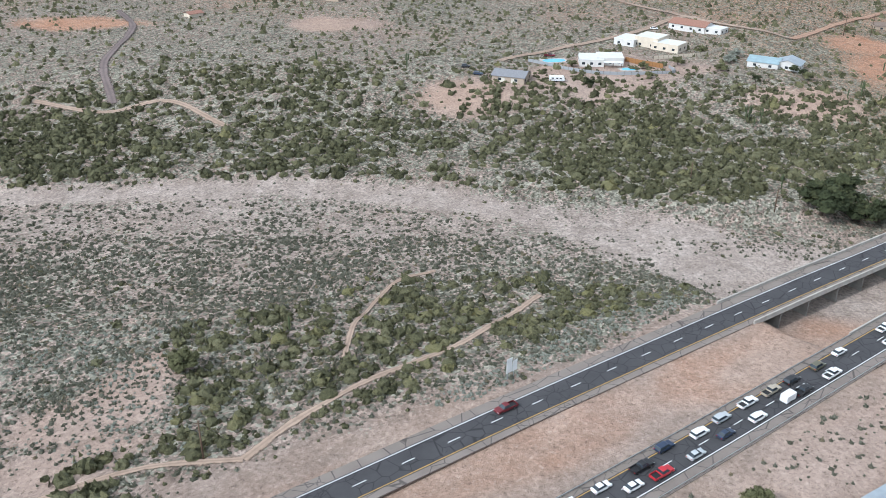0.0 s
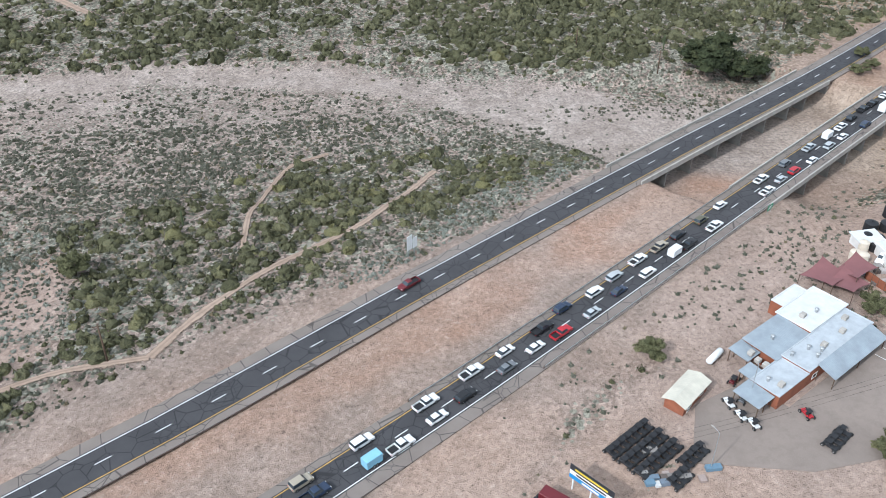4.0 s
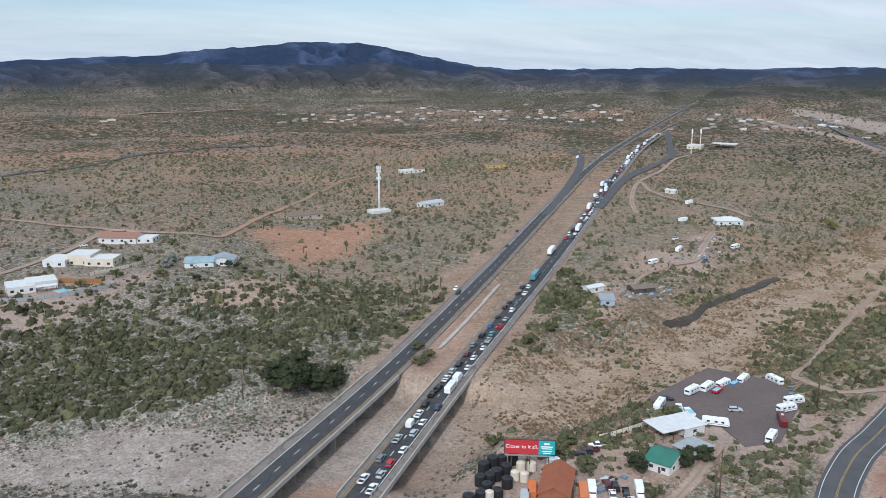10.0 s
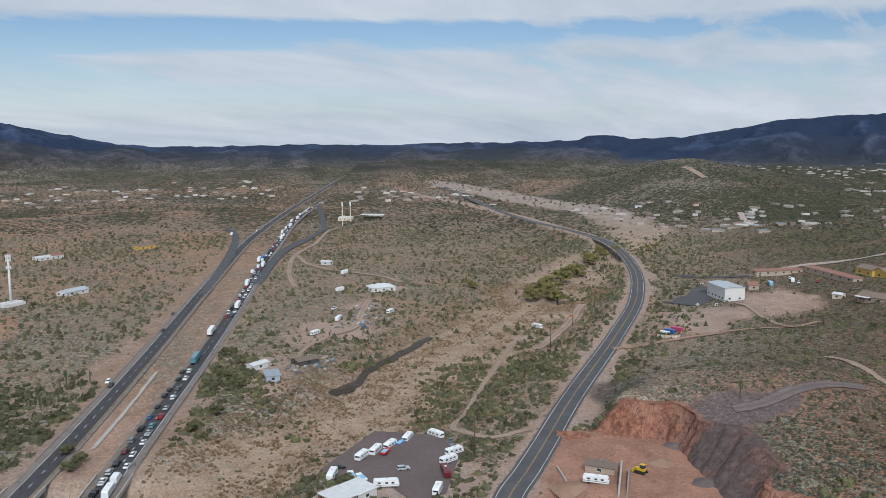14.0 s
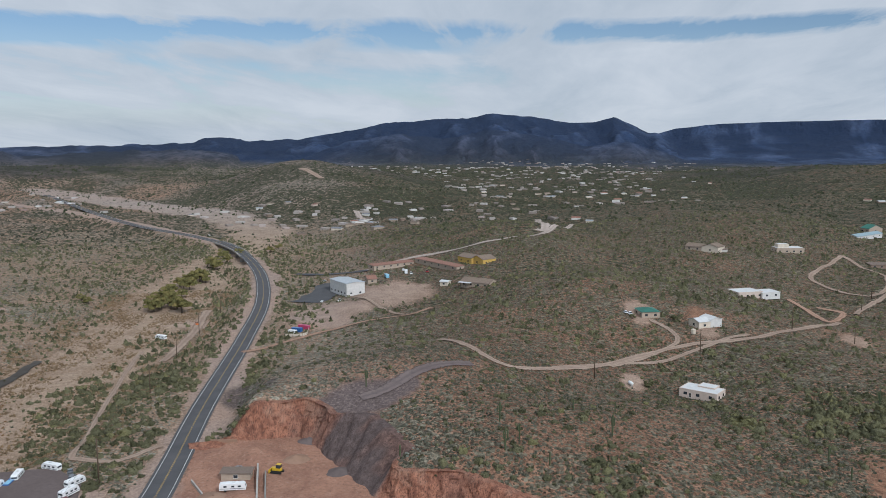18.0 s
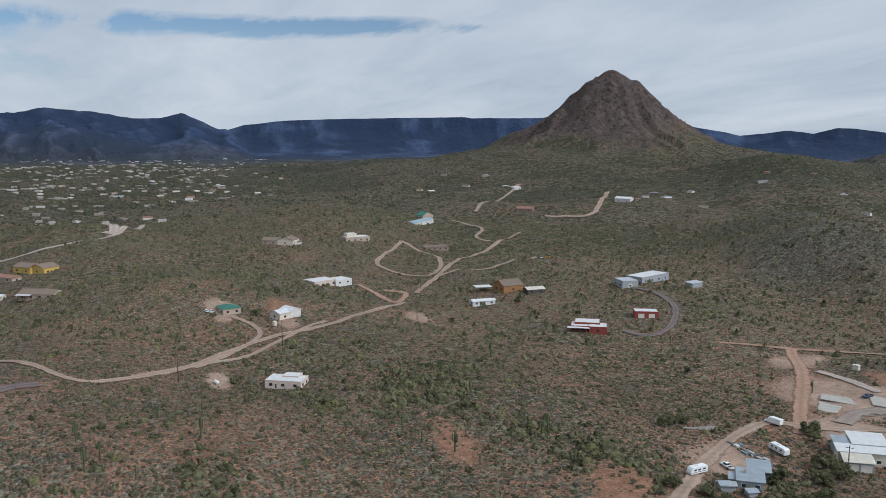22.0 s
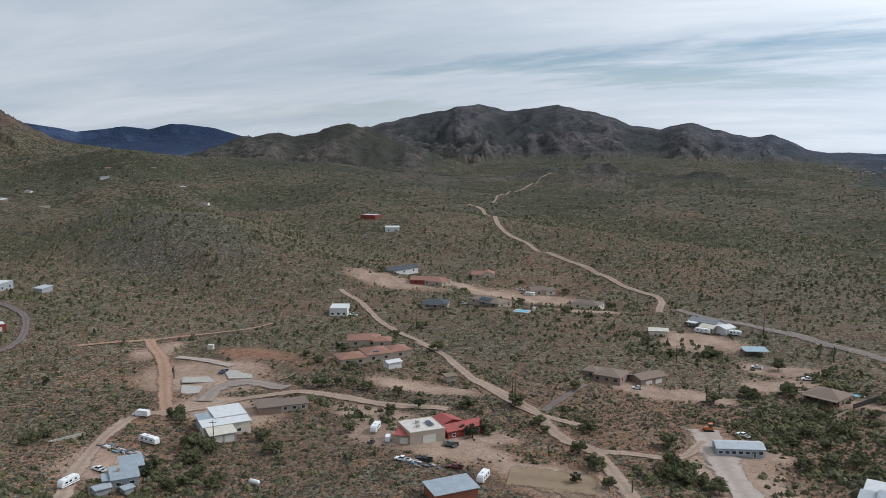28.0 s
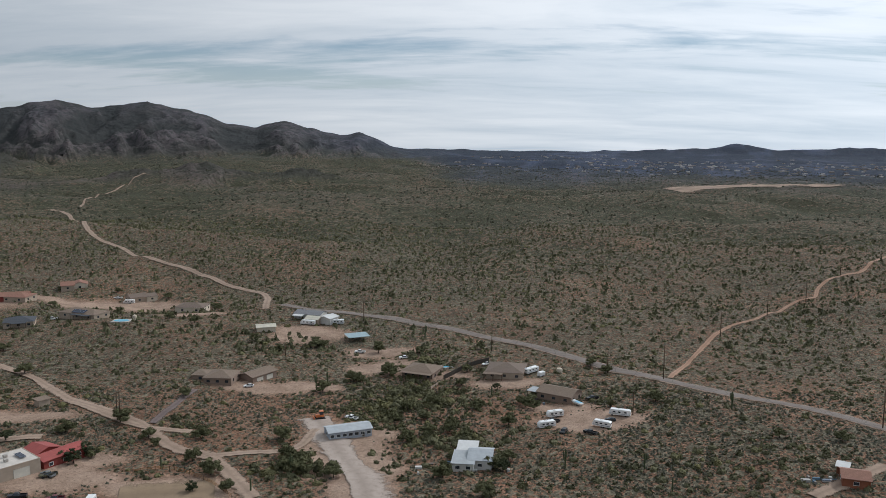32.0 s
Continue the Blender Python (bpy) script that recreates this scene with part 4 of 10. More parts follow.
def soil_kinds(x, y, z):
    r = np.hypot(x, y)
    bear = np.degrees(np.arctan2(-x, y))
    bear = np.where(bear > 60, bear - 360, bear)
    dw, along = off_line(x, y, WASH)
    half = 40 - 10 * smooth(0.25, 0.45, along) + 16 * smooth(0.75, 0.95, along)
    sand = smooth(half + 12, half - 12, dw + 9 * bumps(x, y, 30, 91) + 5 * bumps(x, y, 11, 92))
    dc, _ = off_line(x, y, CHANNEL)
    wide = 8 + 17 * smooth(20, 90, x)
    bedded = smooth(wide + 6, wide - 5, dc + 4 * bumps(x, y, 22, 92) + 2 * bumps(x, y, 8, 98))
    west = smooth(150, 105, x)
    flats = soft_polygon(x, y, FLATS, 7)
    sand = sand * (1 - west) + west * np.maximum(bedded, flats * (0.36 + 0.28 * smooth(70, 20, dc) + 0.15 * bumps(x, y, 17, 94)))
    flood = smooth(110, 40, np.abs(y - 225)) * smooth(130, 20, x) * (0.55 + 0.3 * bumps(x, y, 40, 93))
    bed = sand
    sand = np.maximum(sand * (1 - 0.12 * smooth(150, 240, x)) * (0.9 + 0.1 * bumps(x, y, 20, 94)), flood * 0.28)
    red = zone(x, y, RED)
    north = smooth(420, 700, y) * smooth(2600, 1500, r)
    red = np.maximum(red, north * np.clip(0.5 + 0.55 * bumps(x, y, 120, 95) + 0.3 * bumps(x, y, 45, 96), 0, 0.75))
    south = smooth(60, -60, y - 0.2 * x)
    red = np.maximum(red, south * np.clip(0.36 + 0.18 * smooth(480, 300, r) + 0.55 * bumps(x, y, 60, 97) + 0.25 * bumps(x, y, 19, 109), 0.05, 0.85) * smooth(1300, 600, r))
    dp, along_p, near_side = pit_depth(x, y)
    quarry = np.where(near_side, smooth(8, 0, dp + 2 * bumps(x, y, 6, 106)), smooth(face_width(along_p) + 6, face_width(along_p) + 3, dp + 2 * bumps(x, y, 6, 106)))
    dump = zone(x, y, DUMP, 0.2)
    red = red * (1 - quarry)
    grey = dump
    bare = zone(x, y, BARE)
    dm, _ = off_line(x, y, MEDIAN)
    strip = smooth(verge_edge(x, y) + 5, verge_edge(x, y) - 4, dm + 4 * bumps(x, y, 15, 99)) * (1 - smooth(0.5, 1, sand)) * smooth(950, 380, r)
    strip = strip * (1 - 0.8 * smooth(14, 9, dm + 2 * bumps(x, y, 10, 153)) * smooth(210, 290, x))
    bare = np.maximum(bare, strip * (0.38 + 0.2 * bumps(x, y, 20, 100) + 0.15 * bumps(x, y, 6, 110)))
    red = np.maximum(red, strip * smooth(13, 4, dm + 4 * bumps(x, y, 12, 107)) * (0.62 + 0.5 * bumps(x, y, 24, 108)))
    db, _ = off_line(x, y, ROAD_B)
    bare = np.maximum(bare, smooth(14, 8.5, db + 3 * bumps(x, y, 12, 101)))
    peak = np.hypot(x - 1677, y + 1089)
    rock = np.maximum(smooth(215, 120, peak + 40 * bumps(x, y, 40, 102)) * 0.85, zone(x, y, ROCKY) * 0.8)
    veg = 0.64 + 0.30 * south - 0.16 * south * smooth(480, 320, r) + 0.22 * smooth(950, 600, r) * smooth(420, 200, x) * (1 - south) + 0.2 * bumps(x, y, 50, 103) + 0.15 * bumps(x, y, 17, 104)
    veg = veg * (1 - 0.85 * smooth(230, 120, peak))
    veg = veg * (1 - 0.97 * np.maximum(np.maximum(bare, 0.96 * strip), quarry)) * (1 - np.maximum(0.80 * sand, 0.9 * bed * smooth(120, 200, x))) * (1 - 0.9 * grey) * (1 - 0.6 * zone(x, y, RED))
    green = np.clip(0.36 + 0.22 * south + 0.38 * smooth(700, 1500, r) + 0.2 * bumps(x, y, 80, 105), 0, 1) * smooth(200, 900, r)
    # the SHADY part darkens the ground as painted shade, through scrub cover
    green = green + 0.14 * smooth(930, 1300, r) + 0.42 * zone(x, y, SHADY)
    green = green * (1 - 0.9 * np.maximum(np.maximum(np.maximum(bare, strip), sand), quarry)) * (1 - 0.3 * rock) * (1 - 0.92 * smooth(240, 120, peak))
    cone = smooth(245, 150, peak + 60 * bumps(x, y, 60, 102) + 22 * bumps(x, y, 17, 132))
    mount = smooth(4, 30, z + 9 * bumps(x, y, 90, 133)) * smooth(1500, 2200, r + 450 * smooth(-148, -154, bear)) * smooth(450, 700, peak)
    # strength of the painted haze blue, by bearing and by distance
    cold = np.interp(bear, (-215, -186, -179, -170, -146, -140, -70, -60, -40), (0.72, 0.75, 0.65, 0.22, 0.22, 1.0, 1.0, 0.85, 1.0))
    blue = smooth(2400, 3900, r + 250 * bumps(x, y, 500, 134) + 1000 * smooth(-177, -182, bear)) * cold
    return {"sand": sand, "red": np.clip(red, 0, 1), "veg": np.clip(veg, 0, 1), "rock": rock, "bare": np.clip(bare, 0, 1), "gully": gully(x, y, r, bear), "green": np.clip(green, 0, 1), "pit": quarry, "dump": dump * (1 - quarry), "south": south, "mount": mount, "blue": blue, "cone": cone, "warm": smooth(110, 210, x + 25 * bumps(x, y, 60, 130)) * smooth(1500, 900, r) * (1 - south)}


def quarry_walls():
    """The broken rock faces and the tipped slope of the quarry."""
    p = np.array(FOOT, float)
    seg = np.r_[0, np.cumsum(np.hypot(*np.diff(p, axis=0).T))]
    u = np.arange(0, seg[-1], 0.55)
    base = np.c_[np.interp(u, seg, p[:, 0]), np.interp(u, seg, p[:, 1])]
    along = np.interp(u, seg, np.arange(len(p)) / (len(p) - 1))
    nrm = -sideways(np.c_[np.convolve(np.pad(base[:, 0], 6, "edge"), np.ones(13) / 13, "valid"), np.convolve(np.pad(base[:, 1], 6, "edge"), np.ones(13) / 13, "valid")])
    if in_polygon(*(base[20] + nrm[20] * 2), PIT):
        nrm = -nrm
    run = face_width(along)
    soft = smooth(3, 9, run)
    lip = base + nrm * (run + 7.0)[:, None]
    top = np.maximum(ground_z(lip[:, 0], lip[:, 1]), 1.2)
    rows, cols, kinds = 16, [], []
    for k in range(rows + 1):
        f = k / rows
        z = -0.6 + (top + 0.6) * f
        prof = f ** 0.8 * (1 - soft) + soft * f
        rough = bumps(u * 1.0, z * 0.35 + 9, 7, 201) * 1.5 + bumps(u, z * 0.4, 2.6, 202) * 0.9 + bumps(u, z, 1.2, 203) * 0.35
        rough = rough * (1 - 0.55 * soft) + soft * 1.1 * bumps(u + z * 0.8, z * 0.12, 4.5, 204)
        rough = np.round(rough / 0.7) * 0.35 + rough * 0.5
        d = (run + 3.4) * prof + rough * min(1, 4 * f + 0.3) * (1.0 if f < 0.97 else 0.4) - 0.8 * (1 - f)
        xy = base + nrm * d[:, None]
        cols.append(np.c_[xy, z])
        kinds.append(soft * (1.0 + 0.4 * bumps(u, z, 6, 205)) + (1 - soft) * np.clip(0.35 * bumps(u, z * 0.4, 8, 206), 0, 1) + 0.4 * smooth(0.26, 0.33, along) * (1 - soft) * smooth(0.5, 0.3, along))
    cols.append(np.c_[lip, ground_z(lip[:, 0], lip[:, 1]) - 0.15])
    kinds.append(kinds[-1])
    n, m = len(u), len(cols)
    i = (np.arange(n - 1)[:, None] * m + np.arange(m - 1)[None]).ravel()
    me = mesh_from("quarry_face", np.stack(cols, 1).reshape(-1, 3), np.c_[i, i + 1, i + m + 1, i + m], [M["quarry"]], False, {"dark": np.clip(np.stack(kinds, 1), 0, 1).ravel()})
    tagged(new("quarry_face", me), "broken red-orange rock face and grey tipped slope of a small quarry", "quarry", kind="structure")


build_ground()
quarry_walls()

# ---------- highway, roads and tracks ----------
HW_L = [(-700, -323), (-300, -56), (-65, 102), (-31, 125), (16.6, 159), (63, 191.2), (101.5, 217.6), (180, 271), (308.7, 366.2), (505, 515), (776.5, 712), (1284, 1035), (2459, 1757), (4100, 2720)]
HW_R = [(-700, -371), (-300, -99), (-21, 93.7), (45.7, 140.7), (110, 188), (184.4, 242.5), (250, 289), (330.4, 346), (449, 433), (674, 600), (968.7, 805), (1500, 1116), (4100, 2540)]


def setting(name, me, label, category):
    return tagged(new(name, me), label, category, kind="structure")


def dashes(name, line, off, width, on, cycle, level, mat, start=0.0, reach=1e9):
    s = np.r_[0, np.cumsum(np.hypot(*np.diff(line[:, :2], axis=0).T))]
    nrm = sideways(line)
    v, f = [], []
    for a in np.arange(start, min(s[-1] - on, reach), cycle):
        p = [np.array([np.interp(u, s, line[:, 0]), np.interp(u, s, line[:, 1])]) for u in (a, a + on)]
        m = np.array([np.interp(a, s, nrm[:, 0]), np.interp(a, s, nrm[:, 1])])
        if np.hypot(*p[0]) > 1500:
            continue
        k = len(v)
        for q, o in ((p[0], off - width / 2), (p[1], off - width / 2), (p[1], off + width / 2), (p[0], off + width / 2)):
            v.append((*(q + m * o), level))
        f.append((k, k + 1, k + 2, k + 3))
    return mesh_from(name, v, f, [mat])


def carriageway(line, outer):
    """Two lanes with shoulders; outer is +1 where the white edge lies on the left of the line."""
    ln = spline(line, 6.0)
    ROADS.append((ln[::3, :2], 9.0))
    left, right = (6.6, -5.6) if outer > 0 else (5.6, -6.6)
    setting("road_shoulder", ribbon("road_shoulder", ln, right, left, M["shoulder"], level=0.0, thick=0.3, across=5), "grey-brown worn asphalt shoulders of the highway", "road")
    setting("road", ribbon("road", ln, -3.85, 3.85, M["asphalt"], level=0.03), "dark cracked two-lane highway asphalt", "road")
    setting("road_edge_line", ribbon("edge", ln, 3.5 * outer - 0.1, 3.5 * outer + 0.1, M["line_white"], level=0.045, across=2), "white painted edge line on the highway", "road marking")
    setting("road_inner_line", ribbon("edge", ln, -3.5 * outer - 0.1, -3.5 * outer + 0.1, M["line_yellow"], level=0.045, across=2), "yellow painted edge line on the highway", "road marking")
    setting("road_lane_dashes", dashes("dashes", ln, 0, 0.2, 3.2, 11.9, 0.045, M["line_white"]), "white dashed lane line on the highway", "road marking")
    return ln


LINE_L, LINE_R = carriageway(HW_L, 1), carriageway(HW_R, -1)

# ramps of the far interchange
RAMP_A = [(447.3, 468.6), (553.7, 553.7), (675.2, 657.0), (747.0, 729.9), (773.1, 768.1)]
RAMP_B = [(498.4, 463.9), (637.4, 561.1), (745.2, 623.4), (817.5, 653.1), (891.1, 707.3), (1067.4, 857.4)]
for pts in (RAMP_A, RAMP_B):
    ln = spline(pts, 6.0)
    ROADS.append((ln[::2, :2], 7.0))
    setting("ramp_road", ribbon("ramp", ln, -4, 4, M["asphalt_smooth"], lift=0.25), "grey asphalt ramp beside the highway", "road")

# the curving two-lane road
LINE_B = spline([(240.0, 117.5), (290.2, 127.6), (357.2, 141.8), (475.9, 163.5), (593.0, 189.1), (723.0, 234.1), (862.8, 305.2), (950.5, 381.1), (1052.1, 496.7), (1220.3, 644.6), (1555.4, 914.3)], 5.0)
LINE_B = np.vstack([spline([(-60, -120), (60, -10), (150, 66), (205, 103), tuple(LINE_B[0, :2]), tuple(LINE_B[6, :2])], 5.0)[:-1], LINE_B[6:]])
ROADS.append((LINE_B[::3, :2], 8.5))
setting("road_verge", ribbon("verge", LINE_B, -7.2, 7.2, M["dirt"], level=-0.04, ragged=0.6, across=5), "pale dirt verges of the two-lane road", "road")
setting("road", ribbon("road", LINE_B, -5.4, 5.4, M["asphalt_smooth"], level=0.02, thick=0.3), "grey asphalt of a curving two-lane road", "road")
for o, w, m in ((-4.3, 0.16, "line_white"), (4.3, 0.16, "line_white"), (-0.18, 0.11, "line_yellow"), (0.18, 0.11, "line_yellow")):
    setting("road_edge_line", ribbon("edge", LINE_B, o - w / 2, o + w / 2, M[m], level=0.034, across=2), "painted line along the two-lane road", "road marking")


def track(name, pts, width, mat, label, step=4.0):
    width *= 0.9 if width < 15 else 1.0
    ln = spline(pts, step)
    ROADS.append((ln[:, :2], width * 0.5 + 0.6))
    return setting(name, ribbon(name, ln, -width / 2, width / 2, M[mat], lift=0.14, ragged=width * 0.2, across=5, seed=len(ROADS) * 7), label, "road")


SLABS = []          # corners of concrete slabs
DT = "rutted pale dirt track through desert scrub"
# tracks in the scrub beside the highway
track("dirt_track", [(-41.8, 142.6), (-32.7, 156.2), (-18.3, 172.0), (-6.1, 181.0), (8.5, 193.6), (20.3, 211.3), (28.6, 222.8)], 3.0, "dirt", DT, 3.0)
track("dirt_track", [(-86.7, 124.5), (-76.2, 132.9), (-61.8, 140.0), (-41.8, 142.6)], 2.6, "dirt", DT, 3.0)
track("dirt_track", [(-25.0, 183.7), (-23.2, 206.0), (-14.2, 230.9), (-2.3, 238.4)], 2.2, "dirt", DT, 3.0)
# north side
track("dirt_track", [(-154.3, 389.9), (-173.8, 437.6), (-183.7, 513.2), (-212.3, 571.7)], 6.0, "gravel_dark", "grey gravel track beyond the wash", 5.0)
track("dirt_track", [(-192.4, 392.7), (-154.3, 381.7), (-128.8, 393.1), (-96.5, 366.4)], 5.0, "dirt", DT)
track("dirt_road", [(28.7, 442.0), (59.7, 465.2), (100.7, 497.9), (143.8, 549.8), (159.5, 553.4)], 7.0, "dirt", "pale dirt road past the desert houses", 5.0)
track("dirt_road", [(55.1, 707.7), (86.8, 661.4), (129.8, 595.2), (155.5, 552.2), (200.0, 499.0)], 6.0, "dirt", "pale dirt road past the desert houses", 5.0)
track("dirt_road", [(200.0, 499.0), (290.8, 605.7), (409.2, 714.3), (465.2, 742.8)], 6.0, "dirt_red", "reddish dirt road through open desert", 6.0)
track("dirt_road", [(76.0, 926.0), (185.3, 953.6), (299.4, 991.3), (439.1, 1079.0), (523.2, 984.4)], 9.0, "asphalt_smooth", "grey road across the far desert", 8.0)
track("dirt_road", [(494.4, 1688.4), (621.9, 1762.6), (798.9, 1820.4)], 14.0, "dirt", "pale far dirt road", 12.0)
track("dirt_road", [(148.8, 1659.4), (238.8, 1549.0), (339.9, 1559.4)], 14.0, "dirt", "pale far dirt road", 12.0)
# between the highways
track("dirt_road", [(504.2, 430.1), (563.4, 486.4), (650.1, 551.7), (785.5, 626.4), (873.5, 665.9)], 7.0, "dirt", "pale dirt road between desert lots", 6.0)
track("dirt_road", [(650.1, 551.7), (597.8, 490.9), (586.3, 436.4), (582.0, 397.6), (569.7, 374.8)], 6.0, "dirt", "pale dirt road between desert lots", 6.0)
track("dirt_road", [(398.4, 310.2), (421.1, 312.7), (478.5, 344.6), (497.7, 354.7)], 8.0, "dirt", "pale dirt yard road", 5.0)
track("dirt_road", [(325.9, 281.9), (363.5, 304.1), (392.9, 309.6)], 4.0, "dirt", "pale dirt yard road", 5.0)
track("dirt_track", [(291.6, 168.1), (355.2, 189.0), (434.4, 212.8), (461.9, 218.8)], 4.0, "dirt", DT)
track("dirt_track", [(291.6, 168.1), (291.0, 149.7), (306.4, 139.7)], 5.0, "dirt", DT)
track("dirt_track", [(439.3, 197.4), (501.7, 206.0), (575.4, 223.5)], 9.0, "dirt", "bare dirt clearing beside the river")
# service strip between the carriageways
track("ditch_lining", [(203.3, 275.5), (236.5, 299.0), (289.4, 338.2)], 1.7, "concrete", "pale concrete-lined ditch between the carriageways")
# quarry side and the hills
track("dirt_road", [(446.1, 154.7), (468.6, 131.4), (502.5, 105.1), (524.9, 74.9), (554.5, 63.3)], 6.0, "dirt_red", "reddish dirt road round the hill")
track("dirt_road", [(598.9, 122.0), (535.4, 82.9), (530.2, 61.9)], 5.0, "dirt", "pale dirt road round the hill")
track("dirt_road", [(322.8, 64.6), (329.4, 54.3), (343.9, 46.6), (356.6, 35.6), (362.3, 23.2)], 11.0, "gravel_dark", "dark gravel haul road above the quarry", 3.0)
track("dirt_road", [(427.1, 44.9), (391.7, 23.7), (370.8, 8.0), (379.5, -11.9), (397.8, -33.9), (416.5, -52.5), (438.2, -82.4), (447.5, -112.2), (495.2, -159.3), (532.8, -188.6)], 6.5, "dirt", "pale graded dirt road over the hills")
track("dirt_road", [(381.4, -12.0), (403.2, -39.8), (412.0, -63.3), (432.5, -87.3), (459.1, -116.7)], 5.0, "dirt", "pale graded dirt road over the hills")
track("dirt_road", [(481.0, -68.6), (462.8, -75.8), (443.1, -77.2), (422.6, -62.0), (399.4, -39.5)], 4.5, "dirt", "pale dirt driveway on the hill")
track("dirt_road", [(589.3, -174.4), (561.7, -180.5), (532.6, -182.7), (561.8, -200.7), (574.6, -188.7)], 6.0, "dirt_red", "reddish dirt driveway")
track("dirt_road", [(559.2, -207.8), (593.5, -231.1), (605.5, -242.3), (726.9, -327.5), (786.4, -382.7), (820.7, -423.5)], 7.0, "dirt", "pale dirt road winding up the slope")
track("dirt_road", [(610.2, -235.3), (634.5, -256.0), (706.6, -282.1), (761.0, -281.6), (790.7, -278.2)], 6.0, "dirt", "pale dirt loop road")
track("dirt_road", [(790.7, -278.2), (708.9, -232.0), (673.1, -215.6), (637.1, -217.9), (610.2, -235.3)], 6.0, "dirt", "pale dirt loop road")
track("dirt_road", [(605.5, -242.3), (623.2, -295.0), (681.7, -368.3)], 8.0, "dirt", "pale dirt road winding up the slope")
track("dirt_road", [(788.3, -372.0), (846.7, -383.7), (890.4, -409.6), (963.9, -404.3)], 7.0, "dirt", "pale dirt road winding up the slope")
track("dirt_road", [(1007.5, -455.3), (1131.8, -548.2), (1219.5, -616.8), (1248.2, -649.4)], 8.0, "dirt", "pale dirt road up the cone's foot")
track("dirt_road", [(940.5, -519.4), (925.0, -574.1), (967.8, -614.7), (1104.7, -717.2)], 10.0, "dirt", "pale dirt road up the cone's foot")
track("dirt_road", [(695.5, 132.1), (737.4, 112.3), (755.8, 72.1), (775.3, 24.2), (823.0, -17.1), (1014.5, -51.1)], 9.0, "caliche", "pale gravel road into the valley town", 8.0)
track("dirt_road", [(712.4, 196.4), (689.0, 160.7), (695.5, 132.1)], 7.0, "asphalt_smooth", "grey side road", 6.0)
track("dirt_road", [(1085.3, 223.5), (1149.8, 223.7), (1235.4, 249.6)], 14.0, "caliche", "pale gravel road into the valley town", 8.0)
track("dirt_road", [(827.6, -9.2), (861.5, -16.9), (1149.0, -13.0)], 14.0, "caliche", "pale gravel road into the valley town", 8.0)
track("dirt_road", [(1574.0, 422.7), (1492.5, 361.8)], 16.0, "dirt", "pale far dirt road", 14.0)
track("dirt_road", [(361.9, -308.1), (343.7, -339.2), (318.3, -378.4), (309.9, -403.9)], 4.0, "dirt_red", "reddish dirt track along the hill", 4.0)
track("dirt_road", [(344.8, -340.4), (310.7, -315.3), (265.8, -270.1), (242.7, -248.4)], 10.0, "dirt_red", "wide reddish dirt road between lots", 4.0)
track("dirt_road", [(208.9, -163.7), (235.5, -200.7), (257.3, -241.2), (245.5, -259.8), (234.6, -283.8), (218.7, -302.5), (193.8, -303.1), (163.8, -303.2), (147.9, -307.2)], 8.5, "dirt", "reddish dirt road between desert lots", 4.0)
track("dirt_road", [(403.5, -274.9), (388.1, -283.8), (399.0, -304.4), (424.9, -326.4), (458.4, -340.2), (485.7, -336.1)], 6.5, "gravel_dark", "grey gravel drive to the red house", 4.0)
track("dirt_road", [(95.5, -317.5), (118.4, -321.4), (149.6, -344.2), (191.3, -390.3), (241.2, -426.4), (288.0, -471.7), (324.2, -500.4)], 6.0, "dirt", "pale dirt road down the lots", 4.0)
track("dirt_road", [(498.6, -1100.3), (449.4, -1035.8), (351.8, -845.8), (334.2, -815.2), (317.2, -796.0), (284.3, -765.8), (246.9, -717.9), (199.8, -682.5), (162.0, -639.1), (141.0, -621.2), (124.0, -602.3), (111.7, -538.2)], 8.0, "dirt", "pale gravel wash road along the hills", 6.0)
track("dirt_road", [(213.2, -404.8), (189.1, -388.3), (154.7, -350.6), (113.6, -320.5)], 7.0, "dirt", "pale dirt road down the lots", 4.0)
track("dirt_road", [(112.6, -317.8), (96.4, -300.1), (82.0, -292.4), (59.2, -260.8)], 9.0, "dirt", "wide pale dirt road", 4.0)
track("dirt_road", [(84.1, -292.5), (70.9, -296.3), (53.6, -302.2), (48.4, -323.4)], 6.0, "dirt", "pale dirt drive to the mobile home", 4.0)
track("dirt_road", [(50.6, -338.7), (36.9, -300.9), (26.4, -276.1), (21.6, -252.7)], 17.0, "caliche", "pale dirt drive past the mobile home", 4.0)
track("dirt_road", [(112.4, -323.6), (110.9, -355.2), (109.4, -371.3)], 5.0, "gravel_dark", "grey gravel drive", 4.0)
LINE_C = spline([(-177.5, -315.8), (-146.8, -347.3), (-104.0, -393.0), (-64.8, -435.5), (-32.2, -477.8), (20.7, -513.5), (71.3, -532.0), (103.4, -552.2)], 5.0)
ROADS.append((LINE_C[::2, :2], 6.0))
setting("road_verge", ribbon("verge", LINE_C, -5.6, 5.6, M["dirt"], lift=0.05, ragged=0.5, across=5), "pale dirt verges of the paved lane", "road")
setting("road", ribbon("road", LINE_C, -3.1, 3.1, M["shoulder"], lift=0.22, across=5), "faded grey paved lane", "road")
track("dirt_track", [(-108.7, -395.6), (-142.3, -458.4), (-170.2, -506.2), (-201.0, -534.9), (-245.6, -591.9), (-266.5, -603.9), (-286.0, -635.3), (-355.8, -713.0), (-416.8, -797.0)], 4.5, "dirt_red", "reddish dirt track beside power poles", 5.0)
track("dirt_track", [(-117.7, -257.2), (-135.1, -267.7), (-152.0, -279.8)], 8.0, "dirt", "pale bare yard", 4.0)
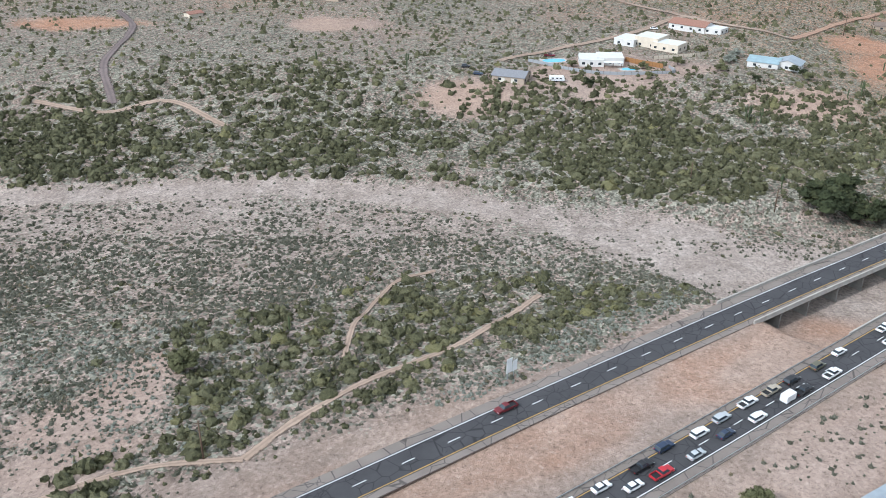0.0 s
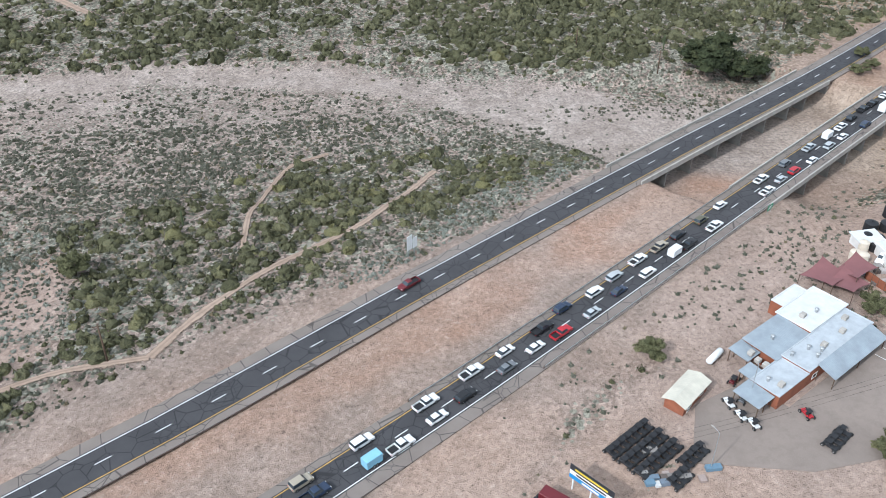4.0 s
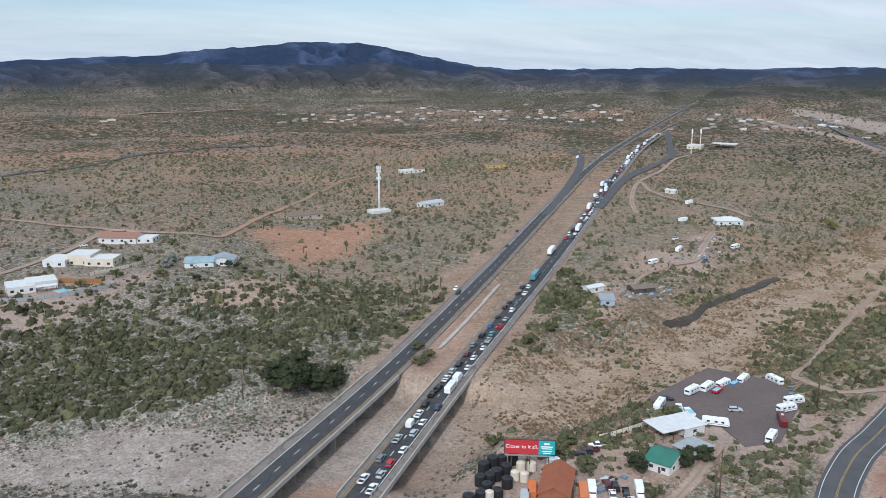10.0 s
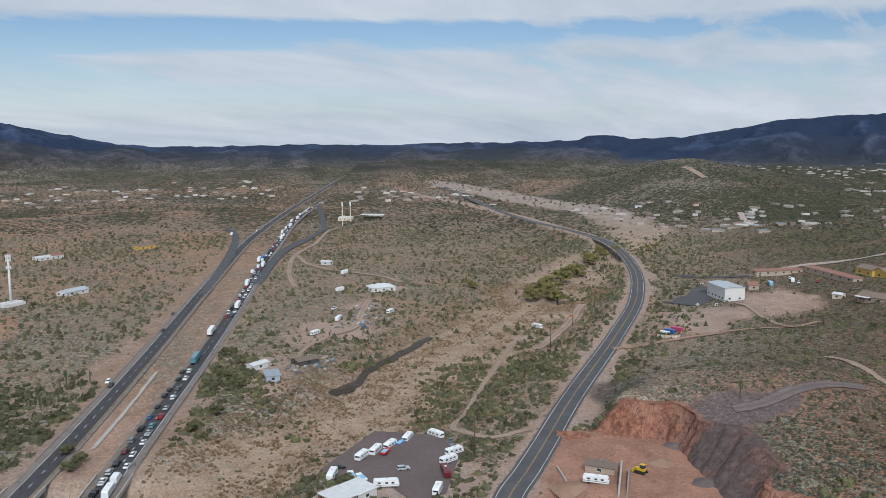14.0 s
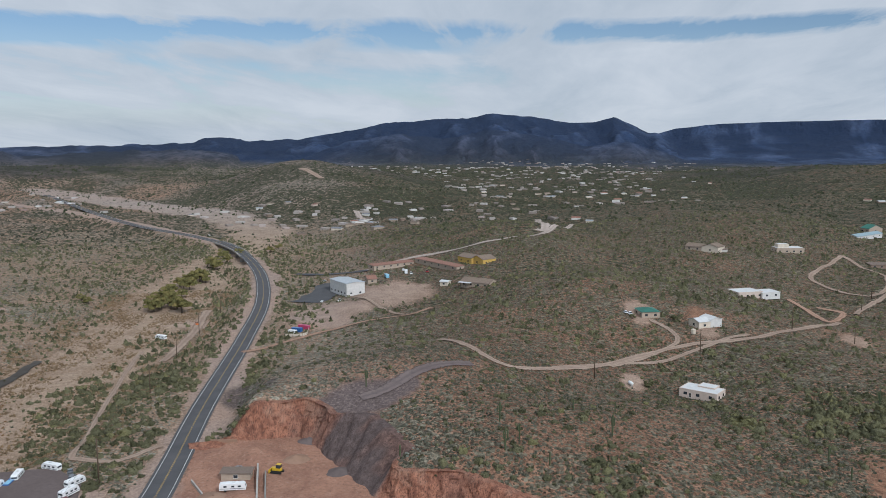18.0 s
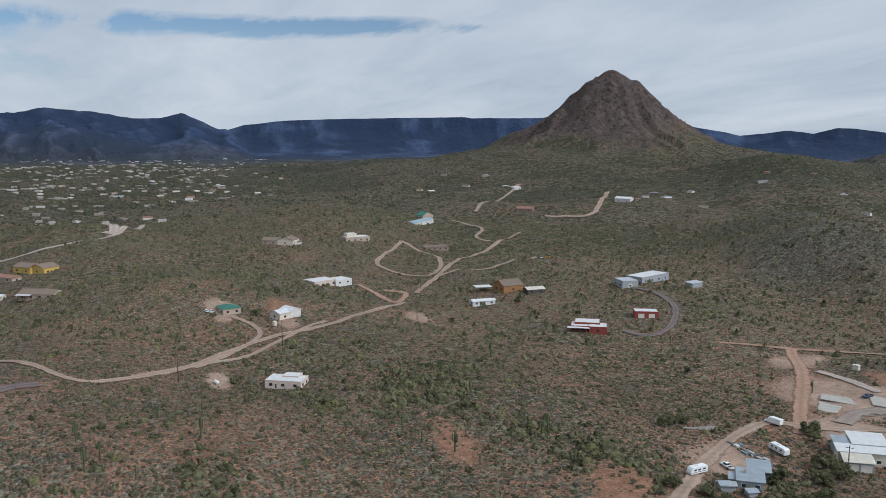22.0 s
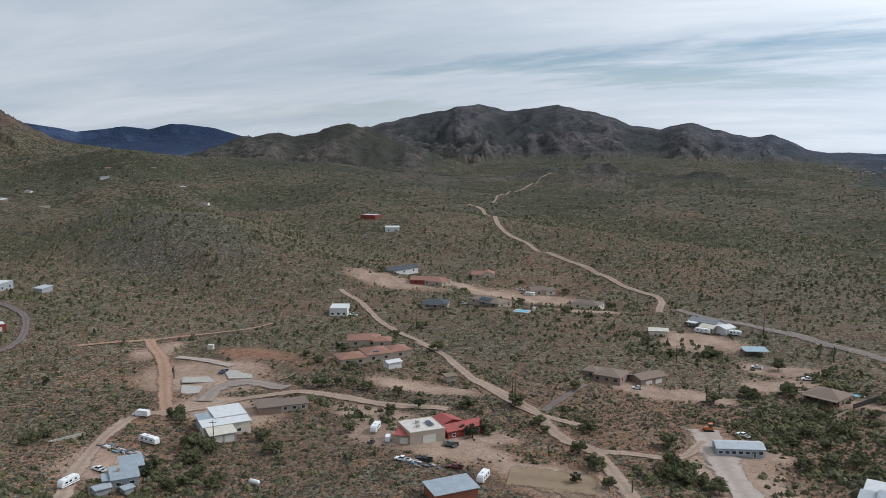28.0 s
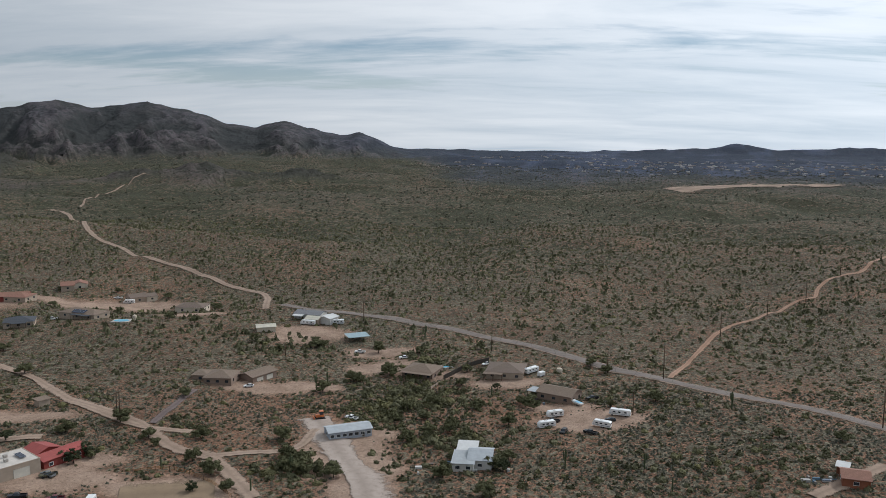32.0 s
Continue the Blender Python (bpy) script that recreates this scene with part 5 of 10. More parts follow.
track("dirt_track", [(470.6, -1121.2), (541.8, -1356.7), (550.8, -1452.9), (567.3, -1576.8), (557.5, -1626.5)], 5.0, "dirt", "pale firebreak up the far hill", 6.0)
track("far_clearing", [(-441.2, -1643.1), (-546.0, -1667.4), (-675.5, -1718.7), (-716.6, -1584.6)], 110.0, "dirt", "pale graded land far off", 20.0)
# lots
track("riding_arena", [(101.5, -258.0), (87.7, -261.7), (72.9, -265.1)], 22.0, "arena", "tan sandy riding arena inside a rail fence", 3.0)
track("dirt_road", [(146.4, 140.1), (176.7, 134.8), (218.8, 148.6)], 7.0, "dirt", "pale dirt yard road", 4.0)
track("paved_lot", [(591.3, 158.7), (643.1, 145.9)], 26.0, "asphalt_smooth", "grey asphalt lot beside the white building", 4.0)
for _c in ([(284.4, -301.0), (268.3, -312.9), (260.3, -305.9), (279.1, -294.5)], [(273.0, -316.6), (261.2, -322.6), (252.8, -313.1), (261.8, -306.9)], [(276.4, -291.6), (267.1, -295.0), (260.7, -284.4), (268.5, -282.4)]):
    SLABS.append(_c)
track("dirt_road", [(310.3, -324.9), (291.1, -326.4), (273.2, -322.7)], 7.0, "caliche", "pale washed strip of caliche above the slabs", 4.0)
track("dirt_road", [(247.1, -274.0), (257.9, -294.9), (250.4, -308.0), (227.8, -305.9)], 12.0, "lot", "pale grey gravel drive past the slabs", 4.0)


PADS = []           # level areas kept free of plants


def pad(name, corners, mat, label, z=-0.1):
    """A level paved or gravelled area with the given corners."""
    n = len(corners)
    bm = bmesh.new()
    top = [bm.verts.new((x, y, z)) for x, y in corners]
    low = [bm.verts.new((x, y, z - 0.3)) for x, y in corners]
    bm.faces.new(top)
    for k in range(n):
        bm.faces.new((top[k], low[k], low[(k + 1) % n], top[(k + 1) % n]))
    bmesh.ops.recalc_face_normals(bm, faces=bm.faces)
    bmesh.ops.triangulate(bm, faces=[f for f in bm.faces if len(f.verts) > 4])
    me = bpy.data.meshes.new(name)
    bm.to_mesh(me)
    bm.free()
    me.materials.append(M[mat])
    ROADS.append((np.array(corners + corners[:1], float), 1.0))
    PADS.append(list(corners))
    return setting(name, me, label, "pavement")


pad("paved_lot", [(60, 100), (81, 95), (104, 97), (122, 108), (147, 125), (141, 129), (127, 140), (117, 131), (84, 111), (76, 118), (66, 114)], "lot", "faded asphalt parking lot of the roadside restaurant")
pad("gravel_lot", [(230.4, 187.1), (272.8, 193.2), (281.8, 168.6), (269.8, 152.0), (235.8, 138.1), (224.2, 143.1), (232.0, 159.2), (227.8, 172.5)], "gravel_dark", "dark gravel lot with parked trailers", -0.12)
for _c in SLABS:
    pad("concrete_slab", _c, "concrete", "cracked pale concrete slab on a bare lot", sum(float(ground_z(*q)) for q in _c) / len(_c) + 0.25)

# ---------- bridges, rails and ditches ----------
def box(bm, cx, cy, cz, sx, sy, sz, m=None):
    """A box by its middle and sizes, put into bm, under the pose m."""
    mat4 = Matrix.Translation((cx, cy, cz)) @ Matrix.Diagonal((sx, sy, sz, 1))
    return bmesh.ops.create_cube(bm, size=1.0, matrix=m @ mat4 if m else mat4)["verts"]


def rod(bm, a, b, r1, r2=None, seg=8, caps=True):
    """A round bar from a to b."""
    a, b = Vector(a), Vector(b)
    d = b - a
    m = Matrix.Translation((a + b) / 2) @ d.to_track_quat("Z", "Y").to_matrix().to_4x4()
    return bmesh.ops.create_cone(bm, cap_ends=caps, cap_tris=False, segments=seg, radius1=r1, radius2=r1 if r2 is None else r2, depth=d.length, matrix=m)["verts"]


def finish(bm, name, mat, bevel=0.0, smooth_faces=False):
    if bevel:
        bmesh.ops.bevel(bm, geom=[e for e in bm.edges if len(e.link_faces) == 2 and e.calc_face_angle(0) > 0.6], offset=bevel, segments=1, affect="EDGES", clamp_overlap=True)
    me = bpy.data.meshes.new(name)
    bm.to_mesh(me)
    bm.free()
    me.materials.append(mat)
    if smooth_faces:
        me.polygons.foreach_set("use_smooth", np.full(len(me.polygons), True))
    return me


def part(name, bm, mat, parent, label="", bevel=0.0, smooth_faces=False):
    me = bm if isinstance(bm, bpy.types.Mesh) else finish(bm, name, mat, bevel, smooth_faces)
    ob = new(name, me)
    ob.parent = parent
    if label:
        ob["label"] = label
    return ob


def thing(name, label, category, m=None, group="", kind=""):
    ob = new(name)
    if m is not None:
        ob.matrix_basis = m
    return tagged(ob, label, category, group, kind)


def gz(x, y):
    return float(ground_z(np.array([x]), np.array([y]))[0])


def cut(line, a, b):
    """The stretch of a line between the points nearest to a and b."""
    i, j = (int(np.argmin(np.hypot(line[:, 0] - p[0], line[:, 1] - p[1]))) for p in (a, b))
    return line[min(i, j):max(i, j) + 1]


def bridge(line, a, b, left, right, piers=6):
    ln = spline(cut(line, a, b)[:, :2], 3.0)
    t = thing("highway_bridge", "concrete highway bridge on wall piers over the sandy wash", "bridge", kind="structure")
    part("deck", ribbon("deck", ln, right - 0.35, left + 0.35, M["concrete"], level=-0.31, thick=0.35, across=3), None, t)
    for o in np.linspace(right + 1.0, left - 1.0, 5):
        part("girder", ribbon("girder", ln, o - 0.3, o + 0.3, M["concrete_dark"], level=-0.66, thick=1.05, across=2), None, t)
    for o in (right - 0.12, left + 0.12):
        part("parapet", ribbon("parapet", ln, o - 0.2, o + 0.2, M["concrete"], level=0.85, thick=1.15, across=2), None, t, "pale concrete parapet with stained face")
    nrm = sideways(ln)
    for k in np.linspace(0, len(ln) - 1, piers + 2).astype(int):
        c, n_ = ln[k, :2], nrm[k]
        mid = (left + right) / 2
        x, y = c + n_ * mid
        foot = gz(x, y) - 1.0
        bm = bmesh.new()
        turn = math.atan2(n_[1], n_[0])
        end = k in (0, len(ln) - 1)
        m = Matrix.Translation((x, y, 0)) @ Matrix.Rotation(turn, 4, "Z")
        box(bm, 0, 0, (foot - 1.7) / 2, (left - right) * (1.0 if end else 0.92), 1.6 if end else 0.55, -1.7 - foot, m)
        if not end:
            box(bm, 0, 0, -1.62, (left - right) * 0.98, 0.9, 0.35, m)
        part("abutment" if end else "pier", bm, M["concrete_dark"], t, bevel=0.05)
    return t


bridge(LINE_L, (82.7, 195.4), (168.3, 257.6), 6.6, -5.6, 7)
bridge(LINE_R, (113.0, 179.9), (194.6, 238.9), 5.6, -6.6, 7)
bridge(LINE_B, (803.2, 279.4), (903.8, 341.1), 5.6, -5.6, 3)


def guard_rail(line, a, b, off, posts=True):
    ln = spline(cut(line, a, b)[:, :2], 3.8)
    nrm = sideways(ln)
    t = thing("guard_rail", "galvanised steel guard rail on short posts beside the highway", "guard rail")
    rl = ln + nrm * off
    part("rail", ribbon("rail", rl, -0.05, 0.05, M["steel"], level=0.78, thick=0.32, across=2), None, t)
    bm = bmesh.new()
    box(bm, 0, 0, 0.2, 0.14, 0.18, 1.2)
    me = finish(bm, "post", M["wood"])
    for k, (x, y) in enumerate(rl[:, :2]):
        p = part("post", me, None, t)
        p.matrix_basis = pose(x + 0.16 * nrm[k, 0], y + 0.16 * nrm[k, 1], 0.0, 0, 0, math.degrees(math.atan2(nrm[k, 1], nrm[k, 0])))


guard_rail(LINE_R, (7.6, 120.4), (106.3, 195.6), 5.3)
guard_rail(LINE_R, (37.5, 128.3), (116.3, 183.9), -6.4)
guard_rail(LINE_R, (215.0, 251.8), (319.9, 325.7), -6.5)
guard_rail(LINE_L, (186.9, 279.2), (323.5, 384.2), 6.4)

# ---------- plants ----------
rng = np.random.RandomState(7)


def bush_shape(r, rings, sides, leaves_n, leaf, flat=0.8, lean=0.0):
    """A lumpy dome with loose leaf clumps on it: points, triangles and a tint for each point."""
    v, f, tint = [], [], []
    a0 = r.rand() * 6.3
    prev = None
    v.append((0.1 * r.randn(), 0.1 * r.randn(), flat * (0.85 + 0.2 * r.rand())))
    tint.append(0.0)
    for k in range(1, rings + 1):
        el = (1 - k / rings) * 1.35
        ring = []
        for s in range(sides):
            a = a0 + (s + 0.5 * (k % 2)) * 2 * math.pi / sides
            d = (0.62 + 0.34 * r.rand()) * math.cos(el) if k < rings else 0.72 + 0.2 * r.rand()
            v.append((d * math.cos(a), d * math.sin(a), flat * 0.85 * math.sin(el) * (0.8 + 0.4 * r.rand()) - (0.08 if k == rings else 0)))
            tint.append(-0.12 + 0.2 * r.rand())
            ring.append(len(v) - 1)
        for s in range(sides):
            t_ = (s + 1) % sides
            if prev is None:
                f.append((0, ring[s], ring[t_]))
            else:
                f += [(prev[s], ring[s], ring[t_]), (prev[s], ring[t_], prev[t_])]
        prev = ring
    for _ in range(leaves_n):
        a, u = r.rand() * 6.283, r.rand() ** 0.7
        el = math.asin(min(1, u)) * 0.98
        d = 0.78 + 0.34 * r.rand()
        c = np.array([d * math.cos(el) * math.cos(a), d * math.cos(el) * math.sin(a), flat * d * math.sin(el)])
        e1 = r.randn(3)
        e1 /= np.linalg.norm(e1)
        e2 = np.cross(e1, r.randn(3))
        e2 /= np.linalg.norm(e2)
        s = leaf * (0.6 + 0.8 * r.rand())
        k = len(v)
        v += [tuple(c + e1 * s), tuple(c - e1 * s * 0.6 + e2 * s * 0.8), tuple(c - e1 * s * 0.6 - e2 * s * 0.8)]
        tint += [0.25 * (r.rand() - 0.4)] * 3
        f.append((k, k + 1, k + 2))
    return np.array(v), np.array(f), np.array(tint)


def tuft_shape(r, blades):
    """A low ragged dome of a few leaves with blades that stand off it."""
    v, f, tint = [(0.1 * r.randn(), 0.1 * r.randn(), 0.62 + 0.2 * r.rand())], [], [0.1]
    for k in range(5):
        a, d = 6.283 * k / 5 + 0.4 * r.rand(), 0.75 + 0.35 * r.rand()
        v.append((d * math.cos(a), d * math.sin(a), -0.06))
        tint.append(-0.1 + 0.2 * r.rand())
    f += [(0, 1 + k, 1 + (k + 1) % 5) for k in range(5)]
    for k in range(blades):
        a = 6.283 * (k + r.rand()) / blades
        p, q = np.array([math.cos(a), math.sin(a)]), np.array([-math.sin(a), math.cos(a)])
        n = len(v)
        v += [(*(p * (0.8 + 0.4 * r.rand())), 0.4 + 0.4 * r.rand()), (*(p * 0.25 + q * 0.35), 0.15), (*(p * 0.25 - q * 0.35), 0.15)]
        f.append((n, n + 1, n + 2))
        tint += [0.25 * r.randn()] * 3
    return np.array(v), np.array(f), np.array(tint)


def scatter(name, shapes, x, y, size, tint, mat, label, squash=None, sink=0.05):
    """Many plants of a few shapes as one mesh."""
    if not len(x):
        return
    z = ground_z(x, y)
    V, F, T, n = [], [], [], 0
    pick = rng.randint(0, len(shapes), len(x))
    turn = rng.rand(len(x)) * 6.283
    tall = np.ones(len(x)) if squash is None else squash
    for k, (v, f, t) in enumerate(shapes):
        i = np.nonzero(pick == k)[0]
        if not len(i):
            continue
        c, s = np.cos(turn[i])[:, None], np.sin(turn[i])[:, None]
        px = (v[None, :, 0] * c - v[None, :, 1] * s) * size[i, None] + x[i, None]
        py = (v[None, :, 0] * s + v[None, :, 1] * c) * size[i, None] + y[i, None]
        pz = v[None, :, 2] * (size * tall)[i, None] + z[i, None] - sink * size[i, None]
        V.append(np.stack([px, py, pz], -1).reshape(-1, 3))
        F.append((f[None] + (n + np.arange(len(i)) * len(v))[:, None, None]).reshape(-1, 3))
        T.append(np.clip(tint[i, None] + t[None], 0, 1).ravel())
        n += len(i) * len(v)
    me = mesh_from(name, np.vstack(V), np.vstack(F), [mat], False, {"tint": np.concatenate(T)})
    return tagged(new(name, me), label, "shrubs", kind="stuff")


def ring_points(n, r0, r1, b0=31.0, b1=-213.0):
    r = np.sqrt(rng.rand(n) * (r1 * r1 - r0 * r0) + r0 * r0)
    b = np.radians(b0 + (b1 - b0) * rng.rand(n))
    return -np.sin(b) * r, np.cos(b) * r


THICKET = [(-8.3, 210.1, 26, 9, 33), (3.2, 189.4, 26, 7, 33), (21.2, 205.1, 26, 7, 33), (12.5, 226.3, 26, 8, 33), (42.2, 218.9, 22, 6, 33), (-2.4, 182.1, 20, 6, 33), (350.0, 196.1, 9, 22, -35), (312.9, 188.7, 9, 18, -35), (474.9, 211.7, 9, 24, -30), (465.9, 182.8, 8, 22, -25), (404.6, 165.3, 8, 18, -25), (581.5, 205.8, 9, 26, -25), (278.6, 141.2, 6, 14, -30), (513.7, 155.7, 9, 24, -30), (469.3, 149.2, 8, 14, -30), (-38.7, 136.3, 26, 5, 33), (-30.1, 146.6, 28, 6, 33), (-17.9, 155.5, 28, 6, 33), (-4.1, 168.2, 26, 6, 33), (7.4, 178.9, 20, 5, 33), (-39.4, 144.4, 30, 9, 33), (-27.2, 158.8, 30, 9, 33), (-12.9, 166.5, 26, 8, 33), (-41.3, 163.9, 26, 9, 33), (-30.7, 181.0, 26, 10, 33), (-76.9, 116.6, 22, 5, 33), (347.8, 191.1, 16, 30, -40), (350.3, 171.5, 12, 20, -40), (395.1, 174.2, 12, 26, -40), (446.5, 183.1, 12, 26, -40), (523.2, 191.4, 12, 30, -30), (601.1, 211.6, 10, 24, -30), (299.1, 103.8, 6, 26, -30), (504.9, 155.7, 11, 26, -50),
           (356.0, 358.6, 14, 10, 0), (325.5, 314.3, 12, 9, 0), (265.1, 270.4, 12, 6, 0), (382.6, 294.9, 14, 8, 0), (405.5, 395.1, 10, 14, 0), (367.8, 295.3, 16, 6, 0), (361.8, 264.0, 14, 6, 0), (314.4, 125.9, 10, 14, 0),
           (332.5, -117.5, 22, 6, -25), (307.8, -136.4, 18, 5, -25), (325.2, -82.0, 22, 5, 10), (264.6, -29.6, 18, 5, 0), (7.7, 218.9, 20, 9, 32), (-20.1, 195.3, 20, 9, 32), (-84.9, 131.3, 20, 6, 33),
           (-81.4, 119.7, 26, 6, 33), (-62.8, 135.3, 26, 5, 33), (-26.5, 147.4, 18, 3.5, 33), (272.7, 176.6, 26, 10, 20), (330.3, 164.2, 30, 10, 15), (-37.7, 192.2, 30, 13, 32), (-2.2, 218.9, 32, 12, 32), (44.0, 220.4, 24, 8, 32), (-12.7, 169.1, 32, 8, 33), (-46.4, 147.5, 26, 7, 33), (12.7, 188.6, 24, 7, 33),
           (-73.7, 126.0, 30, 7, 33), (-63.6, 182.5, 11, 9, 0), (357.4, 195.9, 60, 12, 12), (449.0, 192.6, 60, 12, 14), (559.5, 208.6, 50, 12, 20), (218.5, 127.4, 26, 20, 30),
           (211.2, 178.0, 36, 10, 20), (310.3, 313.5, 16, 50, -30), (229.7, 259.5, 10, 8, 0), (568.5, 156.4, 14, 40, -60), (475.6, 143.2, 12, 20, -60), (-0.2, -375.0, 10, 14, 0), (11.2, -417.7, 8, 20, 0),
           (42.9, -285.4, 22, 12, 0), (24.2, -358.0, 14, 20, 0), (415.6, -564.2, 60, 12, 0), (238.6, -162.0, 40, 7, 20), (332.6, -139.0, 26, 8, -30), (184.8, -293.4, 28, 4, -20),
           (203.0, -198.7, 14, 12, 0), (110.5, -456.9, 40, 14, 0), (98.4, -320.7, 10, 8, 0), (267.7, -28.1, 14, 5, 0), (12.4, -369.6, 16, 22, 0), (-7.7, -315.1, 14, 10, 0)]
SILVER = [(294.0, 42.5, 3, 8, 0), (281.6, 38.2, 9, 3, 0), (313.1, 45.9, 3, 6, 0), (46.4, 197.6, 22, 6, 33), (26.4, 178.6, 16, 5, 33), (-62.1, 164.5, 14, 9, 20), (-77.1, 189.6, 30, 16, 0), (181.1, 307.3, 16, 10, 30), (213.7, 237.4, 14, 10, 0)]
RUST = [(217.2, 211.8, 20, 6, 20), (335.0, 226.9, 26, 7, 20), (432.0, 244.9, 30, 7, 10), (257.6, 219.5, 22, 8, 30), (200.2, 203.5, 26, 5, 25), (310.0, 247.2, 20, 8, 0), (277.5, 223.0, 26, 8, 20), (244.0, 213.2, 18, 6, 20)]


def off_roads(x, y, extra=0.0):
    ok = np.ones(len(x), bool)
    for ln, w in ROADS:
        lo, hi = ln.min(0) - w - 6, ln.max(0) + w + 6
        i = np.nonzero(ok & (x > lo[0]) & (x < hi[0]) & (y > lo[1]) & (y < hi[1]))[0]
        if len(i):
            d, _ = off_line(x[i], y[i], [tuple(p) for p in ln])
            ok[i] &= d > w + extra
    for corners in PADS:
        ok &= ~in_polygon(x, y, corners)
    return ok


def ground_mood(x, y):
    k = soil_kinds(x, y, np.zeros(len(x)))
    dm, _ = off_line(x, y, MEDIAN)
    dw, along = off_line(x, y, WASH)
    open_ = (1 - k["bare"]) * (1 - 0.93 * np.clip(k["sand"] * 1.1, 0, 1)) * (1 - 0.8 * zone(x, y, RED))
    return open_ * (1 - k["pit"]) * (1 - k["dump"]), dm, dw, along, k


def plant_all():
    near = [bush_shape(rng, 2, 5, 8, 0.30) for _ in range(8)]
    mid = [bush_shape(rng, 1, 6, 2, 0.45) for _ in range(6)]
    far = [bush_shape(rng, 1, 5, 1, 0.5) for _ in range(6)]
    tufts = [tuft_shape(rng, 3) for _ in range(5)]
    wide = [(a, b, c * 1.3, d * 1.45, e) for a, b, c, d, e in THICKET if not (a < 125 and 100 < b < 262)]

    # bushes and low trees near the camera
    x, y = ring_points(98000, 92, 450)
    open_, dm, dw, along, k = ground_mood(x, y)
    thick = zone(x, y, wide, 0.6) * np.clip(0.85 + 0.6 * bumps(x, y, 7, 125), 0.15, 1)
    grove = soft_polygon(x, y, SCRUB, 3)
    thick = np.maximum(thick, grove * np.clip(0.80 + 0.65 * bumps(x, y, 13, 125) + 0.35 * bumps(x, y, 5, 129), 0.15, 1))
    bank = smooth(44, 54, dw) * smooth(230, 120, dw) * (y > 285) * (x < 300)
    db, _ = off_line(x, y, ROAD_B)
    hedge = smooth(58, 40, db) * smooth(9, 13, db) * (x > 225) * (y > 120 + 0.12 * (x - 230)) + smooth(30, 20, db) * smooth(9, 13, db) * (x > 380) * 0.8
    thick = np.maximum(thick, np.clip(hedge, 0, 1) * np.clip(0.72 + 0.6 * bumps(x, y, 15, 154), 0.1, 1))
    south = k["south"]
    vale = smooth(0.35, 0.7, gully(x, y, np.hypot(x, y), 0 * x)) * south
    p = open_ * (0.07 + 0.17 * south + 0.05 * bumps(x, y, 40, 111) + 0.16 * vale + 0.14 * zone(x, y, SHADY)) + (0.62 - 0.16 * south) * thick + 0.60 * bank * np.clip(0.60 + 0.35 * smooth(0, 110, x) + 0.8 * bumps(x, y, 30, 112) + 0.5 * bumps(x, y, 11, 127), 0.12, 1)
    keep = (rng.rand(len(x)) < p * (1 - k["pit"]) * (1 - k["dump"])) & off_roads(x, y) & (dm > verge_edge(x, y) - 2 - 8 * ((thick > 0.3) & (x > 120)) - 3 * (grove > 0.5))
    x, y, thick, bank, south, vale = (v[keep] for v in (x, y, thick, bank, south, vale))
    n = len(x)
    big = (rng.rand(n) < 0.05 + 0.05 * south + 0.14 * vale + 0.12 * np.maximum(thick, bank)) * (0.5 + rng.rand(n))
    size = 0.42 + 0.75 * rng.rand(n) ** 2 + np.maximum(thick, bank) * (0.3 + 1.4 * rng.rand(n) ** 1.6) + 1.0 * big + 0.7 * bank * (rng.rand(n) < 0.3)
    tint = np.clip(0.36 + 0.22 * rng.randn(n) + 0.10 * thick + 0.22 * big * (rng.rand(n) < 0.5) + 0.12 * south * thick - 0.1 * bank, 0, 1)
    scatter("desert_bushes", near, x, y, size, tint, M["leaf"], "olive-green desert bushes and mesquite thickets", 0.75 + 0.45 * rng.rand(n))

    # larger yellow-green bushes along the small draws of the hills
    x, y = ring_points(5200, 150, 620, -82, -205)
    open_, dm, dw, along, k = ground_mood(x, y)
    vale = smooth(0.25, 0.7, gully(x, y, np.hypot(x, y), 0 * x))
    keep = (rng.rand(len(x)) < open_ * k["south"] * (0.05 + 0.35 * vale)) & off_roads(x, y, 1.5)
    x, y = x[keep], y[keep]
    n = len(x)
    scatter("desert_bushes", near, x, y, 1.2 + 1.3 * rng.rand(n) ** 1.4, np.clip(0.75 + 0.18 * rng.randn(n), 0, 1), M["leaf"], "larger yellow-green bushes along the draws of the hills", 0.8 + 0.3 * rng.rand(n))

    # further off
    x, y = ring_points(90000, 450, 1050)
    open_, dm, dw, along, k = ground_mood(x, y)
    db, _ = off_line(x, y, ROAD_B)
    thick = np.maximum(zone(x, y, wide, 0.2), smooth(50, 30, db) * smooth(9, 14, db) * np.clip(0.7 + 0.6 * bumps(x, y, 18, 155), 0, 1))
    bank = smooth(40, 55, dw) * smooth(120, 80, dw)
    south = k["south"]
    p = open_ * np.clip(0.46 + 0.16 * south + 0.34 * bumps(x, y, 60, 113) + 0.2 * bumps(x, y, 22, 126), 0.06, 0.9) + 0.6 * thick + 0.3 * bank
    p = p * (1 + 0.5 * smooth(250, 420, x) * (1 - south))
    keep = (rng.rand(len(x)) < p) & off_roads(x, y, 0.5) & (dm > 22)
    x, y, thick = x[keep], y[keep], thick[keep]
    n = len(x)
    size = 0.75 + 1.5 * rng.rand(n) ** 1.5 + 1.2 * (rng.rand(n) < 0.10) + thick * rng.rand(n)
    scatter("desert_bushes", mid, x, y, size, np.clip(0.36 + 0.24 * rng.randn(n), 0, 1), M["leaf"], "olive-green desert bushes dotting the slopes", 0.8 + 0.5 * rng.rand(n))

    x, y = ring_points(75000, 1050, 2700)
    open_, dm, dw, along, k = ground_mood(x, y)
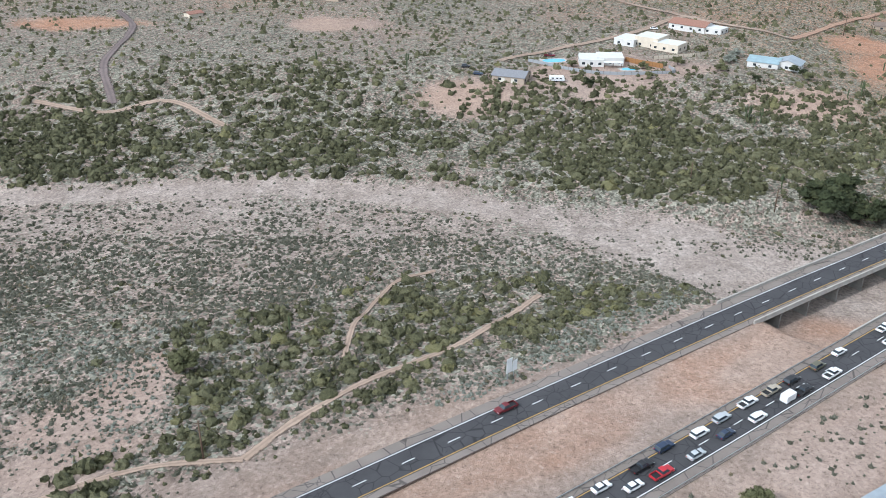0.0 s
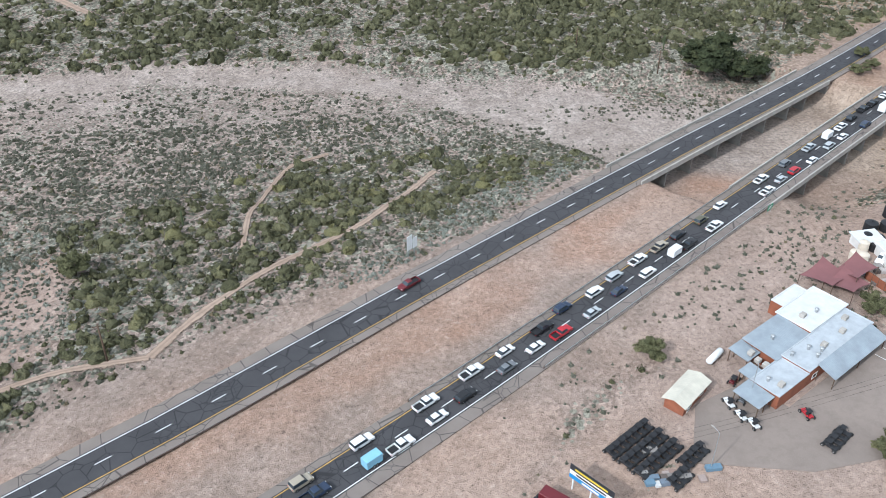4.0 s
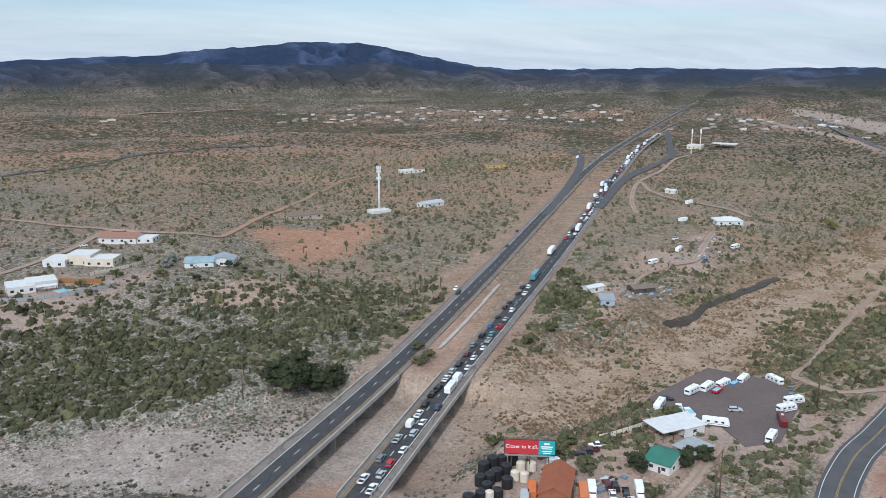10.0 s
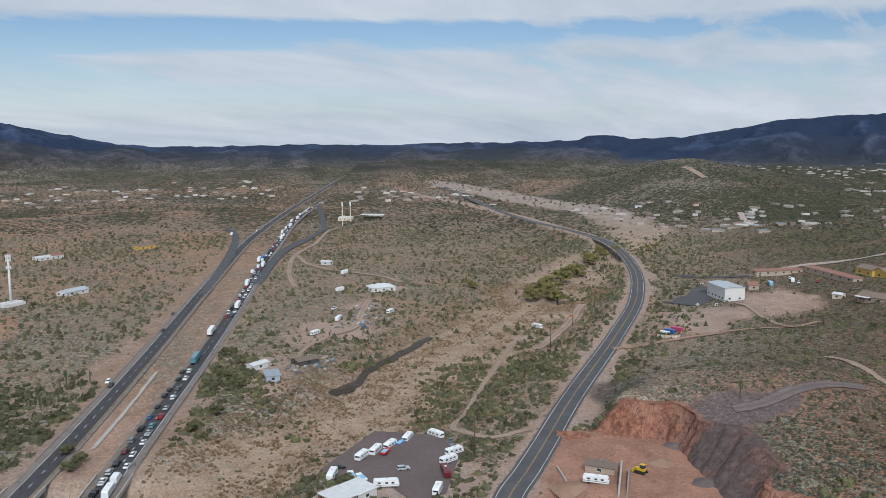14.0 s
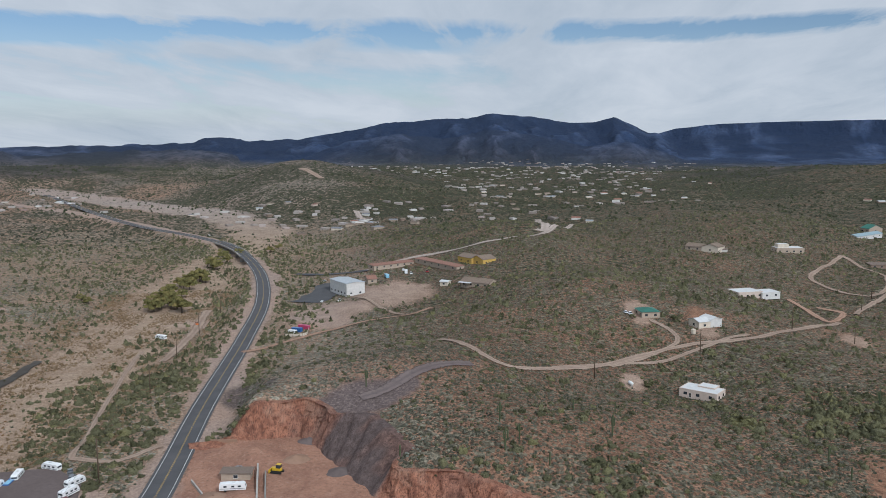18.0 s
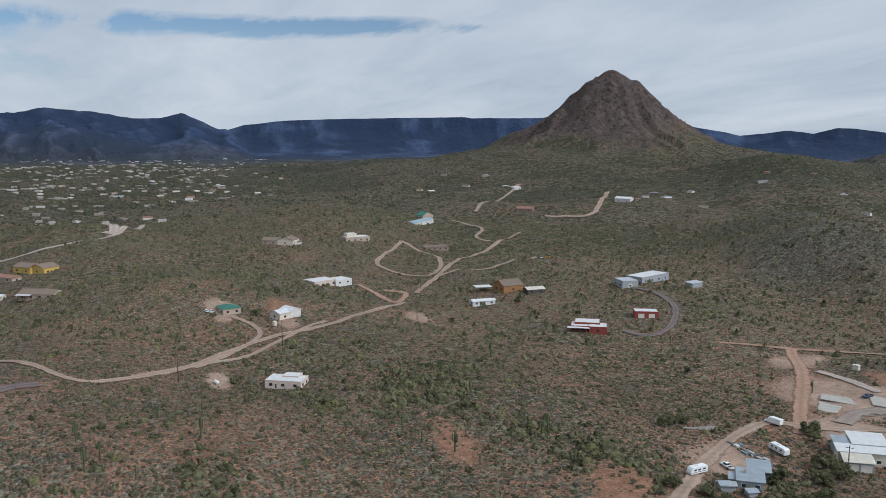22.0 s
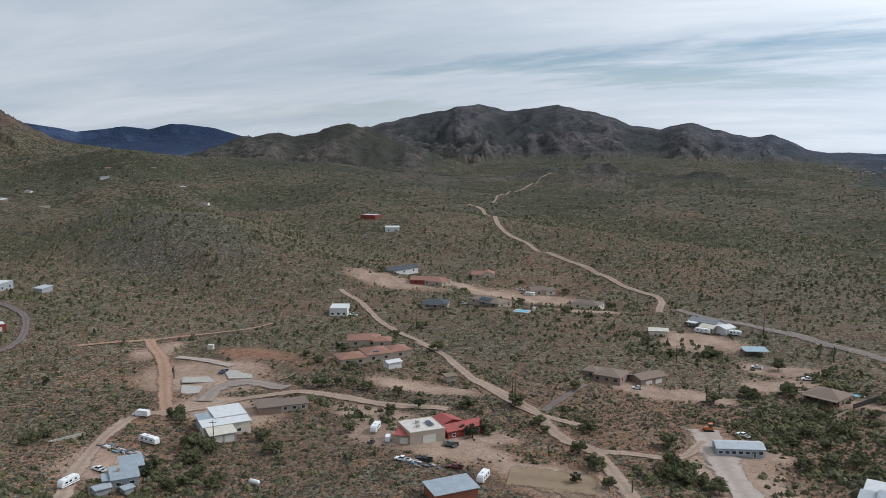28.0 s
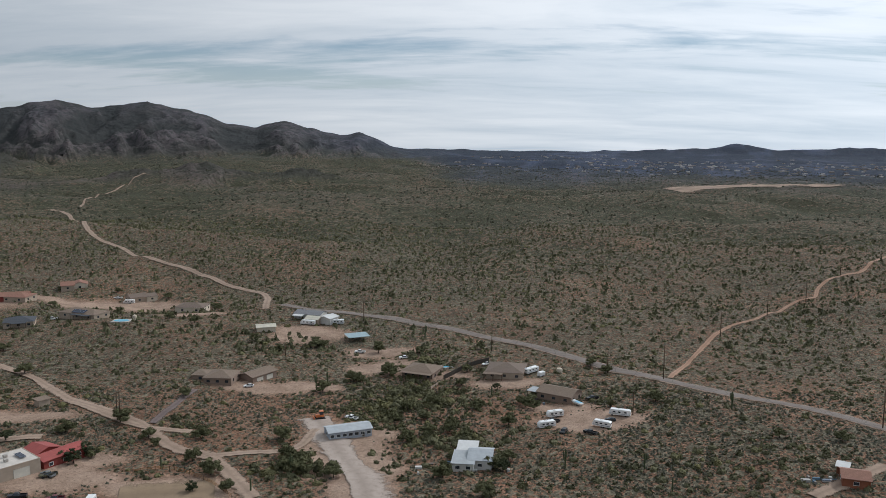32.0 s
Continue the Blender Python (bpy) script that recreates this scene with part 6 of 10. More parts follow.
    keep = (rng.rand(len(x)) < open_ * (0.6 + 0.4 * bumps(x, y, 140, 114))) & off_roads(x, y, 2.0) & (dm > 24)
    keep &= np.hypot(x - 1677, y + 1089) > 110
    x, y = x[keep], y[keep]
    scatter("desert_bushes", far, x, y, 1.3 + 1.7 * rng.rand(len(x)) ** 1.5, np.clip(0.30 + 0.2 * rng.randn(len(x)), 0, 1), M["far_leaf"], "far green dots of desert scrub", 0.8 + 0.5 * rng.rand(len(x)))

    # low grey tufts
    x, y = ring_points(155000, 92, 400)
    open_, dm, dw, along, k = ground_mood(x, y)
    flood = smooth(8, 26, dw) * smooth(110, 90, dw) * (x < 130) * (y < 262)
    p = np.maximum((0.46 + 0.22 * k["south"]) * open_ * (0.8 + 0.6 * bumps(x, y, 26, 115)), 0.60 * flood * (0.8 + 0.7 * bumps(x, y, 18, 116)))
    keep = (rng.rand(len(x)) < p * (1 - k["pit"])) & off_roads(x, y) & (dm > 27)
    x, y, south = x[keep], y[keep], k["south"][keep]
    scatter("dry_tufts", tufts, x, y, 0.40 + 0.6 * rng.rand(len(x)) ** 2, np.clip(0.48 - 0.22 * south + 0.25 * rng.randn(len(x)), 0, 1), M["tuft"], "low grey-green and straw-coloured tufts on desert soil")
    # the flood plain beside the highway is closely dotted
    x, y = rng.uniform(-190, 135, 52000), rng.uniform(105, 262, 52000)
    _, dm, dw, along, k = ground_mood(x, y)
    p = (0.36 + 0.3 * bumps(x, y, 22, 120) + 0.2 * bumps(x, y, 8, 121)) * (1 - 0.75 * zone(x, y, BARE)) * smooth(8, 30, off_line(x, y, CHANNEL)[0])
    keep = (rng.rand(len(x)) < p) & off_roads(x, y) & (dm > 22 + 3 * bumps(x, y, 9, 122)) & (y > x * 0.585 / 0.811 + 100)
    x, y = x[keep], y[keep]
    n = len(x)
    scatter("dry_tufts", tufts, x, y, 0.38 + 0.75 * rng.rand(n) ** 2.2, np.clip(0.42 + 0.28 * rng.randn(n), 0, 1), M["tuft"], "closely spaced grey-green tufts on the flood plain")
    # trees among the houses of the valley town
    x, y = ring_points(17000, 900, 2900, -58, -112)
    keep = (rng.rand(len(x)) < 0.30 + 0.4 * bumps(x, y, 90, 123)) & off_roads(x, y, 3.0)
    x, y = x[keep], y[keep]
    scatter("town_trees", far, x, y, 1.6 + 2.2 * rng.rand(len(x)) ** 2, np.clip(0.5 + 0.25 * rng.randn(len(x)), 0, 1), M["leaf_dark"], "dark-green trees among the far houses", 1.0 + 0.4 * rng.rand(len(x)))
    # dry brush in streaks along the braided bed
    x, y = ring_points(150000, 150, 700, -30, -80)
    _, dm, dw, along, k = ground_mood(x, y)
    flow = bumps(along * 2400, dw * 1.0, 9, 118) + 0.5 * bumps(along * 2400 / 4, dw, 4, 119)
    p = smooth(2, 8, dw) * smooth(62, 40, dw) * (x > 170) * np.clip(0.42 + 0.8 * flow, 0, 1)
    keep = (rng.rand(len(x)) < p) & off_roads(x, y) & (dm > 24)
    x, y = x[keep], y[keep]
    scatter("wash_brush", tufts, x, y, 0.45 + 0.7 * rng.rand(len(x)) ** 2, np.clip(0.5 + 0.25 * rng.randn(len(x)), 0, 1), M["straw"], "dry straw-brown brush streaking the riverbed")
    # rank brush along the channel edges
    x, y = rng.uniform(-260, 80, 26000), rng.uniform(160, 310, 26000)
    _, dm, dw, along, k = ground_mood(x, y)
    dc, _ = off_line(x, y, CHANNEL)
    flat = soft_polygon(x, y, FLATS, 4) * smooth(5, 14, dc)
    p = flat * np.clip(0.30 + 0.5 * smooth(18, 70, dc) + 0.55 * bumps(x, y, 13, 117) + 0.3 * bumps(x, y, 5, 128), 0.04, 1)
    keep = (rng.rand(len(x)) < p) & off_roads(x, y) & (dm > 24)
    x, y = x[keep], y[keep]
    scatter("wash_brush", near[:3], x, y, 0.35 + 0.85 * rng.rand(len(x)) ** 2.2, np.clip(0.36 + 0.25 * rng.randn(len(x)), 0, 1), M["tuft"], "small dry bushes in rows on the wash bed", 0.6 + 0.3 * rng.rand(len(x)))
    x, y = rng.uniform(-135, 78, 17000), rng.uniform(135, 225, 17000)
    band = np.maximum(soft_polygon(x, y, SILVER_BAND, 2), 0.55 * soft_polygon(x, y, GREY_PATCH, 5) * np.clip(0.6 + 0.7 * bumps(x, y, 9, 152), 0.1, 1))
    keep = (rng.rand(len(x)) < 0.75 * band) & off_roads(x, y)
    x, y = x[keep], y[keep]
    scatter("brittle_brush", near[:3], x, y, 0.32 + 0.45 * rng.rand(len(x)) ** 1.5, np.clip(0.45 + 0.28 * rng.randn(len(x)), 0, 1), M["grey_brush"], "rounded silver-grey brittlebush beside the highway", 0.8 + 0.2 * rng.rand(len(x)))
    for rows, mat, label, n, lo in ((SILVER, "grey_brush", "silver-grey brittlebush near the highway", 16000, 0.3), (RUST, "rust_brush", "rust-brown dry brush along the riverbed", 9000, 0.4)):
        x, y = ring_points(n * 2, 100, 460, 30, -85)
        keep = (rng.rand(len(x)) < 0.75 * zone(x, y, rows, 0.3)) & off_roads(x, y)
        x, y = x[keep], y[keep]
        scatter("brittle_brush", tufts, x, y, lo + 0.55 * rng.rand(len(x)), np.clip(0.5 + 0.25 * rng.randn(len(x)), 0, 1), M[mat], label)


plant_all()

# ---------- vehicles ----------
PAINT = {
    "white": (0.78, 0.78, 0.77), "silver": (0.42, 0.44, 0.45), "grey": (0.16, 0.17, 0.18), "black": (0.018, 0.018, 0.02), "dark_blue": (0.025, 0.04, 0.075),
    "red": (0.42, 0.02, 0.03), "maroon": (0.13, 0.015, 0.02), "tan": (0.36, 0.31, 0.24), "olive": (0.10, 0.095, 0.06), "teal": (0.10, 0.24, 0.28),
    "light_blue": (0.24, 0.48, 0.62), "blue": (0.03, 0.12, 0.32), "yellow": (0.62, 0.40, 0.03), "orange": (0.60, 0.17, 0.05), "pink": (0.45, 0.06, 0.14), "cream": (0.66, 0.62, 0.52),
    "green": (0.03, 0.16, 0.06),
}
_paints, _masters = {}, {}


def paint(c):
    if c not in _paints:
        _paints[c] = plain(f"{c}_paint", PAINT[c], 0.38, 0.15, wear=0.12, bump=0.0, spec=0.5)
    return _paints[c]


def profile(bm, pts, width, top_in=0.0, z0=0.0, z1=1.0, m=None):
    """A side outline of (x, z) points drawn out across y, drawn in towards the top."""
    rows = []
    for s in (-1, 1):
        rows.append([bm.verts.new((x, s * (width / 2 - top_in * min(1, max(0, (z - z0) / (z1 - z0)))), z)) for x, z in pts])
    n = len(pts)
    bm.faces.new(rows[0])
    bm.faces.new(rows[1][::-1])
    for k in range(n):
        bm.faces.new((rows[0][k], rows[1][k], rows[1][(k + 1) % n], rows[0][(k + 1) % n]))
    bmesh.ops.recalc_face_normals(bm, faces=bm.faces)
    return bm


def wheel_mesh(r, w):
    bm = bmesh.new()
    bmesh.ops.create_cone(bm, cap_ends=True, segments=12, radius1=r, radius2=r, depth=w, matrix=Matrix.Rotation(math.pi / 2, 4, "X"))
    return finish(bm, "tyre", M["rubber"], 0.03)


def rim_mesh(r, w):
    bm = bmesh.new()
    bmesh.ops.create_cone(bm, cap_ends=True, segments=8, radius1=r, radius2=r * 0.8, depth=w, matrix=Matrix.Rotation(math.pi / 2, 4, "X"))
    return finish(bm, "rim", M["chrome"])


TYRES = {}


LITE = [False]


def wheels(parent, xs, track, r=0.36, w=0.26):
    if r not in TYRES:
        TYRES[r] = (wheel_mesh(r, w), rim_mesh(r * 0.6, w + 0.03))
    for x in xs:
        for s in (-1, 1):
            t = part("wheel", TYRES[r][0], None, parent)
            t.matrix_basis = pose(x, s * track / 2, r)
            if not LITE[0]:
                part("rim", TYRES[r][1], None, t)


def lamps(parent, front, back, y, z):
    if LITE[0]:
        return
    for name, x, m in (("headlight", front, "lamp_clear"), ("tail_light", back, "lamp_red")):
        for s in (-1, 1):
            bm = bmesh.new()
            box(bm, x, s * y, z, 0.1, 0.32, 0.16)
            part(name, bm, M[m], parent)


def car_master(kind, color):
    t = new(kind)
    P = paint(color)
    bm = bmesh.new()
    if kind == "sedan":
        profile(bm, [(-2.3, 0.35), (-2.32, 0.8), (-2.2, 0.98), (-1.55, 1.0), (0.95, 0.98), (2.0, 0.82), (2.3, 0.65), (2.3, 0.32)], 1.82, 0.1, 0.3, 1.0)
        part("body", bm, P, t, bevel=0.05)
        bm = profile(bmesh.new(), [(-1.95, 0.97), (-1.25, 1.36), (0.1, 1.38), (1.0, 0.96)], 1.62, 0.2, 0.97, 1.38)
        part("cabin_glass", bm, M["glass"], t)
        bm = profile(bmesh.new(), [(-1.3, 1.36), (-1.15, 1.44), (0.0, 1.45), (0.22, 1.37)], 1.3, 0.06, 1.3, 1.45)
        part("roof", bm, P, t, bevel=0.03)
        wheels(t, (-1.4, 1.42), 1.6, 0.33)
        lamps(t, 2.27, -2.29, 0.66, 0.7)
    elif kind in ("suv", "jeep", "van"):
        h, L = {"suv": (1.72, 2.4), "jeep": (1.85, 2.2), "van": (2.15, 2.7)}[kind]
        hood = 1.12 if kind != "van" else 1.2
        profile(bm, [(-L, 0.42), (-L, 1.0), (-L + 0.1, 1.12), (0.95, 1.12), (L - 0.35, hood - 0.06), (L, 0.85), (L, 0.4)], 1.92, 0.06, 0.4, 1.1)
        part("body", bm, P, t, bevel=0.05)
        f = 1.0 if kind != "van" else 1.75
        bm = profile(bmesh.new(), [(-L + 0.06, 1.1), (-L + 0.28, h - 0.1), (f - 0.65, h - 0.08), (f, 1.1)], 1.8, 0.16, 1.1, h)
        part("cabin_glass", bm, M["glass"], t)
        bm = profile(bmesh.new(), [(-L + 0.22, h - 0.1), (-L + 0.3, h), (f - 0.75, h + 0.01), (f - 0.55, h - 0.1)], 1.56, 0.05, h - 0.1, h)
        part("roof", bm, P, t, bevel=0.03)
        wheels(t, (-1.45, 1.45), 1.66, 0.38)
        lamps(t, L - 0.03, -L + 0.01, 0.72, 0.85)
    elif kind == "pickup":
        profile(bm, [(-2.9, 0.5), (-2.9, 0.72), (-0.75, 0.72), (-0.75, 1.16), (1.25, 1.18), (2.7, 1.08), (2.9, 0.9), (2.9, 0.45)], 1.98, 0.06, 0.4, 1.2)
        part("body", bm, P, t, bevel=0.05)
        for s in (-1, 1):
            bm = bmesh.new()
            box(bm, -1.82, s * 0.93, 0.93, 2.16, 0.1, 0.46)
            part("bed_side", bm, P, t, bevel=0.03)
        bm = bmesh.new()
        box(bm, -2.86, 0, 0.93, 0.09, 1.76, 0.46)
        part("tailgate", bm, P, t, bevel=0.03)
        bm = bmesh.new()
        box(bm, -1.8, 0, 0.735, 2.1, 1.72, 0.03)
        part("bed_liner", bm, M["black"], t)
        bm = profile(bmesh.new(), [(-0.72, 1.15), (-0.55, 1.72), (0.75, 1.74), (1.4, 1.16)], 1.84, 0.2, 1.15, 1.74)
        part("cabin_glass", bm, M["glass"], t)
        bm = profile(bmesh.new(), [(-0.6, 1.72), (-0.5, 1.82), (0.6, 1.83), (0.82, 1.73)], 1.5, 0.05, 1.7, 1.83)
        part("roof", bm, P, t, bevel=0.03)
        wheels(t, (-1.75, 1.85), 1.72, 0.4)
        lamps(t, 2.86, -2.88, 0.78, 0.88)
    elif kind == "semi_truck":
        profile(bm, [(4.6, 0.6), (4.6, 3.5), (6.2, 3.6), (6.7, 2.6), (7.1, 1.7), (8.6, 1.6), (8.7, 0.5)], 2.4, 0.1, 0.5, 3.6)
        part("cab", bm, P if color != "teal" else paint("blue"), t, bevel=0.06)
        bm = bmesh.new()
        box(bm, 6.62, 0, 2.25, 0.5, 2.1, 0.75)
        part("windscreen", bm, M["glass"], t)
        bm = bmesh.new()
        box(bm, -2.2, 0, 2.6, 13.2, 2.55, 2.85)
        part("trailer_box", bm, P, t, bevel=0.05)
        bm = bmesh.new()
        box(bm, 0.5, 0, 0.95, 14.5, 1.0, 0.3)
        part("chassis", bm, M["black"], t)
        wheels(t, (-7.6, -6.4, 3.2, 4.4, 7.9), 2.1, 0.5, 0.5)
    elif kind == "box_truck":
        profile(bm, [(1.5, 0.5), (1.5, 2.1), (2.3, 2.15), (2.8, 1.35), (3.6, 1.25), (3.7, 0.45)], 2.0, 0.1, 0.5, 2.1)
        part("cab", bm, P, t, bevel=0.05)
        bm = bmesh.new()
        box(bm, 2.5, 0, 1.7, 0.35, 1.8, 0.5)
        part("windscreen", bm, M["glass"], t)
        bm = bmesh.new()
        box(bm, -1.1, 0, 1.75, 5.0, 2.25, 2.2)
        part("cargo_box", bm, paint("white"), t, bevel=0.04)
        wheels(t, (-2.2, 2.6), 1.8, 0.42)
    elif kind == "tank_truck":
        profile(bm, [(2.0, 0.6), (2.0, 2.4), (3.0, 2.45), (3.5, 1.6), (4.6, 1.5), (4.7, 0.5)], 2.2, 0.1, 0.5, 2.4)
        part("cab", bm, paint("white"), t, bevel=0.05)
        bm = bmesh.new()
        rod(bm, (-3.6, 0, 1.75), (1.7, 0, 1.75), 1.05, seg=16)
        part("tank", bm, P, t, bevel=0.12, smooth_faces=True)
        bm = bmesh.new()
        box(bm, 0, 0, 0.75, 7.6, 1.0, 0.3)
        part("chassis", bm, M["black"], t)
        wheels(t, (-3.0, -1.9, 3.5), 2.0, 0.48, 0.45)
    elif kind == "cargo_trailer":
        box(bm, 0, 0, 1.3, 3.6, 1.95, 1.9)
        part("trailer_box", bm, P, t, bevel=0.06)
        bm = bmesh.new()
        box(bm, 2.2, 0, 0.5, 1.2, 0.12, 0.12)
        part("drawbar", bm, M["steel"], t)
        wheels(t, (-0.35, 0.35), 1.9, 0.33)
    elif kind in ("travel_trailer", "motorhome"):
        L = 3.7 if kind == "travel_trailer" else 4.4
        pts = [(-L, 0.55), (-L, 2.5), (-L + 0.35, 2.8), (L - 0.8, 2.85), (L - 0.25, 2.2), (L, 1.2), (L - 0.1, 0.55)]
        profile(bm, pts, 2.4, 0.06, 0.5, 2.8)
        part("body", bm, P, t, bevel=0.06)
        for s in (-1, 1):
            for x in (-L * 0.55, 0.1, L * 0.5):
                bm = bmesh.new()
                box(bm, x, s * 1.19, 1.85, 1.0, 0.06, 0.55)
                part("window", bm, M["glass"], t)
            bm = bmesh.new()
            box(bm, -0.1, s * 1.215, 1.12, 2 * L - 0.5, 0.03, 0.16)
            part("stripe", bm, paint("grey"), t)
        bm = bmesh.new()
        box(bm, L - 0.42 if kind == "motorhome" else -L + 0.02, 0, 1.9, 0.5 if kind == "motorhome" else 0.06, 1.9, 0.6)
        part("window", bm, M["glass"], t)
        bm = bmesh.new()
        box(bm, 0.4, 0, 2.95, 1.0, 0.8, 0.24)
        part("roof_vent", bm, M["line_white"], t, bevel=0.05)
        if kind == "travel_trailer":
            bm = bmesh.new()
            box(bm, L + 0.5, 0, 0.55, 1.3, 0.12, 0.12)
            part("drawbar", bm, M["steel"], t)
            wheels(t, (-0.9, -0.1), 2.1, 0.36)
        else:
            wheels(t, (-2.4, 3.0), 2.1, 0.42)
    elif kind == "off_road_buggy":
        profile(bm, [(-1.3, 0.45), (-1.35, 0.95), (-0.6, 0.85), (0.5, 0.75), (1.3, 0.85), (1.55, 0.6), (1.4, 0.4)], 1.15, 0.1, 0.4, 1.0)
        part("body", bm, P, t, bevel=0.06)
        bm = bmesh.new()
        for s in (-1, 1):
            rod(bm, (0.75, s * 0.55, 0.8), (0.15, s * 0.5, 1.65), 0.04, seg=5)
            rod(bm, (-1.0, s * 0.55, 0.9), (-0.75, s * 0.5, 1.65), 0.04, seg=5)
            rod(bm, (0.15, s * 0.5, 1.65), (-0.75, s * 0.5, 1.65), 0.04, seg=5)
        part("roll_cage", bm, M["black"], t)
        bm = bmesh.new()
        box(bm, -0.3, 0, 1.68, 1.1, 1.1, 0.05)
        part("roof", bm, M["black"], t, bevel=0.02)
        bm = bmesh.new()
        box(bm, -0.25, 0, 0.95, 0.6, 1.0, 0.5)
        part("seat", bm, M["black"], t, bevel=0.08)
        wheels(t, (-1.15, 1.2), 1.45, 0.4, 0.32)
    elif kind == "boat":
        profile(bm, [(-2.8, 0.7), (-2.8, 1.45), (2.2, 1.5), (3.2, 1.55), (2.2, 0.9), (1.2, 0.65)], 2.2, -0.0, 0, 1)
        part("hull", bm, P, t, bevel=0.1)
        bm = bmesh.new()
        box(bm, -0.6, 0, 1.5, 3.6, 1.8, 0.12)
        part("cover", bm, paint("light_blue"), t, bevel=0.05)
        bm = bmesh.new()
        box(bm, 0, 0, 0.5, 6.4, 0.15, 0.12)
        part("trailer_beam", bm, M["steel"], t)
        wheels(t, (-0.9,), 2.1, 0.34)
    elif kind == "bulldozer":
        box(bm, 0, 0, 1.5, 3.4, 1.4, 1.1)
        part("body", bm, P, t, bevel=0.1)
        bm = bmesh.new()
        box(bm, -0.7, 0, 2.6, 1.5, 1.5, 1.3)
        part("cab", bm, M["glass"], t, bevel=0.05)
        bm = bmesh.new()
        box(bm, -0.7, 0, 3.32, 1.7, 1.7, 0.14)
        part("cab_roof", bm, P, t, bevel=0.04)
        bm = bmesh.new()
        box(bm, 2.5, 0, 0.85, 0.25, 3.4, 1.3)
        part("blade", bm, P, t, bevel=0.05)
        for s in (-1, 1):
            bm = profile(bmesh.new(), [(-2.0, 0.15), (-2.2, 0.55), (-1.8, 1.0), (1.7, 1.0), (2.1, 0.55), (1.8, 0.1)], 0.55)
            o = part("track", bm, M["rubber"], t, bevel=0.05)
            o.matrix_basis = pose(0, s * 1.1, 0)
    t.matrix_basis = pose(0, 0, -400)
    return t


CARLABEL = {"sedan": "car", "suv": "car", "jeep": "car", "van": "van", "pickup": "pickup truck", "semi_truck": "truck", "box_truck": "truck", "tank_truck": "truck", "cargo_trailer": "trailer",
            "travel_trailer": "camper trailer", "motorhome": "motorhome", "off_road_buggy": "off-road buggy", "boat": "boat", "bulldozer": "bulldozer"}
KINDWORD = {"sedan": "sedan", "suv": "sport utility vehicle", "jeep": "boxy off-road car", "van": "delivery van", "pickup": "pickup truck", "semi_truck": "articulated truck and trailer", "box_truck": "box truck",
            "tank_truck": "tank truck", "cargo_trailer": "enclosed cargo trailer", "travel_trailer": "travel trailer with dark windows", "motorhome": "motorhome with dark windows",
            "off_road_buggy": "off-road buggy with roll cage", "boat": "motor boat on a trailer", "bulldozer": "tracked bulldozer with blade"}


def vehicle(kind, color, x, y, heading, where, group="", z=None):
    """heading: degrees from +x to which the front points. Far ones go without rims and lamps."""
    LITE[0] = math.hypot(x, y) > 235
    key = (kind, color, LITE[0])
    if key not in _masters:
        ob = _masters[key] = car_master(kind, color)
    else:
        ob = copy_thing(_masters[key], Matrix())
    ob.matrix_basis = pose(x, y, gz(x, y) + 0.02 if z is None else z, 0, 0, heading)
    return tagged(ob, f"{color.replace('_', ' ')} {KINDWORD[kind]} {where}", CARLABEL[kind], group)


def on_line(line, x, y):
    """Heading of the line near a point."""
    k = int(np.argmin(np.hypot(line[:, 0] - x, line[:, 1] - y)))
    k = min(max(k, 1), len(line) - 2)
    d = line[k + 1] - line[k - 1]
    return math.degrees(math.atan2(d[1], d[0]))


def jam(kind, color, x, y):
    vehicle(kind, color, x, y, on_line(LINE_R, x, y), "queueing in highway traffic", "cars in the traffic jam", 0.035)


jam("sedan", "white", 100.2, 183.8), jam("pickup", "white", 117.0, 195.4), jam("pickup", "white", 115.8, 189.0), jam("sedan", "silver", 122.6, 194.8)
jam("suv", "grey", 128.0, 203.3), jam("suv", "red", 128.6, 198.9), jam("pickup", "silver", 139.5, 211.5), jam("sedan", "white", 136.8, 204.2)
jam("cargo_trailer", "white", 148.6, 217.8), jam("pickup", "white", 156.0, 223.2), jam("suv", "silver", 146.2, 212.0), jam("sedan", "white", 153.4, 217.2)
jam("jeep", "black", 162.7, 228.8), jam("pickup", "black", 169.8, 234.5), jam("pickup", "black", 175.1, 238.0), jam("suv", "dark_blue", 164.6, 223.9)
jam("pickup", "white", 182.9, 243.6), jam("suv", "silver", 189.8, 248.7), jam("suv", "black", 196.5, 253.0), jam("sedan", "white", 196.9, 248.2)
jam("suv", "maroon", 206.1, 260.2), jam("sedan", "white", 205.6, 255.5), jam("suv", "grey", 215.3, 267.5), jam("sedan", "white", 216.1, 262.2)
jam("pickup", "black", 225.8, 274.9), jam("pickup", "silver", 223.8, 268.2), jam("suv", "teal", 230.7, 274.1), jam("sedan", "blue", 237.5, 283.3)
jam("pickup", "red", 240.0, 279.6), jam("sedan", "black", 249.0, 291.6), jam("sedan", "silver", 249.6, 286.9), jam("suv", "black", 261.4, 301.1)
jam("suv", "white", 261.2, 295.6), jam("sedan", "black", 268.8, 306.3), jam("sedan", "grey", 272.2, 304.4), jam("sedan", "black", 282.7, 315.8)
jam("pickup", "white", 285.2, 313.2), jam("suv", "black", 292.6, 323.6), jam("suv", "white", 295.6, 321.8), jam("semi_truck", "teal", 312.6, 334.8)
jam("jeep", "olive", 92.2, 177.2), jam("pickup", "white", 94.5, 174.0), jam("suv", "black", 83.7, 171.2), jam("pickup", "black", 84.8, 167.0)
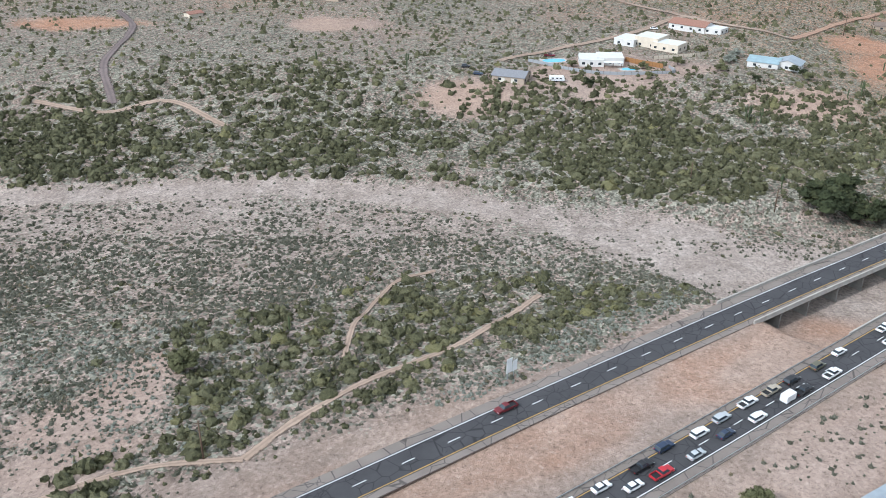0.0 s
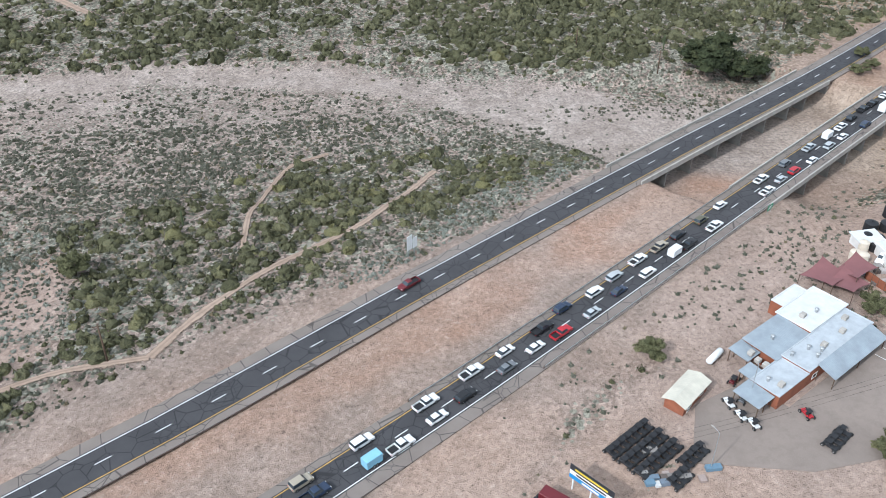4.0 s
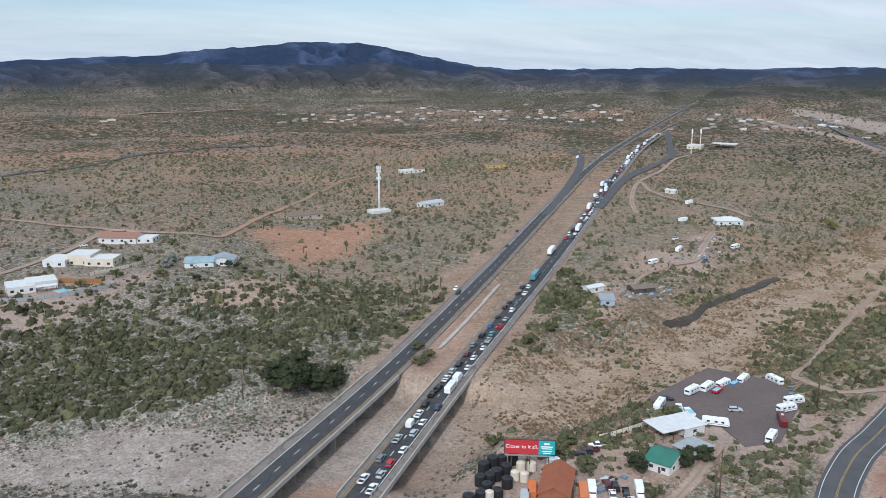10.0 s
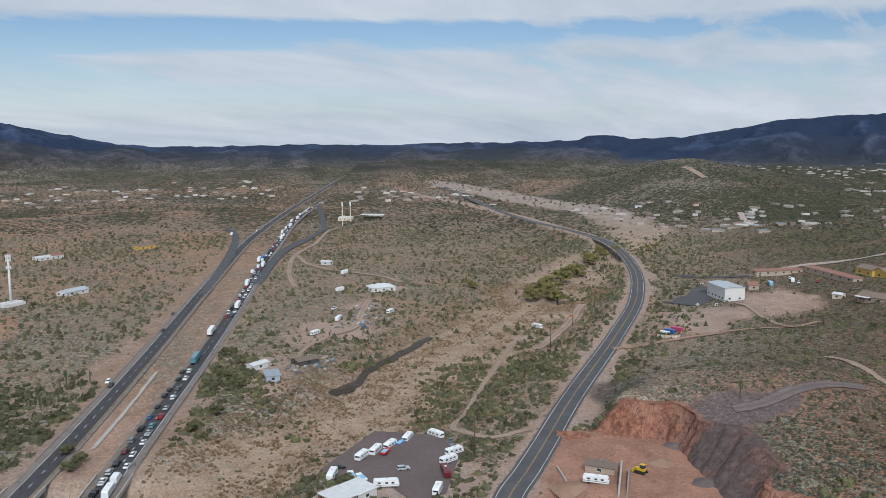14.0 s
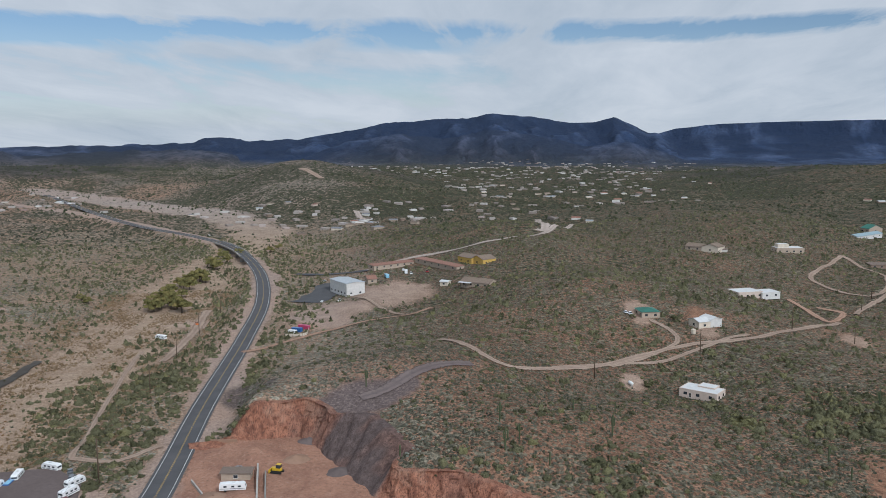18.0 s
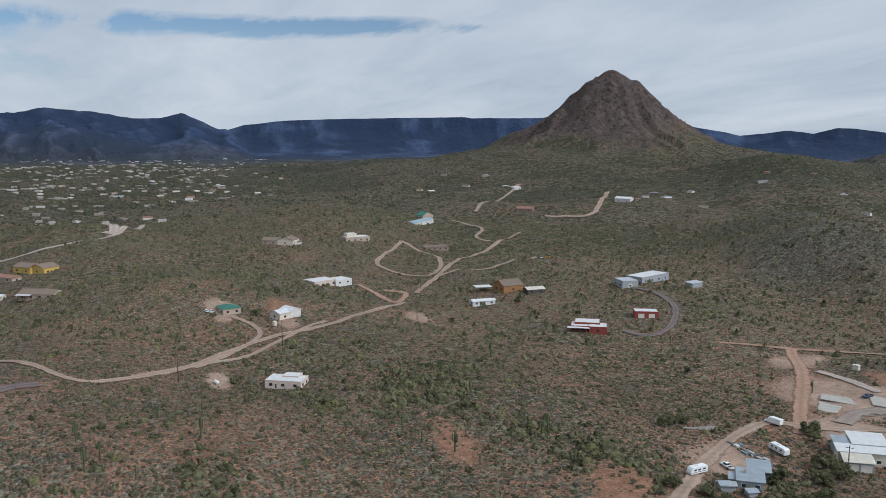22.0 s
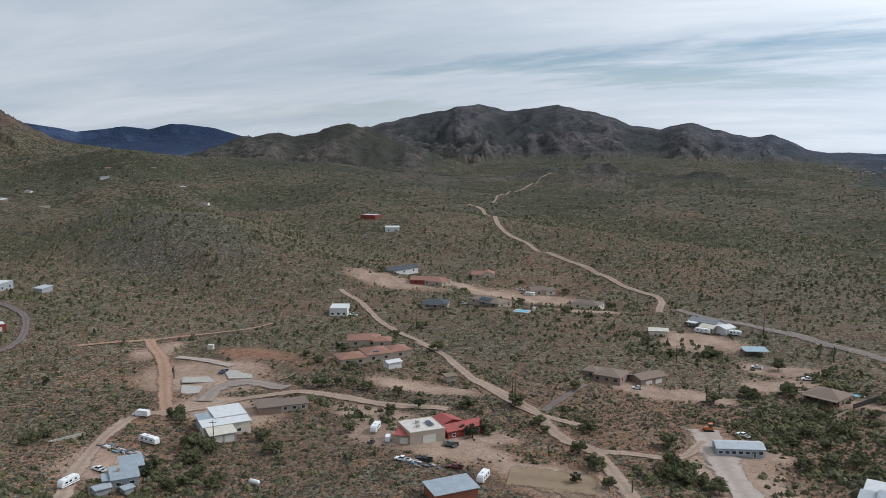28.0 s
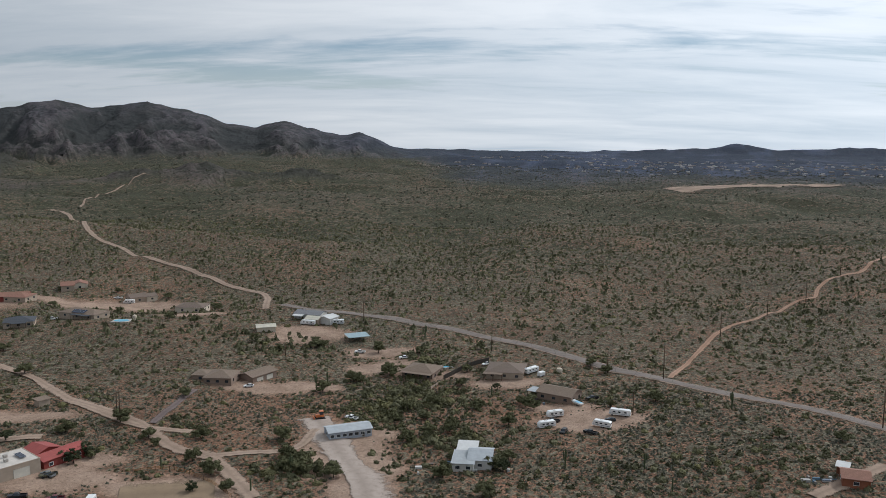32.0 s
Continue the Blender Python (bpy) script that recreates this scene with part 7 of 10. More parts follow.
jam("cargo_trailer", "white", 80.1, 163.8), jam("pickup", "tan", 77.2, 166.8), jam("pickup", "white", 70.2, 162.1), jam("suv", "white", 70.9, 156.8)
jam("suv", "silver", 62.6, 156.4), jam("sedan", "dark_blue", 62.0, 150.9), jam("suv", "white", 56.3, 151.1), jam("sedan", "silver", 53.7, 144.0)
jam("suv", "dark_blue", 47.5, 146.3), jam("pickup", "black", 41.3, 139.9), jam("pickup", "red", 45.1, 138.0), jam("sedan", "white", 32.0, 133.8)
jam("sedan", "white", 38.6, 134.2), jam("sedan", "grey", 31.4, 128.8), jam("pickup", "white", 23.9, 128.3), jam("suv", "black", 21.7, 121.8)
jam("pickup", "white", 13.7, 120.8), jam("sedan", "white", 15.4, 116.8)
jam("suv", "white", 0.8, 112.4), jam("pickup", "white", 7.8, 110.5), jam("cargo_trailer", "light_blue", 2.3, 107.4), jam("jeep", "tan", -10.4, 104.3)
jam("pickup", "dark_blue", -8.0, 101.4), jam("pickup", "black", -19.2, 98.3), jam("suv", "black", -16.2, 95.4), jam("pickup", "black", -25.6, 93.9), jam("sedan", "white", -21.6, 92.0)
jam("motorhome", "white", 178.1, 234.5), jam("box_truck", "white", 186.4, 240.9)
jam("semi_truck", "white", 361.2, 373.0), jam("box_truck", "white", 536.9, 503.9), jam("semi_truck", "white", 588.4, 543.3), jam("semi_truck", "blue", 599.4, 548.2)


def far_queue():
    r = random.Random(5)
    s = np.r_[0, np.cumsum(np.hypot(*np.diff(LINE_R[:, :2], axis=0).T))]
    nrm = sideways(LINE_R)
    base = s[int(np.argmin(np.hypot(LINE_R[:, 0] - 395, LINE_R[:, 1] - 393)))]
    for lane in (-1.75, 1.75):
        u = base + r.uniform(0, 10)
        while u < base + 800:
            x, y = np.interp(u, s, LINE_R[:, 0]), np.interp(u, s, LINE_R[:, 1])
            m = np.array([np.interp(u, s, nrm[:, 0]), np.interp(u, s, nrm[:, 1])])
            kind = r.choice(["sedan", "suv", "suv", "pickup", "pickup", "sedan", "van"] + (["semi_truck", "box_truck"] if r.random() < 0.5 else []))
            jam(kind, r.choice(["white", "white", "white", "silver", "grey", "black", "black", "red", "dark_blue"]) if kind not in ("semi_truck", "box_truck") else "white", x + m[0] * lane, y + m[1] * lane)
            u += {"semi_truck": 24, "box_truck": 14}.get(kind, 9) + r.uniform(1.5, 9.0)


far_queue()
for kind, color, x, y in (("pickup", "maroon", 14.5, 159.7), ("suv", "white", 262.9, 341.6), ("suv", "black", 259.3, 335.0), ("sedan", "black", 351.0, 403.1), ("sedan", "black", 386.5, 433.7),
                          ("sedan", "white", 767.7, 711.8), ("box_truck", "white", 722.8, 708.5)):
    vehicle(kind, color, x, y, on_line(LINE_L, x, y) + 180, "driving on the open carriageway", "", 0.035)

# ---------- buildings ----------
WALLS = {
    "white": plain("white_stucco", (0.60, 0.58, 0.55), 0.9), "cream": plain("cream_stucco", (0.60, 0.52, 0.42), 0.9), "tan": plain("tan_stucco", (0.40, 0.32, 0.25), 0.9),
    "pink": plain("pinkish_stucco", (0.58, 0.47, 0.40), 0.9), "red": plain("brick_red_stucco", (0.24, 0.05, 0.04), 0.9), "grey": plain("grey_siding", (0.30, 0.31, 0.32), 0.8),
    "brick": plain("red_block_wall", (0.27, 0.095, 0.052), 0.9, wear=0.4), "brown": plain("brown_stucco", (0.25, 0.18, 0.14), 0.9), "wood": plain("brown_timber", (0.30, 0.15, 0.06), 0.85),
    "yellow": plain("yellow_stucco", (0.55, 0.36, 0.10), 0.9), "blue_grey": plain("blue_grey_siding", (0.34, 0.38, 0.43), 0.8), "dark": plain("dark_timber", (0.08, 0.07, 0.06), 0.85),
}
ROOFS = {
    "white": plain("white_roof_coating", (0.56, 0.56, 0.55), 0.85, wear=0.2), "pale": plain("pale_grey_roof_coating", (0.41, 0.435, 0.455), 0.8, wear=0.3), "tin": sheet_metal("galvanised_roofing", (0.33, 0.37, 0.40)),
    "tin_old": sheet_metal("weathered_roofing", (0.38, 0.40, 0.41)), "rust": sheet_metal("rust_orange_roofing", (0.30, 0.092, 0.042), 1.6, 0.1, 0.6), "red_tin": sheet_metal("red_roofing", (0.33, 0.075, 0.065), 1.6, 0.1, 0.6),
    "cream_tin": sheet_metal("cream_roofing", (0.56, 0.52, 0.43), 1.8, 0.05, 0.6), "green": sheet_metal("green_roofing", (0.04, 0.16, 0.12), 1.6, 0.1, 0.6),
    "brown": tile_roof("brown_shingles", (0.17, 0.13, 0.105)), "tile": tile_roof("terracotta_tiles", (0.255, 0.135, 0.10)), "grey": tile_roof("grey_shingles", (0.20, 0.20, 0.21)), "tan": tile_roof("tan_shingles", (0.20, 0.150, 0.115)),
    "dark": tile_roof("dark_shingles", (0.07, 0.075, 0.085)), "gravel": plain("gravelled_roof", (0.55, 0.50, 0.45), 0.95, wear=0.3), "teal": sheet_metal("teal_roofing", (0.30, 0.40, 0.43)),
}
SOLAR = plain("solar_panel_face", (0.012, 0.02, 0.045), 0.25, wear=0.2, bump=0.0, spec=0.6)
DOORMAT = plain("garage_door_paint", (0.62, 0.58, 0.50), 0.8)


def wall_box(parent, x0, y0, w, d, h, mat, foot=-1.2):
    bm = bmesh.new()
    box(bm, x0 + w / 2, y0 + d / 2, (h + foot) / 2, w, d, h - foot)
    return part("wall", bm, mat, parent, bevel=0.04)


def roof_part(parent, x0, y0, w, d, h, kind, mat, rise=None, over=0.5):
    bm = bmesh.new()
    xa, xb, ya, yb = x0 - over, x0 + w + over, y0 - over, y0 + d + over
    th = 0.16
    if kind == "flat":
        xa, xb, ya, yb = x0 + 0.25, x0 + w - 0.25, y0 + 0.25, y0 + d - 0.25
        box(bm, (xa + xb) / 2, (ya + yb) / 2, h + 0.01, xb - xa, yb - ya, 0.12)
        ob = part("roof", bm, mat, parent)
        for cx, cy, sx, sy in ((x0 + w / 2, y0 + 0.12, w + 0.06, 0.3), (x0 + w / 2, y0 + d - 0.12, w + 0.06, 0.3), (x0 + 0.12, y0 + d / 2, 0.3, d - 0.42), (x0 + w - 0.12, y0 + d / 2, 0.3, d - 0.42)):
            b2 = bmesh.new()
            box(b2, cx, cy, h + 0.2, sx, sy, 0.5)
            part("parapet", b2, parent.get("wallmat_ob", None) or mat, parent, bevel=0.05)
        return ob
    if kind == "shed":
        rise = 0.08 * d if rise is None else rise
        pts = [(ya, h), (yb, h + rise)]
    elif kind == "gable":
        rise = 0.16 * d if rise is None else rise
        pts = [(ya, h - 0.05), ((ya + yb) / 2, h + rise), (yb, h - 0.05)]
    elif kind == "gable_x":
        rise = 0.18 * w if rise is None else rise
        pts = [(xa, h - 0.05), ((xa + xb) / 2, h + rise), (xb, h - 0.05)]
    if kind == "hip":
        rise = 0.16 * min(w, d) if rise is None else rise
        k = min(w, d) / 2 + over
        if w >= d:
            top = [((xa + k), (ya + yb) / 2), ((xb - k), (ya + yb) / 2)]
        else:
            top = [((xa + xb) / 2, ya + k), ((xa + xb) / 2, yb - k)]
        lo = [bm.verts.new((x, y, h)) for x, y in ((xa, ya), (xb, ya), (xb, yb), (xa, yb))]
        hi = [bm.verts.new((x, y, h + rise)) for x, y in top]
        if w >= d:
            fs = [(lo[0], lo[1], hi[1], hi[0]), (lo[1], lo[2], hi[1]), (lo[2], lo[3], hi[0], hi[1]), (lo[3], lo[0], hi[0])]
        else:
            fs = [(lo[0], lo[1], hi[0]), (lo[1], lo[2], hi[1], hi[0]), (lo[2], lo[3], hi[1]), (lo[3], lo[0], hi[0], hi[1])]
        for f in fs:
            bm.faces.new(f)
        bm.faces.new(lo[::-1])
        ob = part("roof", bm, mat, parent)
    elif kind in ("gable_x",):
        for s, (a, b) in ((0, (pts[0], pts[1])), (1, (pts[1], pts[2]))):
            v = [bm.verts.new((p[0], y, p[1] + o)) for o in (0, th) for p, y in ((a, ya), (b, ya), (b, yb), (a, yb))]
            for f in ((3, 2, 1, 0), (4, 5, 6, 7), (0, 1, 5, 4), (1, 2, 6, 5), (2, 3, 7, 6), (3, 0, 4, 7)):
                bm.faces.new([v[i] for i in f])
        ob = part("roof", bm, mat, parent)
    else:
        for a, b in zip(pts, pts[1:]):
            v = [bm.verts.new((x, p[0], p[1] + o)) for o in (0, th) for x, p in ((xa, a), (xb, a), (xb, b), (xa, b))]
            for f in ((3, 2, 1, 0), (4, 5, 6, 7), (0, 1, 5, 4), (1, 2, 6, 5), (2, 3, 7, 6), (3, 0, 4, 7)):
                bm.faces.new([v[i] for i in f])
        ob = part("roof", bm, mat, parent)
    return ob


def gable_wall(parent, x0, y0, w, d, h, kind, mat, rise):
    """The triangles of wall below a pitched roof."""
    if kind == "gable":
        rise = 0.16 * d if rise is None else rise
        for x in (x0, x0 + w - 0.15):
            bm = bmesh.new()
            a = [bm.verts.new((x + o, yy, zz)) for o in (0, 0.15) for yy, zz in ((y0, h), (y0 + d, h), (y0 + d / 2, h + rise * 0.93))]
            for f in ((0, 2, 1), (3, 4, 5), (0, 1, 4, 3), (1, 2, 5, 4), (2, 0, 3, 5)):
                bm.faces.new([a[i] for i in f])
            bmesh.ops.recalc_face_normals(bm, faces=bm.faces)
            part("gable", bm, mat, parent)
    else:
        rise = 0.18 * w if rise is None else rise
        for y in (y0, y0 + d - 0.15):
            bm = bmesh.new()
            a = [bm.verts.new((xx, y + o, zz)) for o in (0, 0.15) for xx, zz in ((x0, h), (x0 + w, h), (x0 + w / 2, h + rise * 0.93))]
            for f in ((0, 1, 2), (3, 5, 4), (0, 3, 4, 1), (1, 4, 5, 2), (2, 5, 3, 0)):
                bm.faces.new([a[i] for i in f])
            bmesh.ops.recalc_face_normals(bm, faces=bm.faces)
            part("gable", bm, mat, parent)


FARWIN = [False]


def opening(parent, name, x, y, z, w, h, side, mat, frame="line_white"):
    """A framed pane or door set on a wall: side 0 front (-y), 1 right (+x), 2 left (-x), 3 back (+y)."""
    m = {0: pose(x, y, z), 1: pose(x, y, z, 0, 0, 90), 2: pose(x, y, z, 0, 0, -90), 3: pose(x, y, z, 0, 0, 180)}[side]
    bm = bmesh.new()
    if FARWIN[0] and name == "window":
        box(bm, 0, -0.01, 0, w, 0.08, h)
        part(name, bm, mat, parent).matrix_basis = m
        return
    t = 0.09
    for cx, cz, sx, sz in ((0, h / 2, w + 2 * t, t), (0, -h / 2, w + 2 * t, t), (-w / 2 - t / 2, 0, t, h), (w / 2 + t / 2, 0, t, h)):
        box(bm, cx, -0.03, cz, sx, 0.12, sz)
    o = part(name, bm, M[frame], parent)
    o.matrix_basis = m
    b2 = bmesh.new()
    box(b2, 0, -0.005, 0, w, 0.05, h)
    part("pane" if name == "window" else "leaf", b2, mat, o)


def fronts(parent, x0, y0, w, h, n, side=0, depth=0.0, size=(1.5, 1.2)):
    for k in range(n):
        u = (k + 0.5) / n
        x, y = (x0 + w * u, y0) if side == 0 else ((x0 + w, y0 + depth * u) if side == 1 else (x0, y0 + depth * u))
        opening(parent, "window", x, y, min(1.6, h * 0.55), size[0], size[1], side, M["glass"])


def building(label, ax, ay, bx, by, blocks, wall="white", category="house", name="house", extras=(), flip=1, group=""):
    """A building whose camera-side wall foot runs from a to b. Each block: x0, y0, w, d, h, roof kind, roof, windows, and after these wall and rise."""
    L = math.hypot(bx - ax, by - ay)
    FARWIN[0] = math.hypot(ax, ay) > 360
    ang = math.atan2(by - ay, bx - ax)
    nx, ny = -math.sin(ang), math.cos(ang)
    if nx * (ax + bx) + ny * (ay + by) < 0:      # a and b swapped: keep the depth on the far side
        ax, ay, bx, by = bx, by, ax, ay
        ang += math.pi
    z = min(gz(ax, ay), gz(bx, by)) * 0.5 + max(gz(ax, ay), gz(bx, by)) * 0.5
    t = thing(name, label, category, pose(ax, ay, z, 0, 0, math.degrees(ang)), group)
    for blk in blocks:
        x0, y0, w, d, h, kind, roof, win = blk[:8]
        wm = WALLS[blk[8]] if len(blk) > 8 and blk[8] else WALLS[wall]
        rise = blk[9] if len(blk) > 9 else None
        x0, w = x0 * L, w * L
        if kind == "open":           # a roof on posts
            for px in (x0 + 0.15, x0 + w / 2, x0 + w - 0.15):
                for py in (y0 + 0.15, y0 + d - 0.15):
                    b2 = bmesh.new()
                    box(b2, px, py, h / 2 - 0.4, 0.16, 0.16, h + 0.8)
                    part("post", b2, M["wood"], t)
            roof_part(t, x0, y0, w, d, h, "shed", ROOFS[roof], rise, 0.2)
            continue
        wall_box(t, x0, y0, w, d, h, wm)
        if kind in ("gable", "gable_x") and not group:
            gable_wall(t, x0, y0, w, d, h, kind, wm, rise)
        if kind == "flat":
            roof_flat(t, x0, y0, w, d, h, ROOFS[roof], wm)
        else:
            roof_part(t, x0, y0, w, d, h, kind, ROOFS[roof], rise)
        if win:
            fronts(t, x0, y0, w, h, win)
            if d > 5:
                fronts(t, x0, y0, w, h, max(1, int(d / 5)), 1, d)
                fronts(t, x0, y0, w, h, max(1, int(d / 5)), 2, d)
    for kind, *a in extras:
        if kind == "garage":
            x, w, h = a
            opening(t, "garage_door", x * L, 0, h / 2, w, h, 0, DOORMAT, "concrete")
        elif kind == "door":
            opening(t, "door", a[0] * L, 0, 1.0, 0.95, 2.0, 0, WALLS["dark"])
        elif kind == "ac":
            x, y, zz = a
            b2 = bmesh.new()
            box(b2, x * L, y, zz + 0.45, 1.3, 1.1, 0.9)
            part("roof_unit", b2, M["concrete"], t, "pale rooftop cooling unit", bevel=0.06)
        elif kind == "vent":
            x, y, zz = a
            b2 = bmesh.new()
            rod(b2, (x * L, y, zz - 0.2), (x * L, y, zz + 0.9), 0.3, 0.3, 10)
            rod(b2, (x * L, y, zz + 0.9), (x * L, y, zz + 1.1), 0.48, 0.3, 10)
            part("roof_vent", b2, M["steel"], t)
        elif kind == "solar":
            x, y, zz, w, d, tilt = a
            b2 = bmesh.new()
            for i in range(max(1, int(w / 1.1))):
                for j in range(max(1, int(d / 1.8))):
                    box(b2, i * 1.1 - w / 2, j * 1.8 - d / 2, 0, 1.05, 1.72, 0.05)
            o = part("solar_panels", b2, SOLAR, t)
            o.matrix_basis = pose(x * L, y, zz, tilt, 0, 0)
        elif kind == "chimney":
            x, y, zz = a
            b2 = bmesh.new()
            box(b2, x * L, y, zz, 0.9, 0.9, 2.2)
            part("chimney", b2, WALLS["tan"], t, bevel=0.04)
    return t


def roof_flat(parent, x0, y0, w, d, h, mat, wallmat):
    bm = bmesh.new()
    box(bm, x0 + w / 2, y0 + d / 2, h + 0.01, w - 0.5, d - 0.5, 0.14)
    part("roof", bm, mat, parent)
    for cx, cy, sx, sy in ((x0 + w / 2, y0 + 0.12, w + 0.08, 0.32), (x0 + w / 2, y0 + d - 0.12, w + 0.08, 0.32), (x0 + 0.12, y0 + d / 2, 0.32, d - 0.42), (x0 + w - 0.12, y0 + d / 2, 0.32, d - 0.42)):
        b2 = bmesh.new()
        box(b2, cx, cy, h + 0.06, sx, sy, 0.3)
        part("parapet", b2, mat if wallmat is WALLS["brick"] else wallmat, parent, bevel=0.05)


F = "flat"
# the roadside restaurant with many roofs
building("long red-block roadside restaurant with pale coated roofs and awnings", 84.2, 109.8, 116.0, 129.1, [
    (-0.06, 2.4, 0.28, 6.6, 3.3, F, "pale", 0, "brick"), (0.22, 2.4, 0.66, 6.6, 3.8, F, "pale", 5, "brick"), (0.18, 9.05, 0.33, 7.4, 3.5, "shed", "tin", 0, "brick", 0.5),
    (0.515, 9.0, 0.40, 8.6, 4.1, F, "white", 0, "brick"), (0.62, 17.65, 0.25, 3.4, 3.5, F, "white", 0, "brick"), (0.30, -1.5, 0.54, 3.8, 2.9, "open", "tin", 0, None, 1.3),
    (-0.20, 3.4, 0.13, 5.6, 2.8, "open", "tin", 0, None, 0.4), (0.06, 12.6, 0.11, 4.4, 3.0, "open", "tin", 0, None, 0.4), (-0.05, 9.1, 0.1, 2.6, 3.0, "open", "tin", 0, None, 0.3)], "brick", "restaurant", "restaurant",
    [("ac", 0.02, 4, 3.4), ("ac", 0.47, 5, 3.9), ("ac", 0.66, 5, 3.9), ("ac", 0.6, 13, 4.2), ("vent", 0.7, 12, 4.2), ("ac", 0.78, 7, 3.9), ("vent", 0.26, 7.5, 3.9), ("vent", 0.3, 13, 3.9), ("vent", 0.36, 4, 3.9), ("vent", 0.42, 4.4, 3.9), ("vent", 0.38, 6.5, 3.9), ("vent", 0.0, 6.5, 3.4), ("ac", 0.11, 9.6, 2.6), ("ac", 0.11, 11.4, 2.6), ("ac", 0.11, 13.2, 3.4), ("door", 0.5)])
building("small red shed with a cream gabled metal roof", 62.4, 111.4, 69.7, 117.6, [(0, 0, 1, 4.2, 2.4, "gable", "cream_tin", 2, "brick", 0.8)], "brick", "shed", "shed", [("door", 0.2)])
building("barn-red workshop with rust-orange roof and two pale roll doors", 145.6, 153.0, 150.8, 146.8, [(0, 0, 1, 16, 5.2, "gable_x", "rust", 0, "brick", 2.6)], "brick", "workshop", "workshop",
    [("garage", 0.27, 4.0, 4.0), ("garage", 0.74, 4.0, 4.0)])
building("cluster of white flat-roofed sheds and cold-store boxes in the yard", 128.2, 144.5, 138.5, 145.2, [(0, 0, 0.45, 4.5, 2.6, F, "white", 1, "white"), (0.5, 1, 0.5, 5, 3.1, F, "white", 0, "white"), (0.1, 5, 0.5, 4.5, 2.9, F, "pale", 0, "white"),
    (0.62, 6.5, 0.5, 4, 2.4, F, "white", 0, "white"), (0.2, 10, 0.55, 5, 2.7, F, "white", 0, "white"), (0.8, 11, 0.35, 3.5, 2.2, F, "white", 0, "white"), (-0.1, 15.5, 0.6, 4, 2.4, "shed", "white", 0, "white", 0.3)], "white", "sheds", "storage_shed", [("ac", 0.3, 2, 2.7), ("vent", 0.7, 3, 3.2), ("ac", 0.3, 7, 3.0), ("vent", 0.5, 12, 2.8)])
building("low green-roofed white house below a power pole", 188.1, 152.5, 189.9, 144.9, [(0, 0, 1, 11, 3.0, "gable", "green", 2, "white", 2.0)], "white", "house", "house", [("door", 0.6)])
building("open white carport with flat white roof and shed wing", 205.6, 158.4, 219.2, 155.7, [(0, 2, 0.62, 10, 3.2, "open", "white", 0, None, 0.3), (0.62, 2, 0.6, 9, 3.0, "shed", "white", 1, "white")], "white", "carport", "carport")
building("grey-roofed open ramada beside the green house", 201.7, 145.2, 211.6, 145.5, [(0, 0, 1, 8, 3.0, "open", "tin_old", 0, None, 0.3)], "white", "ramada", "ramada")
building("pale tan garage with grey gable roof and open front", 23.1, 409.8, 38.2, 404.0, [(0, 0, 1, 12, 3.0, "gable", "grey", 2, "tan", 2.0)], "tan", "garage", "garage", [("garage", 0.3, 3.2, 2.4), ("garage", 0.7, 3.2, 2.4)])
building("white stucco desert house with rounded parapets and flat roofs", 68.3, 430.9, 90.4, 428.8, [(0, 0, 0.55, 14, 3.4, F, "white", 3, "white"), (0.4, 3, 0.6, 12, 3.9, F, "white", 3, "white"), (0.55, -3, 0.4, 3.2, 2.8, "open", "white", 0, None, 0.2)], "white")
building("two-level cream stucco house with flat white roofs", 94.0, 478.8, 121.2, 457.8, [(0, 0, 0.35, 14, 3.6, F, "white", 2, "white"), (0.3, 4, 0.4, 14, 5.4, F, "white", 2, "cream"), (0.62, 2, 0.45, 12, 4.0, F, "white", 3, "cream")], "cream")
building("long white house with a terracotta tile roof", 135.4, 526.0, 160.3, 504.6, [(0, 0, 0.7, 14, 3.2, "gable", "tile", 4, "white"), (0.66, 1, 0.34, 10, 3.2, F, "white", 2, "white")], "white")
building("low house with bluish metal roof among trees", 153.9, 434.4, 175.5, 421.6, [(0, 0, 0.6, 12, 3.0, "gable", "teal", 2, "white"), (0.5, 2, 0.5, 12, 3.0, "gable_x", "tin", 1, "white")], "white")
building("dark-roofed ranch house beside the red field", 282.2, 569.0, 309.0, 565.7, [(0, 0, 1, 12, 3.0, "hip", "brown", 4, "tan")], "tan")
building("pale blue-white shed house near the mast", 396.9, 557.0, 417.9, 559.2, [(0, 0, 1, 10, 3.0, "gable", "pale", 2, "white")], "white")
building("white house with small red roof in open desert", 486.8, 718.5, 510.3, 717.5, [(0, 0, 0.7, 12, 3.2, F, "white", 3, "white"), (0.6, 2, 0.5, 10, 3.4, "gable", "tile", 1, "white")], "white")
building("yellow stucco far house", 602.1, 721.3, 622.1, 718.8, [(0, 0, 1, 12, 3.4, "hip", "tan", 2, "yellow")], "yellow")
building("blue-roofed cabin in the junk yard", 303.8, 278.5, 308.8, 274.2, [(0, 0, 1, 9, 3.0, "shed", "tin", 1, "blue_grey")], "blue_grey", "cabin", "cabin")
building("white cabin at the junk yard", 314.4, 296.7, 325.0, 296.1, [(0, 0, 1, 5, 2.8, "gable", "white", 1, "white")], "white", "cabin", "cabin")
building("weathered brown shack with sagging roof", 332.9, 282.8, 344.7, 278.7, [(0, 0, 1, 8, 2.6, "gable", "brown", 1, "dark")], "dark", "shack", "shack")
building("white metal house with blue tarpaulin edge", 521.3, 369.9, 536.5, 358.5, [(0, 0, 1, 14, 3.2, "hip", "white", 3, "white")], "white")
